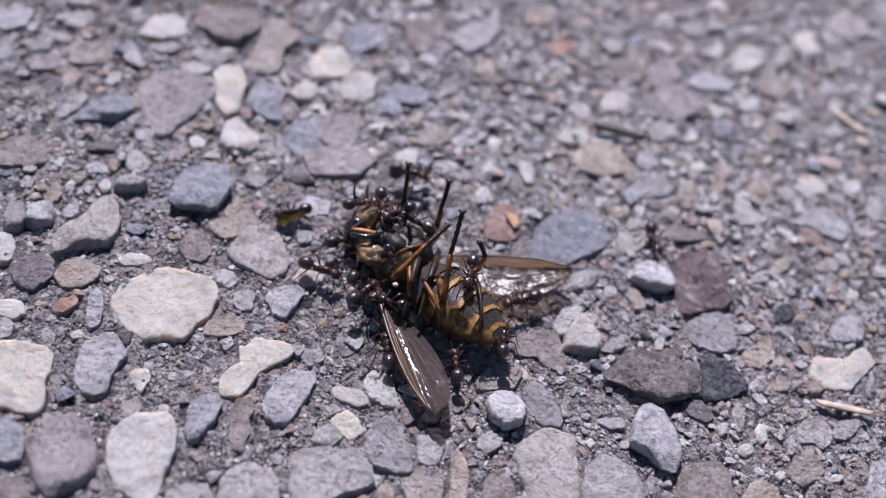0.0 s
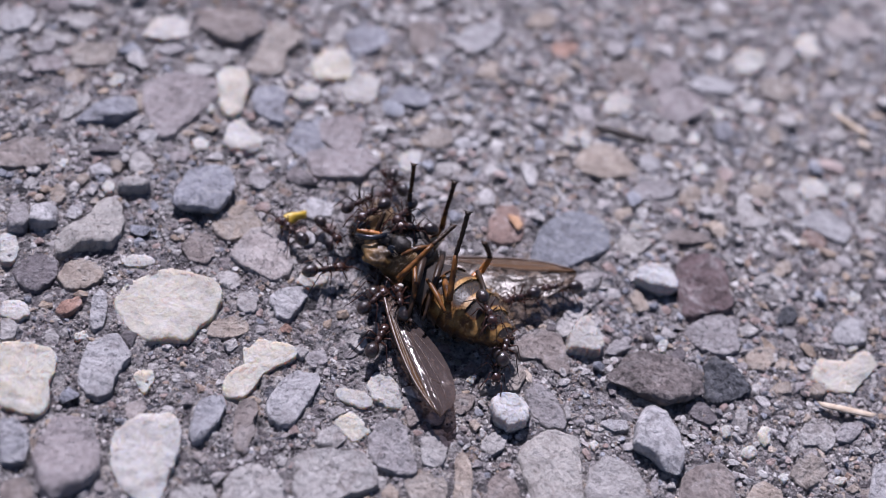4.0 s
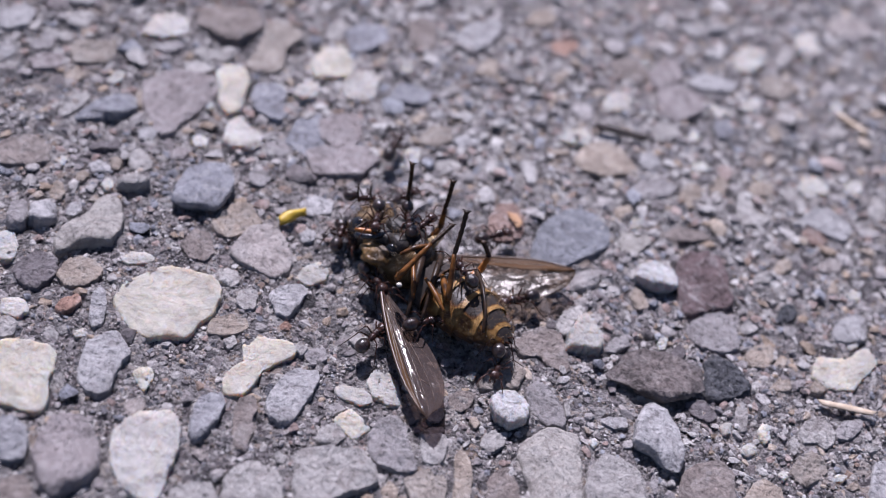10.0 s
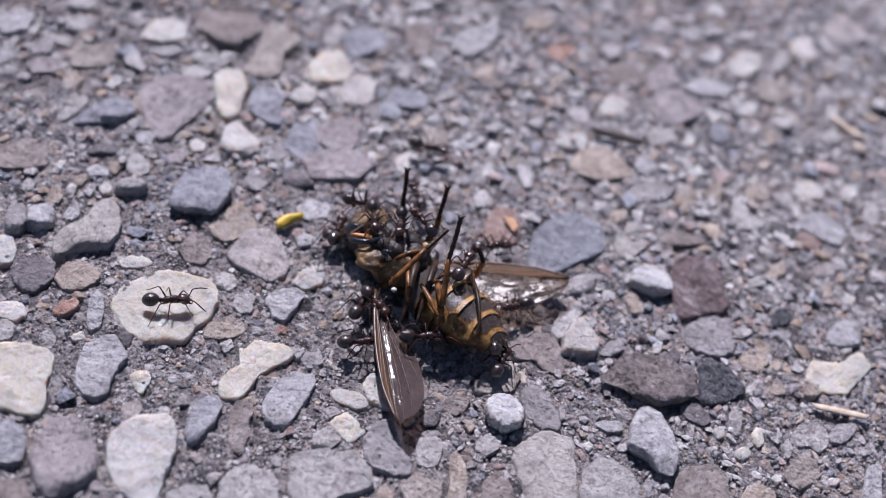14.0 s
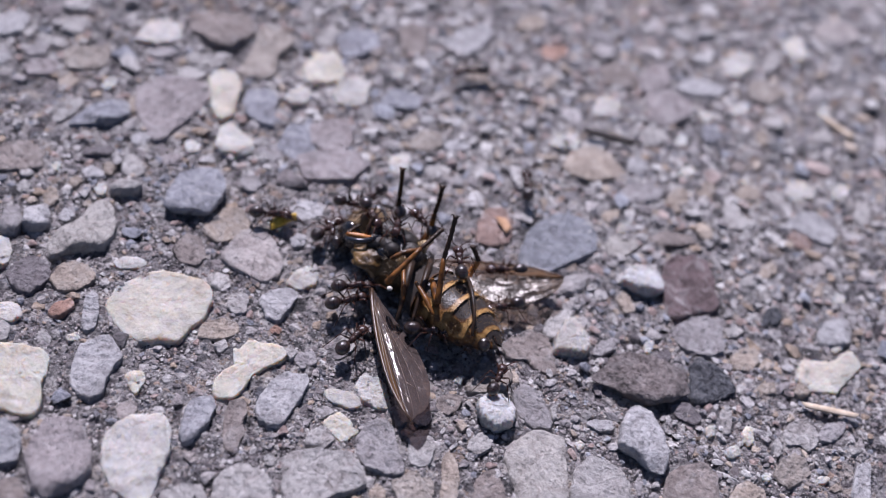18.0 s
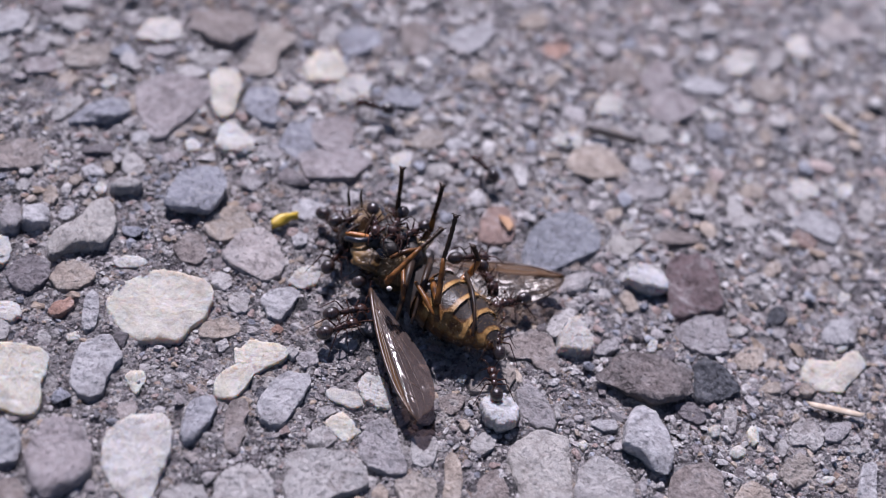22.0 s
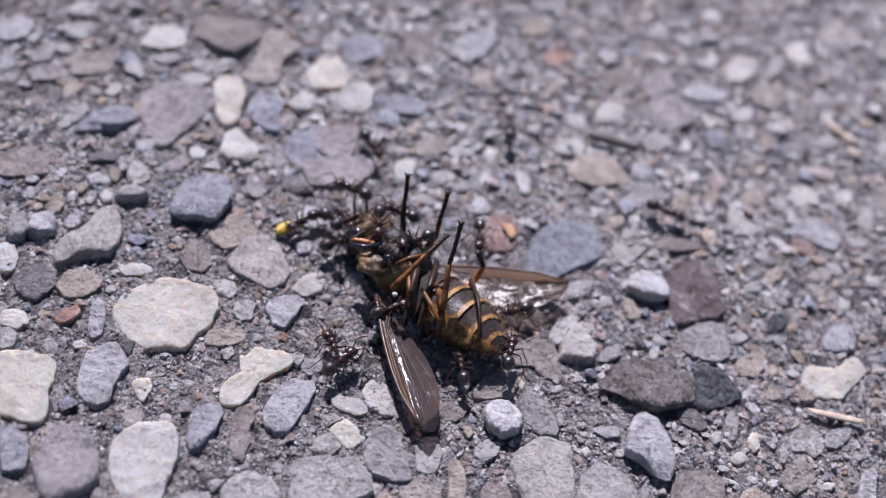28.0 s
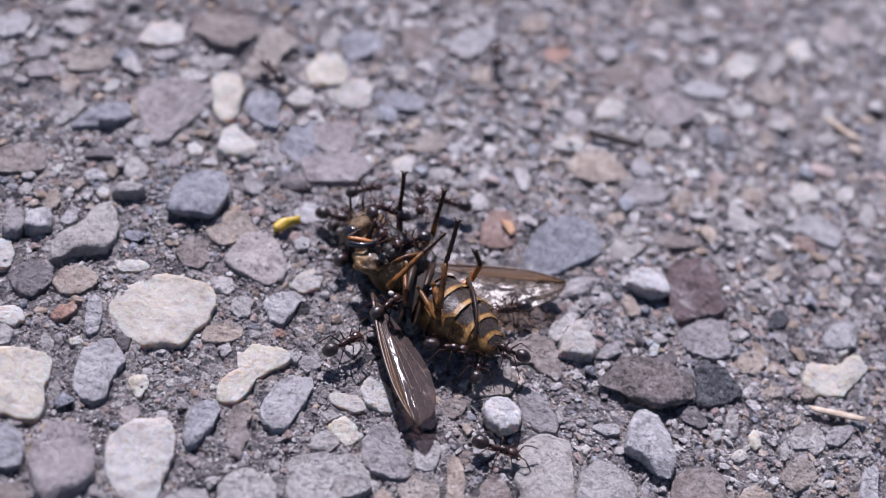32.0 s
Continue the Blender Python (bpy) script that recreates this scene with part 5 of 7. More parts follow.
stone(24.69, 32.77, 0.6, "pale", (-133, 1.35), (-102, 2.07), (-32, 0.70), (65, 2.04), (96, 1.42))
stone(13.36, 5.36, 0.6, "warmpale", (-168, 1.22), (-119, 1.44), (-70, 0.96), (13, 1.12), (48, 2.14), (68, 0.60), (138, 1.16))
stone(7.97, 15.49, 0.7, "white", (-149, 1.53), (-122, 1.18), (-34, 1.11), (24, 1.28), (77, 1.26), (149, 0.91))
stone(16.96, 7.25, 0.7, "brown", (-165, 1.81), (-144, 1.59), (-73, 0.61), (6, 1.86), (36, 1.47), (146, 0.88))
stone(0.17, 20.95, 0.5, "tan", (-143, 1.40), (-78, 0.94), (-40, 1.99), (-16, 0.58), (66, 1.33), (89, 1.55), (132, 0.98))
stone(30.73, -11.05, 0.5, "blueish", (-129, 1.14), (-109, 1.82), (-73, 1.48), (72, 2.10), (98, 1.53))
stone(4.45, -18.64, 0.4, "tan", (-155, 0.46), (-100, 1.84), (-66, 1.66), (11, 0.59), (83, 1.49), (99, 2.00), (115, 1.67))
stone(23.11, -14.20, 0.6, "tan", (-153, 1.34), (-137, 1.63), (-12, 1.36), (35, 1.20), (87, 1.08), (136, 0.92))
stone(-12.16, -11.37, 0.25, "tan", (-134, 1.53), (-56, 0.82), (8, 1.34), (41, 1.27), (91, 1.00), (172, 1.08))
stone(-9.32, 1.12, 0.5, "blueish", (-173, 1.25), (-108, 1.21), (-18, 1.10), (40, 1.28), (107, 1.02))
stone(-12.96, 12.62, 1, "white", (-164, 0.98), (-130, 1.19), (-92, 1.18), (-43, 0.97), (43, 1.20), (80, 1.30), (142, 0.89))
stone(-12.60, 21.14, 0.8, "pale", (-119, 1.36), (-77, 1.36), (-47, 0.89), (61, 1.37), (94, 1.45), (149, 0.78))
stone(22.82, -2.62, 0.5, "tan", (-172, 1.08), (-122, 1.24), (-72, 1.04), (-1, 0.92), (59, 1.42), (107, 0.94))
stone(2.37, -17.08, 0.6, "pale", (-152, 0.79), (-120, 1.14), (-82, 1.20), (-48, 1.08), (34, 0.89), (73, 1.43), (93, 0.92), (139, 1.20))
stone(-31.47, 14.86, 0.6, "pale", (-123, 1.24), (-55, 1.08), (23, 1.04), (76, 1.26), (159, 1.04))
stone(31.97, 15.47, 0.5, "pale", (-139, 1.06), (-96, 1.45), (-50, 1.07), (72, 1.48), (99, 1.51))
stone(-10.44, -24.17, 0.4, "pale", (-171, 1.36), (-140, 1.44), (-6, 1.47), (46, 1.19), (113, 0.77))
stone(-26.38, -6.00, 1, "blueish", (-124, 1.12), (-80, 1.05), (-20, 1.05), (57, 1.08), (103, 1.09), (160, 1.01))
stone(19.63, 21.01, 0.6, "blue", (-115, 1.25), (-82, 1.24), (-16, 0.89), (76, 1.44), (145, 1.00))
stone(-8.01, -5.25, 0.6, "white", (-143, 1.24), (-97, 1.09), (-23, 0.93), (40, 1.13), (85, 1.17), (148, 0.83))
stone(26.88, 10.67, 0.7, "redbrown", (-174, 1.06), (-112, 0.86), (-64, 1.23), (-3, 0.91), (70, 1.09), (120, 1.03))
stone(-28.41, 5.29, 0.6, "pale", (-114, 1.53), (-97, 1.71), (-62, 0.77), (57, 1.37), (84, 1.60), (134, 0.72))
stone(-21.31, 12.63, 0.5, "pale", (-179, 1.29), (-137, 1.14), (-57, 0.90), (25, 1.33), (67, 1.05))
stone(9.48, -3.60, 0.4, "pale", (-134, 1.20), (-95, 1.74), (-85, 1.09), (2, 0.37), (42, 1.24), (61, 1.81), (120, 0.82))
stone(-2.81, -16.75, 0.4, "cream", (-158, 0.77), (-103, 0.81), (-72, 1.20), (-34, 0.90), (-1, 1.17), (66, 0.76), (106, 1.08), (138, 1.01), (179, 1.14))
stone(13.83, 14.89, 0.6, "blueish", (-129, 0.96), (-86, 1.16), (-10, 0.94), (49, 0.99), (105, 1.13), (170, 0.91))
stone(-19.91, -26.71, 0.5, "brown", (-114, 1.10), (-30, 1.15), (35, 0.88), (90, 1.08), (160, 1.08))
stone(-27.85, -6.67, 1, "grey", (-123, 0.89), (-93, 1.32), (-51, 1.13), (18, 0.70), (90, 1.39), (132, 1.12))
stone(-4.02, 8.37, 0.5, "white", (-107, 1.21), (-48, 1.03), (52, 1.10), (91, 1.13), (165, 0.96))
stone(-22.13, 1.10, 0.8, "pale", (-137, 0.83), (-100, 1.02), (-46, 1.09), (-15, 1.03), (65, 0.81), (113, 1.27), (145, 1.03))
stone(-13.44, 6.05, 0.5, "grey", (-132, 1.09), (-56, 0.94), (14, 1.14), (86, 1.00), (166, 1.04))
stone(25.23, 14.91, 0.5, "pale", (-97, 1.05), (-24, 1.33), (20, 0.59), (95, 1.30), (164, 1.06))
stone(22.81, 14.83, 0.5, "tan", (-171, 1.09), (-122, 1.18), (-35, 0.89), (44, 1.32), (102, 0.85))
stone(-20.27, -12.49, 0.8, "blueish", (-101, 1.08), (-80, 1.65), (-64, 1.41), (-6, 0.56), (87, 1.29), (108, 1.68), (130, 1.03))
stone(-27.46, -9.23, 0.5, "white", (-90, 1.30), (-51, 1.30), (22, 0.62), (94, 1.19), (133, 1.42))
stone(-33.12, 11.18, 0.8, "grey", (-142, 1.07), (-101, 1.15), (-24, 0.86), (55, 1.13), (111, 1.08))
stone(28.98, 24.04, 0.5, "pale", (-161, 0.96), (-121, 1.37), (-44, 0.71), (23, 1.12), (86, 1.21))
stone(17.29, 12.21, 0.5, "tan", (-166, 0.85), (-104, 1.36), (-21, 0.78), (56, 1.21), (102, 1.04))
stone(19.40, 13.84, 0.5, "tan", (-179, 0.78), (-110, 1.27), (-68, 0.98), (36, 0.96), (86, 1.32))
stone(-0.19, 12.01, 0.5, "blueish", (-164, 1.22), (-114, 1.02), (-13, 0.95), (47, 1.24), (109, 0.74))
# Flat dark piece that stands for the shade below the dark stones.
stone(18.87, -8.81, 0.3, "dark", (-140, 0.77), (-57, 1.01), (-11, 1.12), (83, 0.93), (167, 1.22))
stone(-24.18, 14.17, 0.7, "grey", (-179, 1.15), (-132, 1.11), (-75, 0.75), (20, 1.25), (59, 1.09))
stone(28.74, -7.42, 0.4, "grey", (-148, 1.18), (-121, 1.25), (-79, 0.75), (26, 1.06), (55, 1.39), (126, 0.65))
stone(-25.08, -14.17, 0.6, "white", (-131, 0.89), (-55, 0.95), (2, 0.94), (59, 0.89), (121, 0.83), (164, 1.01))
stone(-3.16, -14.44, 0.5, "white", (-145, 0.83), (-45, 0.87), (-9, 1.25), (16, 0.99), (62, 0.71), (159, 1.15), (175, 1.29))
stone(-1.08, 8.65, 0.5, "pale", (-118, 1.01), (-28, 0.82), (27, 1.13), (84, 0.82), (177, 1.07))
stone(-21.77, -1.22, 1, "pale", (-151, 1.24), (-106, 0.80), (-31, 0.75), (25, 1.18), (88, 0.83), (151, 0.70))
stone(30.25, 17.58, 0.7, "white", (-173, 0.77), (-119, 1.19), (-56, 0.80), (46, 1.14), (92, 1.00))
stone(3.43, -12.72, 0.3, "brown", (-129, 0.94), (-84, 0.98), (-8, 0.70), (49, 1.12), (103, 0.81), (171, 0.82))
stone(-3.85, -17.90, 0.7, "pale", (-152, 0.90), (-124, 0.94), (-66, 0.80), (6, 0.91), (50, 0.83), (93, 0.90), (148, 0.76))
stone(-13.87, 2.48, 0.4, "grey", (-114, 0.89), (-60, 0.94), (16, 0.84), (91, 0.98), (165, 0.88))
stone(-11.57, -8.85, 0.5, "pale", (-154, 0.74), (-91, 0.98), (-46, 0.92), (53, 0.88), (90, 0.94), (139, 0.85))
stone(21.95, 24.93, 0.7, "white", (-166, 0.86), (-116, 1.10), (-33, 0.73), (47, 1.09), (98, 0.85))
stone(5.91, -15.25, 0.5, "pale", (-138, 1.02), (-91, 0.89), (-23, 0.66), (46, 1.07), (97, 0.86), (180, 0.69))
stone(28.09, 8.04, 0.5, "pinkish", (-160, 0.96), (-119, 1.02), (-34, 0.71), (35, 1.03), (91, 0.90))
stone(24.73, 2.05, 0.8, "black", (-138, 0.99), (-112, 1.07), (-53, 0.69), (27, 0.85), (78, 1.08), (125, 0.69))
stone(-35.16, 9.50, 0.8, "blueish", (-94, 1.18), (-55, 0.88), (34, 0.69), (99, 1.19), (160, 0.71))
stone(-32.37, 12.59, 0.6, "pale", (-129, 0.45), (-33, 1.09), (6, 1.22), (128, 0.64), (172, 1.63))
stone(-8.40, 21.08, 0.8, "brown", (-167, 0.67), (-90, 1.05), (-30, 0.76), (58, 0.83), (114, 0.99))
stone(-24.81, 1.85, 0.9, "dark", (-146, 1.54), (-125, 0.64), (-20, 0.82), (24, 1.03), (66, 0.92), (167, 0.63))
stone(-13.24, -7.36, 0.8, "pale", (-127, 0.70), (-63, 0.90), (-10, 0.81), (58, 0.73), (119, 0.88), (173, 0.81))
stone(14.09, -0.15, 0.4, "tan", (-90, 1.04), (-38, 1.00), (46, 0.45), (97, 1.29), (160, 0.74))
stone(24.34, 6.54, 0.5, "tan", (-122, 1.50), (-86, 0.69), (11, 0.70), (69, 1.35), (137, 0.52))
stone(-19.26, -7.66, 0.3, "white", (-163, 1.09), (-129, 0.86), (-50, 0.48), (4, 1.12), (38, 0.95), (142, 0.67))
stone(5.89, 22.53, 0.4, "tan", (-118, 1.43), (-100, 1.25), (49, 1.13), (72, 1.42), (148, 0.45))
stone(29.15, 27.41, 0.9, "white", (-135, 0.77), (-98, 1.18), (-51, 0.70), (71, 1.21), (106, 0.92))
stone(-22.57, 4.21, 0.6, "blueish", (-153, 0.70), (-98, 0.92), (-48, 0.73), (30, 0.71), (74, 0.89), (132, 0.76))
stone(21.54, -8.53, 0.5, "pale", (-97, 1.26), (-75, 1.16), (13, 0.37), (78, 1.29), (99, 1.13), (173, 0.47))
stone(12.96, -4.79, 0.5, "grey", (-135, 1.25), (-98, 0.75), (12, 0.81), (58, 1.03), (110, 0.66))
stone(-6.20, -12.03, 0.3, "grey", (-99, 0.84), (-4, 0.79), (63, 0.88), (173, 0.92))
stone(23.90, 22.17, 0.5, "tan", (-96, 1.20), (-18, 0.61), (76, 1.04), (143, 0.76))
stone(-22.12, -12.78, 0.6, "red", (-142, 0.83), (-102, 0.96), (-51, 0.54), (33, 0.81), (68, 1.02), (148, 0.57))
stone(-15.79, -16.90, 0.4, "cream", (-94, 0.68), (-71, 1.15), (-51, 0.68), (19, 0.58), (78, 0.88), (135, 0.75), (179, 0.71))
stone(-29.63, 8.56, 0.5, "tan", (-175, 0.73), (-114, 0.82), (-43, 0.69), (37, 0.83), (102, 0.75))
stone(19.05, 23.06, 0.5, "white", (-90, 0.98), (25, 1.00), (66, 0.48), (121, 0.84), (164, 0.78))
stone(-26.33, -3.59, 0.7, "tan", (-166, 0.49), (-97, 0.86), (-60, 0.89), (-3, 0.56), (88, 0.84), (118, 1.00))
stone(24.23, -5.01, 0.5, "tan", (-148, 1.04), (-122, 0.92), (-5, 0.68), (51, 1.09), (128, 0.48))
stone(-24.86, -15.70, 0.6, "pale", (-94, 0.96), (-44, 0.75), (42, 0.61), (95, 0.82), (142, 0.84))
stone(13.32, -11.54, 0.5, "blueish", (-171, 1.08), (-101, 0.56), (-13, 0.81), (36, 0.91), (134, 0.53))
stone(21.93, 17.66, 0.5, "brown", (-146, 0.82), (-57, 0.86), (55, 0.80), (107, 0.78))
stone(-15.57, -19.21, 0.5, "pinkish", (-174, 0.63), (-104, 0.83), (-52, 0.62), (18, 0.63), (68, 0.82), (136, 0.63))
stone(-19.81, 2.77, 0.5, "mauve", (-175, 0.70), (-117, 0.86), (-42, 0.59), (42, 0.85), (84, 0.74))
stone(-24.51, -0.34, 0.5, "blueish", (-179, 0.76), (-110, 0.71), (-12, 0.80), (32, 0.71), (116, 0.66))
stone(26.86, -4.25, 0.9, "tan", (-142, 0.79), (-115, 0.83), (-75, 0.61), (15, 0.67), (62, 0.84), (122, 0.61))
stone(17.90, 15.77, 0.5, "white", (-171, 0.71), (-123, 0.83), (-40, 0.57), (32, 0.75), (77, 0.79))
stone(17.23, 19.25, 0.5, "white", (-153, 0.56), (-98, 0.99), (-31, 0.50), (64, 0.89), (107, 0.75))
stone(23.00, 5.03, 0.4, "pale", (-167, 0.74), (-127, 0.84), (-49, 0.51), (25, 0.83), (81, 0.72))
stone(-3.88, -9.81, 0.4, "pale", (-155, 0.75), (-64, 0.79), (10, 0.55), (91, 0.91))
stone(-18.83, 4.50, 0.6, "white", (-101, 0.75), (-31, 0.66), (41, 0.62), (103, 0.70), (165, 0.66))
stone(2.08, 15.11, 0.4, "blueish", (-159, 0.88), (-79, 0.67), (21, 0.73), (79, 0.78))
stone(-24.74, -4.68, 0.5, "blueish", (-120, 0.76), (-73, 0.75), (7, 0.52), (82, 0.85), (131, 0.63))
stone(-24.31, 7.74, 0.4, "tan", (-81, 1.08), (-56, 0.88), (87, 0.95), (137, 0.80))
stone(17.07, -4.35, 0.8, "dark", (-160, 0.64), (-105, 0.72), (-47, 0.56), (38, 0.68), (95, 0.74))
stone(22.01, -0.08, 0.4, "pale", (-168, 0.71), (-128, 0.79), (-48, 0.48), (24, 0.79), (81, 0.67))
stone(-26.66, 9.25, 0.5, "white", (-143, 0.63), (-89, 0.87), (-20, 0.43), (69, 0.96), (117, 0.56))
stone(23.03, -9.50, 0.7, "cream", (-122, 0.62), (-89, 0.84), (-46, 0.56), (67, 0.81), (101, 0.76), (175, 0.44))
stone(0.42, -20.73, 0.4, "tan", (-107, 0.71), (-48, 0.66), (36, 0.56), (102, 0.79), (176, 0.52))
stone(-9.21, -2.00, 0.5, "blueish", (-171, 0.58), (-107, 0.73), (-31, 0.55), (43, 0.67), (104, 0.65))
stone(13.33, 7.49, 0.6, "white", (-146, 0.58), (-105, 0.87), (-41, 0.49), (55, 0.77), (100, 0.75))
stone(-2.30, 17.36, 0.5, "pale", (-102, 0.70), (0, 0.65), (65, 0.74), (177, 0.73))
stone(29.72, 5.30, 0.9, "white", (-120, 0.71), (-61, 0.59), (39, 0.69), (90, 0.65), (173, 0.54))
stone(-34.32, 13.05, 0.5, "pale", (-128, 0.70), (-76, 0.83), (56, 0.67), (97, 0.89))
stone(-6.18, 18.79, 0.6, "white", (-166, 0.47), (-103, 0.69), (-56, 0.65), (51, 0.58), (102, 0.78))
stone(2.21, -15.77, 0.5, "grey", (-166, 0.66), (-110, 0.60), (-30, 0.53), (48, 0.73), (116, 0.47))
stone(24.27, 4.06, 0.4, "pale", (-82, 0.79), (-34, 0.63), (96, 0.88), (164, 0.54))
stone(-23.65, 0.50, 0.5, "tan", (-97, 0.64), (-56, 0.70), (29, 0.45), (94, 0.68), (150, 0.62))
stone(-2.85, 14.02, 0.4, "blueish", (-175, 0.70), (-83, 0.61), (9, 0.63), (82, 0.60))
stone(0.61, -14.81, 0.3, "brown", (-89, 0.79), (-11, 0.51), (82, 0.69), (155, 0.60))
stone(22.05, -11.15, 0.8, "white", (-175, 0.51), (-141, 0.64), (-92, 0.57), (-13, 0.47), (47, 0.66), (93, 0.56))
stone(-28.30, -3.37, 0.5, "pale", (-168, 0.50), (-110, 0.63), (-42, 0.54), (40, 0.57), (106, 0.63))
stone(-23.41, -1.88, 0.6, "white", (-171, 0.48), (-91, 0.61), (-33, 0.58), (51, 0.51), (118, 0.66))
stone(6.95, 13.33, 0.4, "tan", (-171, 0.79), (-136, 0.71), (-3, 0.68), (50, 0.74))
stone(25.06, -9.76, 0.4, "pale", (-91, 0.97), (11, 0.38), (89, 0.89), (169, 0.38))
stone(-19.51, 8.90, 0.4, "white", (-85, 0.85), (-35, 0.59), (99, 0.81), (132, 0.70))
stone(28.16, 5.68, 0.4, "tan", (-121, 0.79), (-53, 0.53), (70, 0.77), (105, 0.60))
stone(22.55, 16.20, 0.6, "white", (-167, 0.62), (-82, 0.57), (15, 0.55), (83, 0.59))
stone(12.53, 27.02, 0.6, "white", (-173, 0.45), (-84, 0.80), (36, 0.50), (91, 0.69))
stone(24.27, -2.74, 0.5, "tan", (-142, 0.68), (-59, 0.49), (42, 0.62), (106, 0.51))
stone(-25.34, -1.56, 0.5, "tan", (-121, 0.49), (-70, 0.59), (31, 0.49), (91, 0.57), (167, 0.46))
stone(-9.20, 22.40, 0.5, "white", (-100, 0.64), (-35, 0.46), (73, 0.65), (155, 0.47))
stone(-7.29, -11.83, 0.5, "pale", (-166, 0.57), (-61, 0.56), (23, 0.51), (108, 0.51))
stone(-25.55, -2.65, 0.6, "pale", (-170, 0.37), (-100, 0.56), (-48, 0.52), (52, 0.45), (110, 0.63))
stone(-11.61, -12.56, 0.4, "pale", (-175, 0.48), (-85, 0.60), (1, 0.42), (84, 0.63))
stone(20.48, -9.91, 0.6, "white", (-101, 0.61), (-36, 0.39), (60, 0.60), (86, 0.53), (180, 0.44))
stone(15.98, -3.78, 0.5, "white", (-110, 0.62), (-64, 0.49), (59, 0.62), (108, 0.50), (171, 0.33))
stone(30.39, -8.31, 0.4, "pale", (-177, 0.57), (-114, 0.52), (9, 0.59), (64, 0.50))
stone(16.12, -15.55, 0.4, "grey", (-149, 0.31), (-81, 0.90), (61, 0.48), (101, 0.75))
stone(-6.33, -20.38, 0.4, "pale", (-114, 0.41), (-60, 0.52), (18, 0.40), (100, 0.50), (157, 0.46))
stone(27.93, -11.62, 0.4, "white", (-146, 0.83), (-37, 0.31), (31, 0.74), (110, 0.31))
stone(29.00, -11.81, 0.5, "tan", (-165, 0.49), (-104, 0.48), (8, 0.47), (77, 0.50))
stone(30.77, -2.60, 0.4, "pale", (-114, 0.73), (-79, 0.55), (68, 0.68), (92, 0.70))
stone(-20.85, 2.02, 0.5, "pale", (-78, 0.49), (10, 0.42), (88, 0.42), (174, 0.48))
stone(-10.84, -21.41, 0.4, "pinkish", (-76, 0.44), (12, 0.47), (86, 0.39), (180, 0.54))
stone(-8.63, -10.25, 0.4, "red", (-165, 0.39), (-116, 0.43), (-38, 0.37), (35, 0.43), (109, 0.41))
stone(4.53, -14.28, 0.4, "tan", (-81, 0.56), (11, 0.36), (99, 0.49), (169, 0.38))
stone(-27.09, -0.60, 0.4, "white", (-146, 0.41), (-63, 0.50), (49, 0.40), (105, 0.48))
stone(10.17, -11.38, 0.4, "pale", (-92, 0.63), (-58, 0.48), (84, 0.61), (128, 0.46))
stone(-20.58, -14.73, 0.3, "white", (-169, 0.43), (-121, 0.41), (-27, 0.37), (26, 0.42), (98, 0.38))
stone(-27.37, -4.39, 0.4, "tan", (-157, 0.43), (-78, 0.40), (18, 0.41), (96, 0.43))
stone(24.28, -12.51, 0.5, "white", (-90, 0.48), (11, 0.38), (90, 0.41), (169, 0.37))
stone(12.08, -13.56, 0.5, "white", (-179, 0.37), (-86, 0.46), (13, 0.36), (87, 0.43))
stone(3.76, -10.51, 0.5, "white", (-149, 0.42), (-69, 0.42), (48, 0.45), (103, 0.37))
stone(29.47, 0.53, 0.4, "white", (-168, 0.44), (-108, 0.38), (10, 0.39), (63, 0.43))
stone(17.20, -15.19, 0.4, "pale", (-133, 0.40), (-28, 0.29), (59, 0.44), (179, 0.29))


# ---- the rest of the chippings and the grit, too many to count ----
def icosphere():
    bm = bmesh.new()
    bmesh.ops.create_icosphere(bm, subdivisions=2, radius=1.0)
    v = np.array([tuple(p.co) for p in bm.verts])
    f = [tuple(p.index for p in face.verts) for face in bm.faces]
    bm.free()
    bm = bmesh.new()
    bmesh.ops.create_icosphere(bm, subdivisions=1, radius=1.0)
    v1 = np.array([tuple(p.co) for p in bm.verts])
    f1 = [tuple(p.index for p in face.verts) for face in bm.faces]
    bm.free()
    return (v, f), (v1, f1)


BALLS = icosphere()


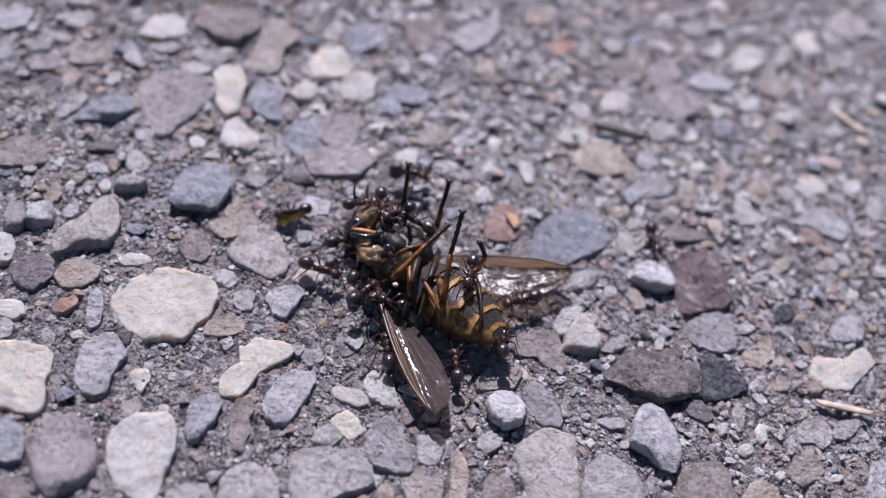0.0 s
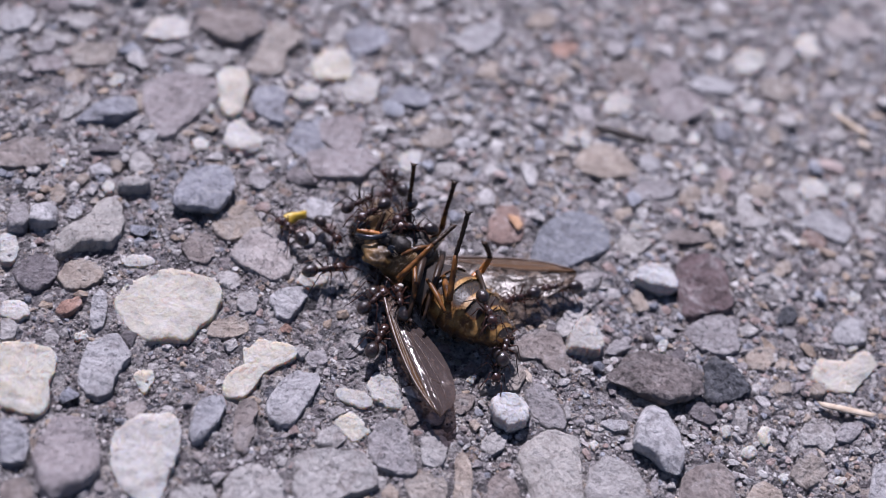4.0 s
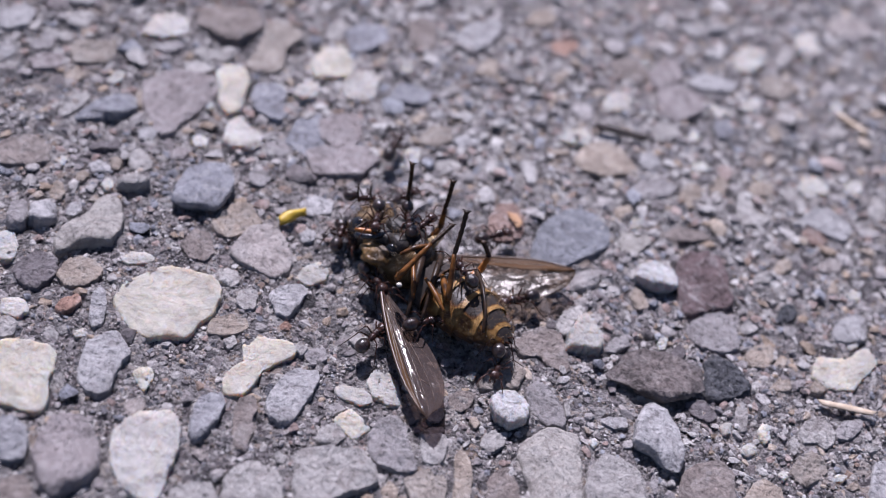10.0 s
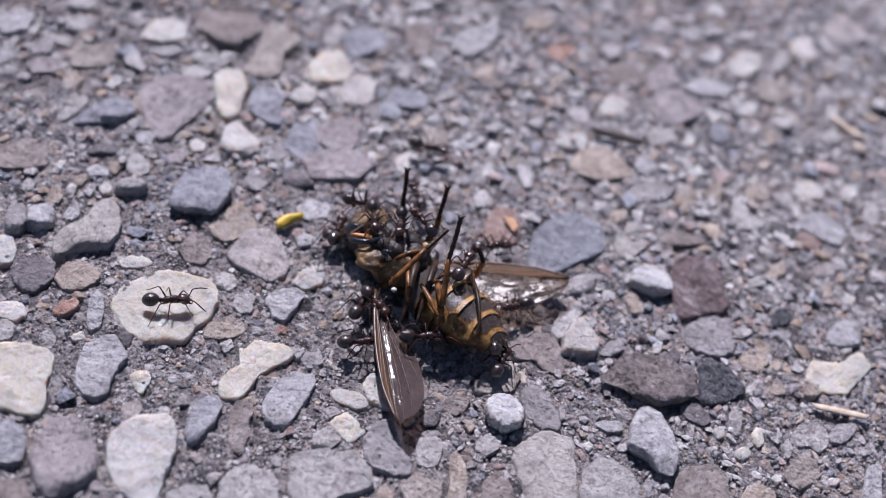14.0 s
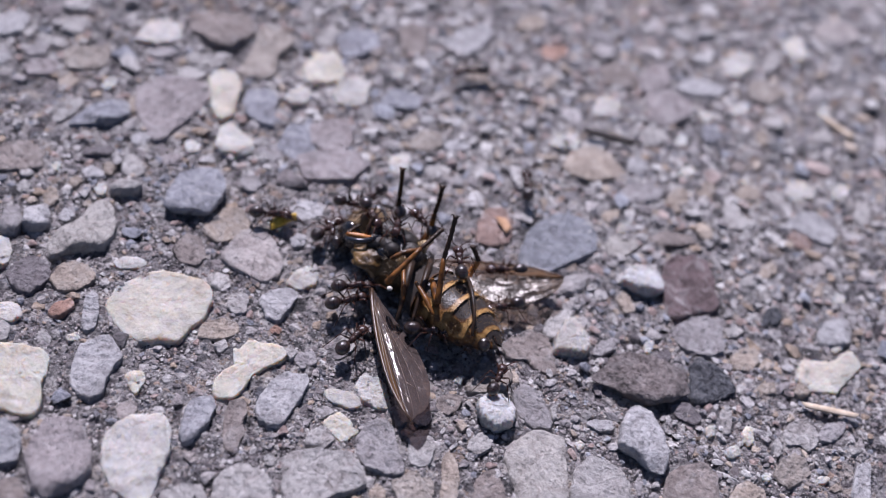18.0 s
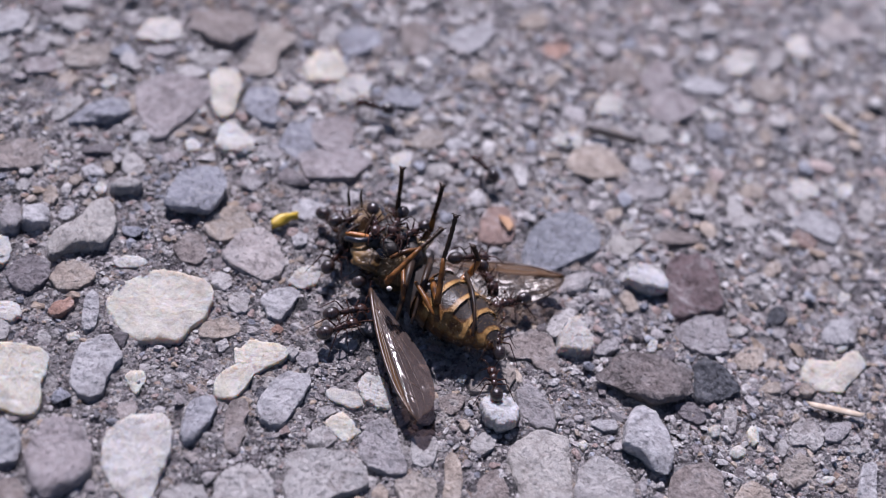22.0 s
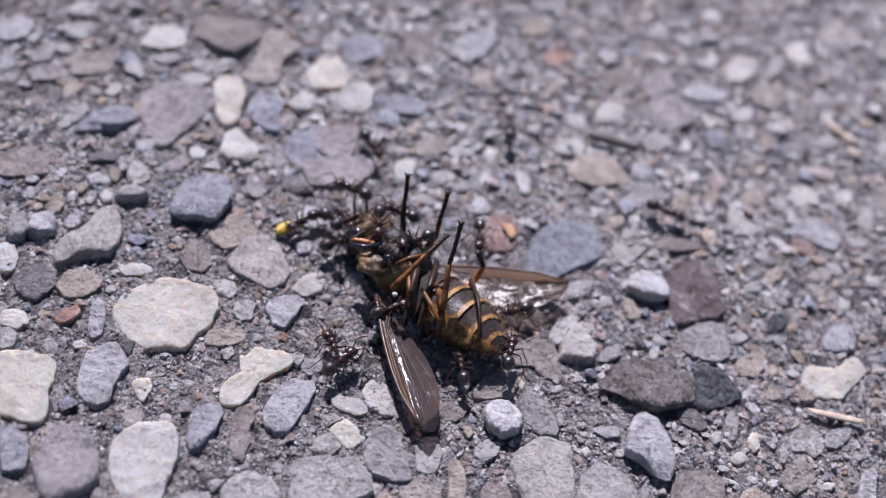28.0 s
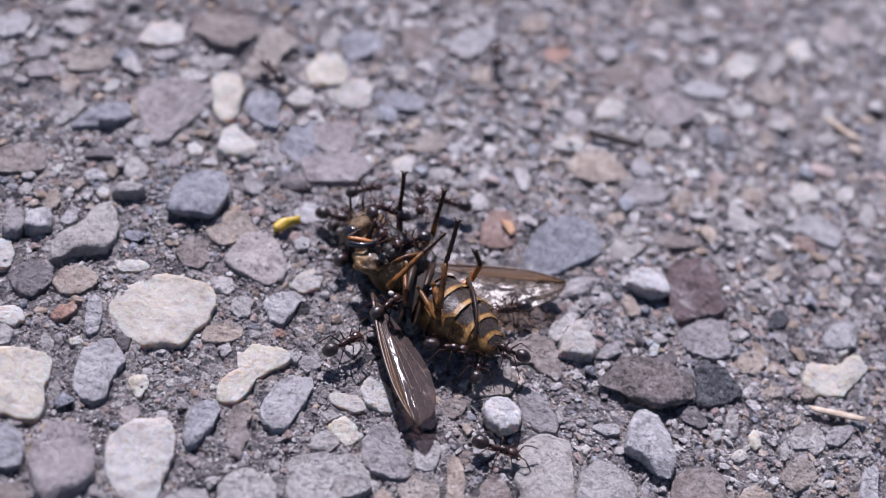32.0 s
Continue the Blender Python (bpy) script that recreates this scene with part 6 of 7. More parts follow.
def scatter(name, count, low, high, fine, seed, label, area, clear, sink=0.35, material=GRIT):
    """Angular grains strewn at random where no larger stone lies, joined into one mesh."""
    rng = np.random.default_rng(seed)
    base, tris = BALLS[0] if fine else BALLS[1]
    tris = np.array(tris)
    taken = np.array(TAKEN)
    verts, faces, done, placed = [], [], 0, []
    px, py = rng.uniform(area[0], area[1], count), rng.uniform(area[2], area[3], count)
    for x, y, level in zip(px, py, ground_top(px, py)):
        if abs(x) > 30 + 0.32 * (y + 20):
            continue
        size = low * (high / low) ** (rng.random() ** 1.7)
        gap = np.hypot(taken[:, 0] - x, taken[:, 1] - y) - taken[:, 2] * 0.96 - size * clear
        if gap.min() < 0:
            continue
        p = base.copy()
        for _ in range(9):
            d = rng.normal(size=3)
            d /= np.linalg.norm(d)
            over = np.maximum(0, p @ d - rng.uniform(0.35, 0.75))
            p -= over[:, None] * d
        turn = rng.uniform(0, 6.28)
        p = p * np.array([rng.uniform(0.8, 1.35), rng.uniform(0.7, 1.0), rng.uniform(0.3, 0.6)]) * size
        c, s = math.cos(turn), math.sin(turn)
        p = p @ np.array([[c, s, 0], [-s, c, 0], [0, 0, 1]])
        p += (x, y, level + size * sink * rng.uniform(-0.6, 0.7))
        faces.append(tris + done)
        verts.append(p)
        done += len(p)
        if clear:
            placed.append((x, y, size))
            if len(placed) % 12 == 0:
                taken = np.concatenate([taken, placed[-12:]])
    TAKEN.extend(placed)
    ob = new(name, mesh_from(name, np.concatenate(verts), np.concatenate(faces).tolist(), material, False))
    ob.parent = ground
    return tagged(ob, label, kind="stuff")


def loose_chippings(count, seed):
    """Single small chippings near the fly, a dozen shapes used again and again."""
    rng = np.random.default_rng(seed)
    base, tris = BALLS[0]
    kinds = ["grey", "pale", "mauve", "tan", "blue", "white", "dark", "grey", "mauve", "pale", "tan", "blue"]
    shapes = []
    for kind in kinds:
        p = base.copy()
        for _ in range(10):
            d = rng.normal(size=3)
            d /= np.linalg.norm(d)
            p -= np.maximum(0, p @ d - rng.uniform(0.35, 0.75))[:, None] * d
        p = p * np.array([1.2, 0.9, 0.45])
        shapes.append(mesh_from("stone", p, tris, ROCK[kind], False))
    made = 0
    for _ in range(6000):
        x, y = rng.uniform(-26, 26), rng.uniform(-26, 14)
        size = rng.uniform(0.36, 0.75)
        if any(math.hypot(x - a, y - b) < r * 0.97 + size * 0.85 for a, b, r in TAKEN):
            continue
        ob = new("stone", shapes[int(rng.integers(len(shapes)))])
        ob.parent = ground
        ob.matrix_basis = pose(x * MM, y * MM, (float(ground_height(x, y)) - 0.04 * size) * MM, rng.uniform(-12, 12), rng.uniform(-12, 12), rng.uniform(0, 360)) @ Matrix.Diagonal((size, size, size * rng.uniform(0.7, 1.1), 1))
        TAKEN.append((x, y, size))
        made += 1
        if made == count:
            break


loose_chippings(72, 8)
scatter("pale_chippings", 7000, 0.45, 1.7, True, 7, "small pale chippings of limestone and quartz", (-16, 46, 8, 62), 0.66, 0.35, PALE_GRIT)
scatter("chippings", 11000, 0.4, 1.7, True, 3, "small broken chippings of grey, white and tan stone", (-46, 46, -1, 64), 0.6, 0.3)
scatter("chippings", 10000, 0.2, 0.85, True, 13, "small broken chippings of grey, white and tan stone", (-40, 42, -32, 1), 0.62, 0.4)
scatter("pale_granules", 13000, 0.25, 0.6, False, 9, "pale granules pressed into the asphalt", (-16, 46, 4, 62), 0.0, 0.4, PALE_GRIT)
scatter("pale_granules", 3500, 0.14, 0.5, True, 19, "pale granules pressed into the asphalt", (7, 40, -30, 5), 0.0, 0.4, PALE_GRIT)
scatter("granules", 24000, 0.22, 0.65, False, 6, "pale and dark granules pressed into the asphalt", (-46, 46, -6, 60), 0.0, 0.3, GRIT)
scatter("granules", 3500, 0.16, 0.42, False, 10, "pale and dark granules pressed into the asphalt", (-34, 40, -31, -6), 0.0, 0.3, SAND)
scatter("grit", 24000, 0.1, 0.3, False, 4, "coarse sand and grit lying between the stones", (-36, 36, -30, 30), 0.0, 0.4, SAND)
scatter("sand", 45000, 0.06, 0.16, False, 5, "fine pale and dark sand lying between the stones", (-26, 32, -28, 2), 0.0, 0.5, SAND)


# ---- what moves ----
def swung(home, turn):
    """A wing's resting pose, swung flat about its root."""
    m = pose(0, 0, 0, 0, 0, turn) @ home
    m.translation = home.translation
    return m


def crawl(ant, rows, walking):
    """Moves an ant over the plan: seconds, x, y, height, heading; its legs step and its feelers feel about."""
    walk(ant, [(t, pose(x * MM, y * MM, z * MM, 0, 0, yaw)) for t, x, y, z, yaw in rows])
    rng = random.Random(len(rows) * 7 + int(rows[0][1] * 10))
    step = 0.25 if walking else 1.0
    times = [k * step for k in range(int(32 / step) + 1)]
    side = 0
    for limb in ant.children:
        kind = limb.name.split(".")[0]
        if kind == "leg":
            side += 1
            swing, home = (16 if walking else 9), limb.location.copy()
            sign = 1 if side % 2 else -1
            keys = []
            for k, t in enumerate(times):
                turn = swing * sign * (1 if k % 2 else -1) * rng.uniform(0.6, 1.0)
                keys.append((t, Matrix.Translation(home) @ pose(0, 0, 0, 4 * rng.uniform(-1, 1), 0, turn)))
            walk(limb, keys)
        elif kind == "feeler":
            home = limb.location.copy()
            walk(limb, [(t, Matrix.Translation(home) @ pose(0, 0, 0, 0, rng.uniform(-25, 25), rng.uniform(-30, 30))) for t in [0.8 * k for k in range(41)]])


def motions():
    walk(fly, [
        (0, pose(-0.000053, -0.003904, -0.00105)), (0.5, pose(-0.000091, -0.003914, -0.00105)), (1, pose(-0.000106, -0.003909, -0.00105)),
        (1.5, pose(-0.000085, -0.003894, -0.00105)), (2, pose(-0.000058, -0.003871, -0.00105)), (2.5, pose(-0.000035, -0.003825, -0.00105)),
        (3, pose(0.000003, -0.003774, -0.00105)), (3.5, pose(0.000048, -0.003759, -0.00105)), (5.5, pose(-0.000074, -0.004044, -0.00105)),
        (6, pose(-0.000053, -0.003976, -0.00105)), (6.5, pose(-0.000058, -0.003928, -0.00105)), (7, pose(-0.000068, -0.003916, -0.00105)),
        (7.5, pose(-0.000068, -0.003911, -0.00105)), (8, pose(-0.000058, -0.003946, -0.00105)), (8.5, pose(-0.000048, -0.004008, -0.00105)),
        (9, pose(-0.000035, -0.004004, -0.00105)), (9.5, pose(-0.000017, -0.003966, -0.00105)), (10, pose(-0.000013, -0.003960, -0.00105)),
        (10.5, pose(-0.000040, -0.003998, -0.00105)), (11, pose(-0.000070, -0.004035, -0.00105)), (11.5, pose(-0.000076, -0.004049, -0.00105)),
        (12, pose(-0.000074, -0.004069, -0.00105)), (12.5, pose(-0.000064, -0.004066, -0.00105)), (13, pose(-0.000047, -0.004077, -0.00105)),
        (13.5, pose(-0.000047, -0.004097, -0.00105)), (14, pose(-0.000068, -0.004072, -0.00105)), (14.5, pose(-0.000085, -0.004052, -0.00105)),
        (16.5, pose(0.000034, -0.003886, -0.00105)), (17, pose(0.000055, -0.003899, -0.00105)), (17.5, pose(0.000076, -0.003892, -0.00105)),
        (18, pose(0.000081, -0.003886, -0.00105)), (18.5, pose(0.000066, -0.003920, -0.00105)), (19, pose(0.000029, -0.003971, -0.00105)),
        (19.5, pose(-0.000024, -0.004026, -0.00105)), (20, pose(-0.000067, -0.004067, -0.00105)), (20.5, pose(-0.000086, -0.004077, -0.00105)),
        (21, pose(-0.000074, -0.004067, -0.00105)), (21.5, pose(-0.000059, -0.004030, -0.00105)), (22, pose(-0.000071, -0.004026, -0.00105)),
        (22.5, pose(-0.000065, -0.004015, -0.00105)), (23, pose(-0.000039, -0.003924, -0.00105)), (23.5, pose(-0.000028, -0.003862, -0.00105)),
        (24, pose(-0.000026, -0.003870, -0.00105)), (24.5, pose(-0.000028, -0.003898, -0.00105)), (25, pose(-0.000030, -0.003889, -0.00105)),
        (25.5, pose(-0.000025, -0.003815, -0.00105)), (27.5, pose(-0.000011, -0.003880, -0.00105)), (28, pose(0.000012, -0.003833, -0.00105)),
        (28.5, pose(0.000014, -0.003800, -0.00105)), (29, pose(-0.000004, -0.003817, -0.00105)), (29.5, pose(-0.000043, -0.003888, -0.00105)),
        (30, pose(-0.000076, -0.003942, -0.00105)), (30.5, pose(-0.000103, -0.003980, -0.00105)), (31, pose(-0.000108, -0.004026, -0.00105)),
        (31.5, pose(-0.000092, -0.004053, -0.00105)), (32, pose(-0.000091, -0.004083, -0.00105)),
    ])
    walk(near_wing, [(t, swung(NEAR_WING, turn)) for t, turn in (
        (0, 4.2), (2, 5.2), (3.5, 4.5), (6, 3.9), (8, 2.5), (10, 0.0), (12, 0.6), (13, -5.7), (14, -6.8), (17, -2.3), (19, -1.4), (21, -0.1), (23, 0.5), (25, 0.3), (28, 0.1), (30, 0.7), (32, 0.0))])
    walk(far_wing, [(t, swung(FAR_WING, turn)) for t, turn in ((0, 1.0), (3, 0.0), (10, 0.0), (16, -2.0), (23, -1.5), (32, -2.0))])
    crawl(right_puller, [
        (0.00, 6.33, -3.95, 0.50, -146), (2.00, 5.82, -3.70, 0.50, -142), (3.50, 5.95, -3.59, 0.50, -144),
        (6.00, 5.91, -3.86, 0.50, -138), (8.00, 5.97, -3.88, 0.50, -147), (10.00, 5.87, -4.09, 0.50, -147),
        (12.00, 6.07, -4.45, 0.50, -158), (14.00, 5.86, -4.39, 0.50, -147), (17.00, 5.82, -4.50, 0.50, -151),
        (19.00, 5.78, -4.19, 0.50, -144), (21.00, 5.91, -3.89, 0.50, -145), (23.00, 6.00, -4.31, 0.50, -143),
        (25.00, 5.92, -4.56, 0.50, -155), (28.00, 5.98, -4.21, 0.50, -148), (30.00, 5.81, -4.24, 0.50, -147),
        (32.00, 5.87, -4.34, 0.50, -150),
    ], False)
    crawl(tail_puller, [
        (0.00, 5.40, -8.68, 1.20, 96), (2.00, 5.26, -8.82, 1.20, 76), (3.50, 5.28, -9.25, 1.20, 88),
        (6.00, 5.53, -9.30, 1.20, 88), (8.00, 5.42, -9.07, 1.20, 95), (10.00, 5.02, -8.88, 1.20, 89),
        (12.00, 4.92, -8.43, 1.20, 95), (14.00, 4.83, -8.37, 1.20, 101), (17.00, 4.81, -8.18, 1.20, 93),
        (19.00, 4.47, -8.06, 1.20, 107), (21.00, 4.89, -8.41, 1.20, 117), (23.00, 5.82, -8.77, 1.20, 87),
        (25.00, 5.77, -8.97, 1.20, 133), (28.00, 6.05, -8.72, 1.20, 90), (30.00, 5.98, -8.41, 1.20, 107),
        (32.00, 6.22, -8.72, 1.20, 168),
    ], False)
    crawl(belly_ant, [
        (0.00, 2.30, -5.18, 3.35, -91), (2.00, 2.64, -6.70, 3.35, -78), (3.50, 3.62, -7.87, 3.35, -62),
        (6.00, 2.34, -8.01, 3.35, -109), (7.00, 2.63, -7.04, 3.35, -164), (8.00, 2.91, -6.07, 3.35, -219),
        (10.00, 1.76, -5.76, 3.35, -227), (12.00, 1.64, -5.42, 3.35, -224), (14.00, 1.78, -4.81, 3.35, -284),
        (17.00, 1.64, -4.30, 3.35, -235), (19.00, 2.39, -4.42, 3.35, -279), (19.67, 2.30, -4.35, 3.35, -282),
        (20.33, 2.20, -4.28, 3.35, -280), (21.00, 2.11, -4.21, 3.35, -288), (22.00, 2.2, -3.2, 2.7, -335), (23.00, 2.26, -2.30, 1.95, -378),
        (25.00, 2.61, -2.25, 2.00, -385), (28.00, 2.45, 2.39, 0.40, -441), (30.00, 1.51, 4.03, 0.40, -415),
        (31.00, 0.94, 4.23, 0.40, -479), (32.00, 0.37, 4.43, 0.40, -543),
    ], False)
    crawl(wing_ant, [
        (0.00, -2.16, -7.63, 1.05, 173), (2.00, -1.64, -7.25, 1.05, 129), (3.50, -1.96, -7.44, 1.05, 124),
        (4.75, -1.33, -7.54, 1.05, 79), (6.00, -0.70, -7.64, 1.05, 35), (8.00, -0.46, -8.11, 1.05, 10),
        (10.00, -0.13, -8.77, 1.05, 32), (12.00, 0.28, -9.51, 1.05, 22), (14.00, 0.13, -9.55, 1.05, 18),
        (17.00, 0.43, -8.65, 1.05, 8), (19.00, 1.23, -8.87, 1.05, 16), (21.00, 1.71, -7.40, 1.05, 66),
        (23.00, 1.96, -5.46, 1.05, 84), (25.00, 1.77, -4.82, 1.05, 84), (26.50, 1.67, -6.36, 1.05, 38),
        (28.00, 1.57, -7.89, 1.05, -8), (30.00, 1.52, -8.84, 1.05, -13), (32.00, 1.92, -9.58, 1.05, 8),
    ], False)
    crawl(head_ant, [
        (0.00, -4.52, -0.99, 3.35, -73), (2.00, -4.01, -1.44, 3.35, -101), (3.50, -5.11, -1.95, 3.35, -135),
        (4.75, -4.82, -1.28, 3.35, -93), (6.00, -4.54, -0.62, 3.35, -52), (8.00, -4.80, -2.06, 3.35, -66),
        (10.00, -4.76, -2.42, 3.35, -85), (12.00, -4.67, -2.38, 3.35, -75), (14.00, -4.86, -2.03, 3.35, -71),
        (17.00, -4.78, -1.52, 3.35, -49), (19.00, -4.63, -1.83, 3.35, -64), (21.00, -4.51, -2.29, 3.35, -68),
        (23.00, -4.41, -2.13, 3.35, -76), (25.00, -4.47, -1.65, 3.35, -72), (28.00, -4.48, -1.69, 3.35, -80),
        (30.00, -4.68, -1.90, 3.35, -66), (32.00, -4.44, -2.23, 3.35, -59),
    ], False)
    crawl(brow_ant, [
        (0.00, -3.15, -1.64, 3.55, -135), (2.00, -3.14, -1.52, 3.55, -116), (3.50, -3.10, -1.34, 3.55, -106),
        (6.00, -3.00, -1.42, 3.55, -138), (8.00, -3.08, -1.91, 3.55, -74), (10.00, -2.78, -1.91, 3.55, -74),
        (12.00, -2.97, -2.01, 3.55, -83), (14.00, -2.99, -2.12, 3.55, -84), (17.00, -2.82, -1.93, 3.55, -91),
        (19.00, -2.63, -1.93, 3.55, -84), (21.00, -2.96, -2.03, 3.55, -107), (23.00, -2.66, -2.06, 3.55, -93),
        (25.00, -2.94, -1.84, 3.55, -122), (28.00, -3.03, -0.67, 3.55, -191), (29.00, -2.99, -1.21, 3.55, -144),
        (30.00, -2.95, -1.75, 3.55, -97), (31.00, -3.20, -1.44, 3.55, -143), (32.00, -3.45, -1.12, 3.55, -189),
    ], False)
    crawl(crown_ant, [
        (0.00, -6.04, -0.40, 2.15, 28), (2.00, -5.69, -1.05, 2.15, 33), (3.50, -6.26, -0.65, 2.15, 52),
        (6.00, -7.15, -0.10, 2.15, 41), (8.00, -6.41, -0.50, 2.15, -9), (10.00, -6.26, 0.04, 2.15, 7),
        (12.00, -6.07, 0.13, 2.15, 4), (14.00, -6.14, 0.07, 2.15, -1), (17.00, -6.24, -0.05, 2.15, -15),
        (19.00, -6.31, 0.04, 2.15, 16), (21.00, -6.20, -1.03, 2.15, 5), (23.00, -6.41, -2.33, 2.15, 56),
        (25.00, -6.39, -1.00, 2.15, 6), (28.00, -6.74, -1.34, 2.15, 48), (30.00, -6.23, 0.49, 2.15, 51),
        (32.00, -6.11, 1.67, 2.15, 37),
    ], False)
    crawl(leg_ant, [
        (0.00, -1.74, -2.14, 3.35, 158), (0.67, -1.59, -2.12, 3.35, 215), (1.33, -1.44, -2.10, 3.35, 272),
        (2.00, -1.29, -2.08, 3.35, 330), (2.75, -1.53, -2.28, 3.35, 273), (3.50, -1.76, -2.48, 3.35, 217),
        (6.00, -2.42, -2.67, 3.35, 149), (8.00, -2.42, -2.97, 3.35, 186), (9.00, -2.11, -2.77, 3.35, 124),
        (10.00, -1.79, -2.56, 3.35, 61), (11.00, -1.36, -1.84, 3.35, -1), (12.00, -0.93, -1.12, 3.35, -62),
        (12.67, -1.08, -1.29, 3.35, -116), (13.33, -1.23, -1.47, 3.35, -170), (14.00, -1.39, -1.65, 3.35, -225),
        (17.00, -0.82, -2.23, 3.35, -152), (18.00, -0.85, -1.53, 3.35, -222), (19.00, -0.88, -0.84, 3.35, -292),
        (19.67, -1.11, -1.42, 3.35, -240), (20.33, -1.33, -1.99, 3.35, -187), (21.00, -1.56, -2.57, 3.35, -135),
        (23.00, -1.35, -2.49, 3.35, -128), (25.00, -1.25, -2.71, 3.35, -128), (28.00, -1.56, -2.61, 3.35, -140),
        (30.00, -1.66, -2.90, 3.35, -137), (32.00, -1.67, -3.10, 3.35, -143),
    ], False)
    crawl(side_scout, [
        (0.00, -7.59, -5.48, 0.30, -9), (2.00, -7.58, -5.84, 0.30, -11), (3.50, -7.57, -5.45, 0.30, 24),
        (6.00, -6.96, -5.87, 0.30, 37), (8.00, -7.07, -2.41, 0.30, 95), (10.00, -7.04, -2.34, 0.30, 89),
        (12.00, -6.78, -2.47, 0.30, 100), (14.00, -7.15, -1.39, 0.30, 87), (17.00, -7.66, -1.27, 0.30, 49),
        (19.00, -7.08, -1.32, 0.30, 72), (21.00, -6.26, -2.84, 0.30, 78), (23.00, -7.14, -4.89, 0.30, 71),
        (25.00, -9.08, -5.07, 0.30, 75), (28.00, -7.04, -1.76, 0.30, 43), (30.00, -6.45, -2.67, 0.30, 61),
        (32.00, -5.91, -2.91, 0.30, 68),
    ], False)
    crawl(flank_ant, [
        (0.00, -5.02, -4.99, 0.50, 86), (2.00, -4.39, -5.08, 0.50, 83), (3.50, -3.66, -5.97, 0.50, 96),
        (4.75, -3.97, -5.39, 0.50, 46), (6.00, -4.28, -4.80, 0.50, -5), (8.00, -3.75, -6.25, 0.50, 52),
        (9.00, -3.84, -6.15, 0.50, 6), (10.00, -3.93, -6.05, 0.50, -41), (11.00, -3.87, -6.93, 0.50, 14),
        (12.00, -3.81, -7.82, 0.50, 69), (14.00, -4.12, -7.65, 0.50, 77), (17.00, -4.63, -7.54, 0.50, 48),
        (19.00, -4.89, -7.49, 0.50, 29), (21.00, -4.85, -8.07, 0.50, 31), (23.00, -4.67, -9.04, 0.50, 29),
        (25.00, -4.49, -9.54, 0.50, 20), (28.00, -4.55, -12.28, 0.50, 60), (30.00, -4.47, -10.98, 0.50, 45),
        (32.00, -4.53, -11.06, 0.50, 49),
    ], False)
    crawl(shadow_ant, [
        (0.00, -1.61, -11.11, 0.30, 106), (2.00, -1.81, -10.94, 0.30, 95), (3.50, -2.60, -10.40, 0.30, 80),
        (6.00, -2.81, -10.89, 0.30, 74), (8.00, -2.99, -10.49, 0.30, 60), (10.00, -3.09, -10.54, 0.30, 64),
        (12.00, -3.25, -10.81, 0.30, 70), (14.00, -3.61, -10.62, 0.30, 21), (17.00, -3.41, -10.23, 0.30, 56),
        (19.00, -4.40, -11.21, 0.30, 78), (21.00, -5.99, -11.70, 0.30, 126), (21.67, -5.27, -10.57, 0.30, 70),
        (22.33, -4.55, -9.44, 0.30, 14), (23.00, -3.83, -8.30, 0.30, -42), (25.00, -4.14, -9.33, 0.30, -61),
        (26.00, -4.41, -9.93, 0.30, -118), (27.00, -4.67, -10.53, 0.30, -175), (28.00, -4.94, -11.14, 0.30, -232),
        (28.40, -4.09, -11.36, 0.30, -276), (28.80, -3.24, -11.58, 0.30, -320), (29.50, -1.50, -13.70, 0.30, -355),
        (30.00, 0.27, -13.59, 0.30, -344), (30.50, 2.05, -12.60, 0.30, -330), (31.00, 3.69, -12.25, 0.30, -340),
        (31.50, 4.38, -13.29, 0.30, -350), (32.00, 6.23, -15.86, 0.30, -366),
    ], False)
    crawl(root_ant, [
        (0.00, -4.23, -7.35, 1.00, 59), (2.00, -4.00, -8.10, 1.00, 110), (3.50, -3.60, -8.08, 1.00, 79),
        (4.75, -4.03, -6.88, 1.00, 37), (6.00, -4.47, -5.68, 1.00, -5), (7.00, -4.07, -5.99, 1.00, -62),
        (8.00, -3.67, -6.29, 1.00, -119), (9.00, -3.89, -6.07, 1.00, -80), (10.00, -4.11, -5.85, 1.00, -41),
        (12.00, -3.63, -6.82, 1.00, -37), (14.00, -3.33, -7.38, 1.00, -42), (17.00, -4.15, -6.55, 1.00, 32),
        (19.00, -4.96, -6.40, 1.00, 14), (21.00, -4.14, -5.50, 1.00, 40), (23.00, -3.62, -5.59, 1.00, 56),
        (25.00, -2.93, -6.92, 1.00, 19), (28.00, -2.35, -7.29, 1.00, 41), (30.00, -1.98, -8.12, 1.00, 40),
        (32.00, -2.45, -7.43, 1.00, 60),
    ], False)
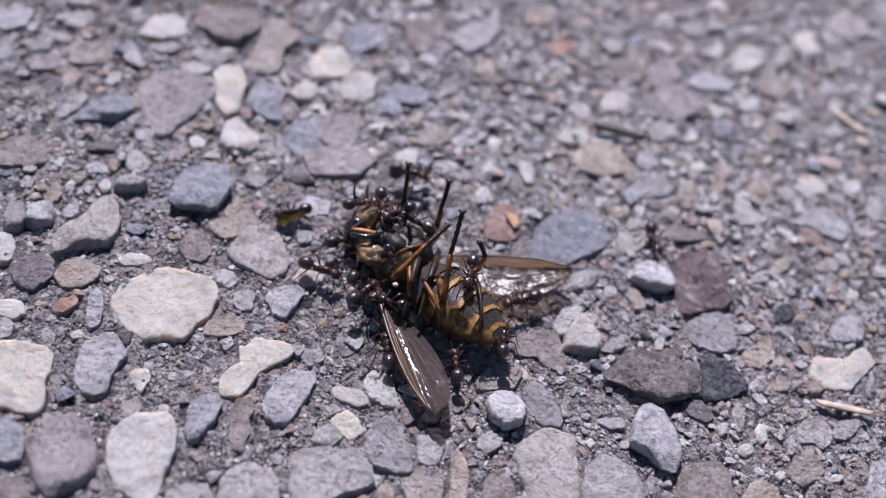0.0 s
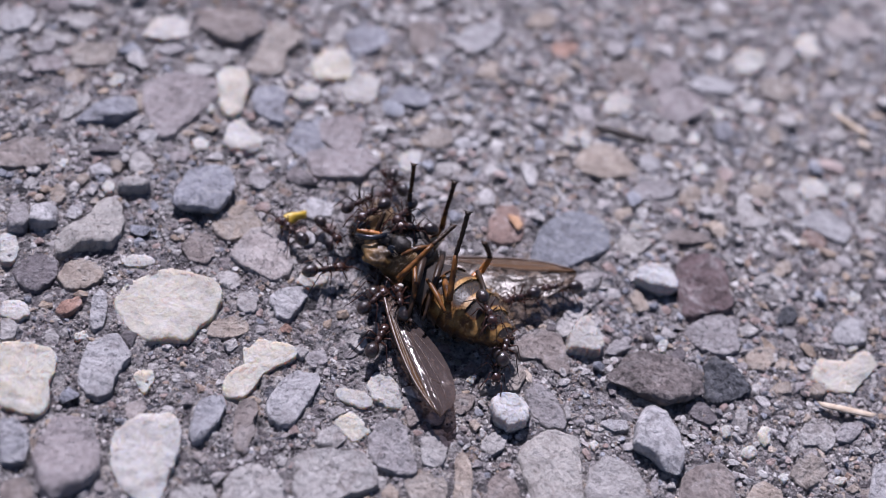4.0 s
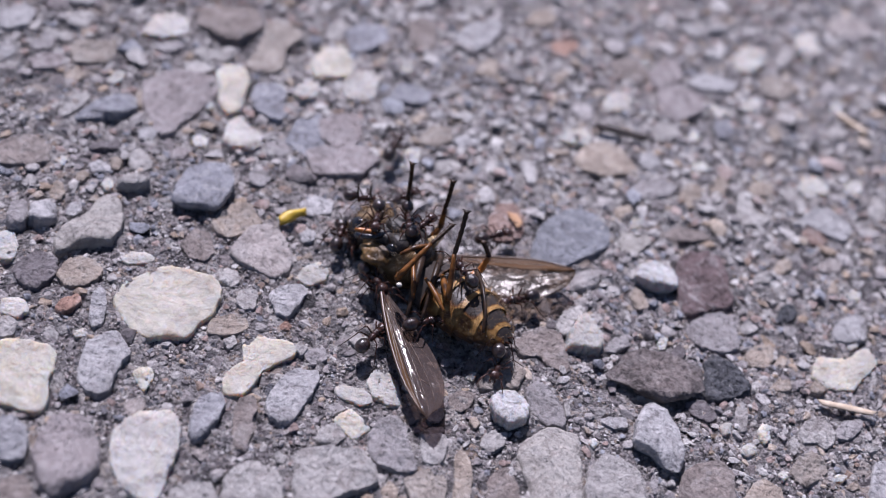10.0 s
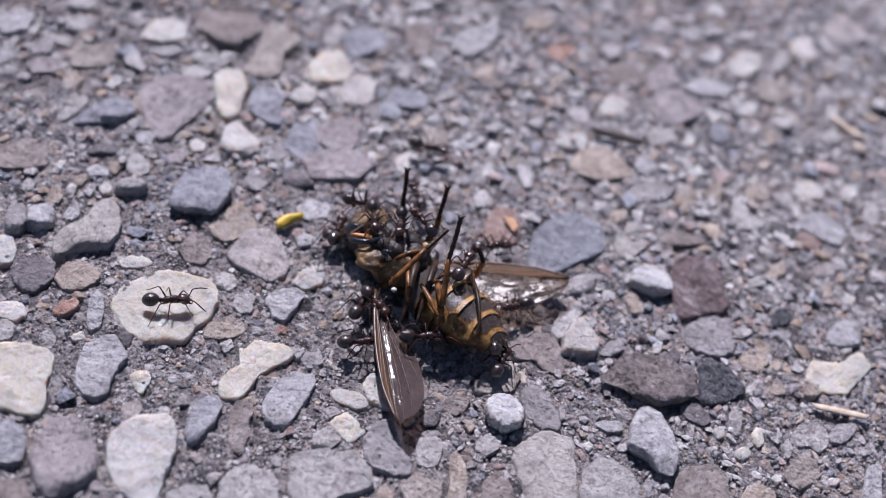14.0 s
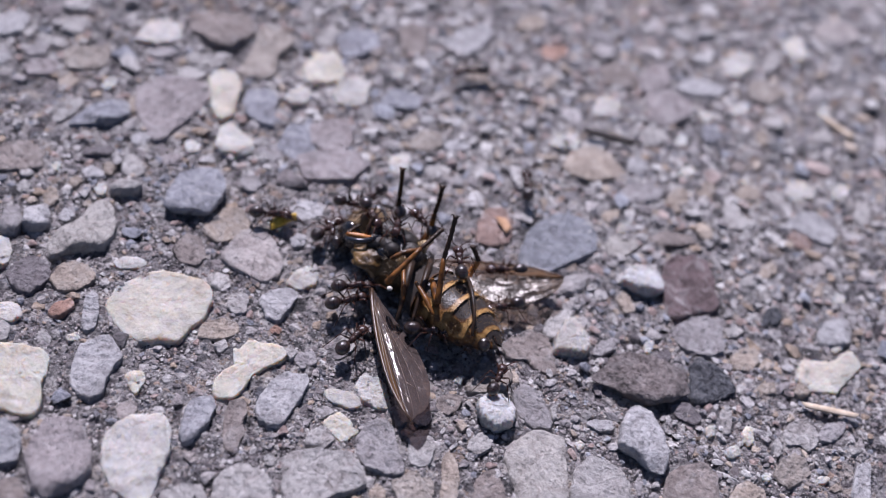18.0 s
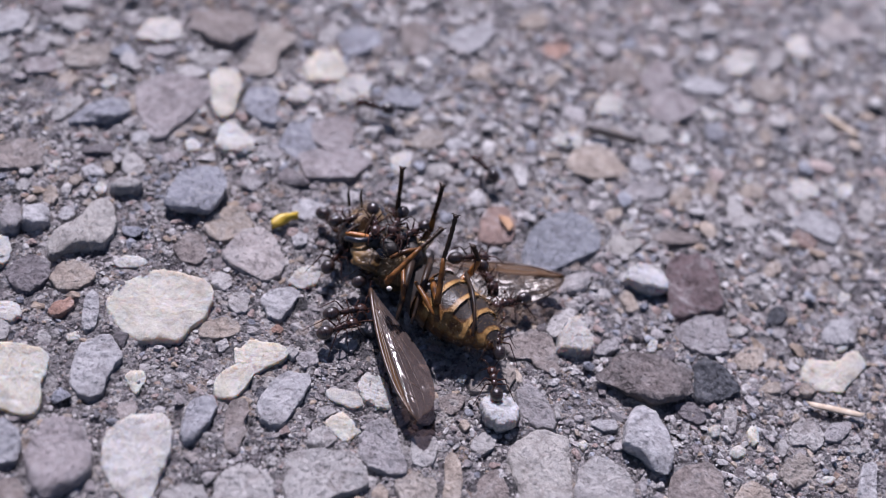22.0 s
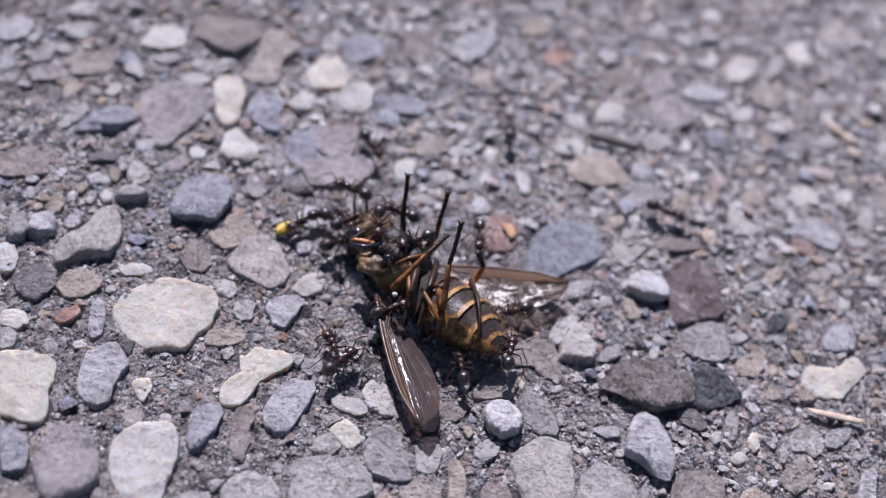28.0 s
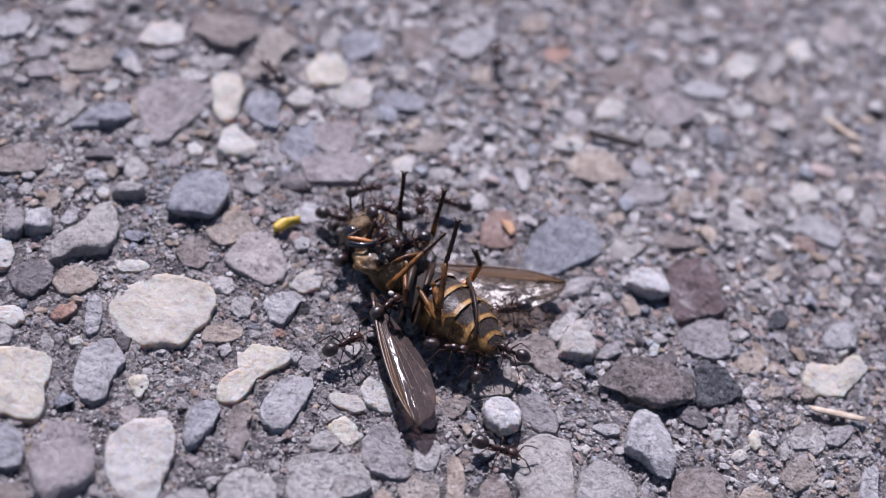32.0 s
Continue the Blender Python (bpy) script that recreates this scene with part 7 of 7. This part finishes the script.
    crawl(stone_ant, [
        (0.00, 2.83, -11.13, 0.60, 105), (2.00, 4.83, -9.02, 0.60, 43), (2.75, 4.95, -9.41, 0.60, -30),
        (3.50, 5.08, -9.80, 0.60, -102), (4.75, 5.07, -10.10, 0.60, -34), (6.00, 5.07, -10.39, 0.60, 34),
        (7.00, 5.11, -10.16, 0.60, -32), (8.00, 5.15, -9.93, 0.60, -98), (10.00, 5.35, -10.04, 0.60, -102),
        (11.00, 5.18, -9.90, 0.60, -169), (12.00, 5.01, -9.76, 0.60, -236), (14.00, 5.61, -9.64, 0.60, -282),
        (17.00, 5.97, -11.03, 0.60, -288), (19.00, 6.15, -11.06, 0.60, -269), (21.00, 5.89, -11.23, 0.60, -258),
        (23.00, 5.37, -11.78, 0.60, -249), (25.00, 3.49, -11.18, 0.60, -246), (28.00, 3.23, -10.37, 0.60, -252),
        (30.00, 3.49, -10.34, 0.60, -269), (31.00, 4.15, -10.20, 0.60, -268), (32.00, 4.34, -10.26, 0.60, -270),
    ], True)
    crawl(left_scout, [
        (0.00, -6.50, -2.47, 0.30, 30), (1.83, -8.20, -2.59, 0.30, 81), (3.67, -9.91, -2.72, 0.30, 133),
        (5.50, -11.61, -2.85, 0.30, 184), (6.30, -14.63, -2.89, 0.30, 184), (7.00, -20.11, -3.94, 0.30, 195),
        (7.50, -20.98, -5.28, 0.30, 228), (8.50, -23.97, -11.56, 0.30, 235), (9.50, -27.19, -16.80, 0.30, 235),
        (9.90, -27.28, -16.13, 0.30, 292), (10.30, -27.38, -15.47, 0.30, 350), (10.70, -27.48, -14.80, 0.30, 408),
        (11.50, -24.14, -12.65, 0.30, 382), (12.00, -23.73, -12.04, 0.30, 384), (12.50, -23.11, -12.17, 0.30, 379),
        (13.00, -21.52, -12.86, 0.30, 392), (13.50, -18.34, -12.40, 0.30, 381), (14.00, -16.25, -11.16, 0.30, 380),
        (14.50, -16.37, -11.26, 0.30, 380), (15.50, -15.12, -7.46, 0.30, 430), (16.50, -14.31, -4.30, 0.30, 459),
        (17.00, -14.23, -2.34, 0.30, 464), (17.50, -13.78, -2.93, 0.30, 440), (18.00, -11.68, -1.13, 0.30, 372),
        (18.50, -11.23, -1.04, 0.30, 365), (19.00, -8.44, -0.70, 0.30, 350), (19.50, -8.22, -0.17, 0.30, 362),
        (20.00, -7.67, 0.25, 0.30, 370), (22.00, -7.29, -0.16, 0.30, 355), (25.00, -7.47, -0.41, 0.30, 362),
        (28.00, -7.63, 0.41, 0.30, 350), (32.00, -7.56, 0.30, 0.30, 360),
    ], True)
    crawl(far_scout, [
        (0.00, -3.64, 5.58, 0.40, 30), (2.00, -4.04, 4.92, 0.40, 83), (4.00, -4.44, 4.26, 0.40, 137),
        (6.00, -4.84, 3.61, 0.40, 190), (9.00, -6.51, 4.20, 0.40, 116), (9.50, -6.14, 6.29, 0.40, 106),
        (10.00, -5.33, 7.69, 0.40, 82), (10.50, -5.43, 8.37, 0.40, 96), (11.00, -5.39, 8.99, 0.40, 95),
        (12.00, -5.60, 10.90, 0.40, 95), (13.00, -5.54, 11.55, 0.40, 68), (14.00, -2.83, 9.39, 0.40, 0),
        (15.50, 3.02, 9.54, 0.40, 28), (16.50, 6.70, 11.80, 0.40, 73), (17.00, 6.33, 6.84, 0.40, 102),
        (18.00, 5.61, 7.92, 0.40, 103), (18.50, 5.03, 8.25, 0.40, 50), (19.00, 4.46, 8.58, 0.40, -4),
        (20.00, 4.29, 8.70, 0.40, -3), (21.00, 4.97, 8.15, 0.40, 30), (21.50, 3.61, 8.33, 0.40, 83),
        (22.00, 2.25, 8.52, 0.40, 137), (22.70, -2.01, 3.29, 0.60, 165), (23.50, -4.48, 2.70, 0.80, 200),
        (25.00, -5.85, 2.62, 0.80, 190), (27.00, -6.39, 3.17, 0.80, 175), (28.20, -7.27, 3.30, 0.60, 160),
        (28.50, -8.49, 3.85, 0.40, 120), (29.00, -9.78, 9.42, 0.40, 98), (29.50, -10.87, 9.48, 0.40, 110),
        (30.00, -10.92, 9.55, 0.40, 112), (30.50, -11.29, 9.69, 0.40, 118), (31.00, -12.53, 10.65, 0.40, 130),
        (32.00, -15.48, 13.78, 0.40, 140),
    ], True)
    crawl(right_scout, [
        (0.00, 14.67, 5.29, 0.40, -72), (0.50, 13.00, 3.75, 0.40, -108), (1.00, 12.21, 2.99, 0.40, -144),
        (2.00, 10.91, 0.75, 0.40, -147), (3.00, 9.33, -1.52, 0.40, -169), (3.50, 8.31, -1.72, 0.40, -142),
        (4.50, 9.02, -1.91, 0.40, -192), (5.50, 9.72, -2.10, 0.40, -242), (6.00, 10.13, -0.31, 0.40, -256),
        (6.50, 9.21, 3.28, 0.40, -274), (6.75, 7.47, 3.91, 0.40, -232), (7.00, 5.74, 4.53, 0.40, -190),
        (7.50, 4.57, 4.84, 0.40, -181), (8.00, 3.67, 6.21, 0.40, -166), (8.50, 3.27, 4.80, 0.40, -228),
        (9.00, 2.88, 3.38, 0.40, -290), (10.00, 3.09, 1.19, 0.40, -323), (12.00, 2.60, 0.96, 0.40, -340),
        (14.00, 3.27, 0.66, 0.40, -331), (15.50, 4.06, 0.41, 0.40, -276), (17.00, 4.84, 0.15, 0.40, -221),
        (18.00, 5.48, -0.93, 0.40, -164), (19.00, 6.12, -2.01, 0.40, -107), (21.00, 4.13, -1.41, 0.40, -87),
        (23.00, 3.77, -2.52, 0.40, -23), (24.00, 4.05, -1.12, 0.40, 15), (25.00, 4.33, 0.28, 0.40, 53),
        (26.00, 7.70, 5.60, 0.40, 54), (27.50, 11.95, 9.15, 0.40, 4), (28.00, 15.55, 9.65, 0.40, -12),
        (28.50, 15.85, 9.37, 0.40, -20), (29.00, 18.31, 9.27, 0.40, -8), (29.50, 23.10, 10.62, 0.40, 12),
        (30.00, 27.90, 14.53, 0.40, 32), (30.30, 30.61, 16.13, 0.40, 30), (30.60, 32.82, 17.29, 0.40, 26),
        (31.30, 37.99, 19.96, 0.40, 26), (32.00, 42.91, 22.53, 0.40, 26),
    ], True)
    crawl(high_scout, [
        (0.00, 0.00, 34.74, 0.40, 205), (10.00, -0.30, 33.77, 0.40, 200), (17.00, -0.08, 32.38, 0.40, 205),
        (17.50, -0.17, 26.60, 0.40, 210), (18.00, -0.39, 19.92, 0.40, 208), (18.50, -2.60, 16.57, 0.40, 200),
        (19.00, -4.72, 13.87, 0.40, 187), (20.00, -5.54, 13.70, 0.40, 180), (21.00, -6.90, 12.80, 0.40, 180),
        (22.00, -6.88, 12.42, 0.40, 178), (23.00, -8.51, 11.68, 0.40, 180), (24.00, -9.44, 11.92, 0.40, 190),
        (24.50, -9.96, 11.72, 0.40, 225), (25.00, -8.52, 10.21, 0.40, 275), (25.50, -7.90, 9.68, 0.40, 283),
        (27.50, -7.05, 9.04, 0.40, 306), (28.00, -6.98, 9.01, 0.40, 312), (28.50, -4.85, 8.34, 0.40, 330),
        (29.00, -3.17, 6.43, 0.50, 312), (29.60, -2.58, 4.09, 1.20, 290), (32.00, -2.10, 3.35, 1.20, 280),
    ], True)
    crawl(crumb_ant, [
        (0.00, -10.30, -0.76, 0.30, -147), (2.00, -8.34, -0.58, 0.30, -127), (2.75, -7.89, -1.10, 0.30, -72),
        (3.50, -7.45, -1.61, 0.30, -17), (4.50, -9.54, -1.47, 0.30, -80), (5.50, -11.62, -1.33, 0.30, -142),
        (6.00, -11.66, -1.21, 0.30, -183), (6.27, -11.05, -1.28, 0.30, -243), (6.53, -10.44, -1.35, 0.30, -303),
        (6.80, -9.83, -1.42, 0.30, -363), (9.00, -6.70, -1.70, 0.30, -416), (13.00, -6.82, -1.66, 0.30, -353),
        (17.00, -6.94, -1.61, 0.30, -290), (18.30, -6.90, -1.50, 0.30, -225), (19.70, -6.90, -1.30, 0.30, -155),
        (21.00, -6.88, -1.05, 0.30, -90), (23.00, -6.95, -0.98, 0.30, -15), (25.00, -7.02, -0.92, 0.30, 62),
        (25.83, -8.15, -0.73, 0.30, 119), (26.67, -9.28, -0.55, 0.30, 176), (27.50, -10.42, -0.37, 0.30, 233),
        (28.00, -9.65, -0.30, 0.30, 233), (28.40, -8.60, 0.10, 0.30, 270), (28.80, -7.20, 0.00, 0.30, 300),
        (30.00, -6.60, -0.21, 0.30, 321), (31.00, -7.09, -0.04, 0.30, 375), (32.00, -7.19, 0.13, 0.30, 430),
    ], True)
    crawl(back_ant, [
        (0.00, -3.65, 5.28, 0.80, 0), (3.00, -4.53, 4.20, 0.80, -72), (6.00, -5.41, 3.11, 0.80, -145),
        (6.67, -5.67, 2.59, 0.80, -200), (7.33, -5.94, 2.07, 0.80, -256), (8.00, -6.20, 1.55, 0.80, -312),
        (12.00, -1.14, 3.32, 0.80, -297), (14.50, -2.95, 3.37, 0.80, -228), (17.00, -4.75, 3.41, 0.80, -160),
        (18.33, -5.09, 2.42, 0.80, -105), (19.67, -5.43, 1.43, 0.80, -51), (21.00, -5.76, 0.43, 0.80, 4),
        (23.00, -3.31, 1.39, 0.80, 22), (24.50, -2.27, 3.56, 0.80, 35), (25.00, -1.23, 6.40, 0.60, 30),
        (25.50, -0.09, 9.08, 0.40, 32), (26.50, 2.28, 12.40, 0.40, 62), (27.50, 3.43, 14.71, 0.40, 110),
        (28.00, 2.99, 14.54, 0.40, 97), (29.00, 3.07, 14.65, 0.40, 92), (30.00, 3.02, 15.93, 0.40, 86),
        (30.50, 3.22, 17.47, 0.40, 90), (31.00, 3.12, 18.40, 0.40, 92), (31.50, 2.52, 19.04, 0.40, 98),
        (32.00, 0.86, 22.72, 0.40, 106),
    ], True)


motions()
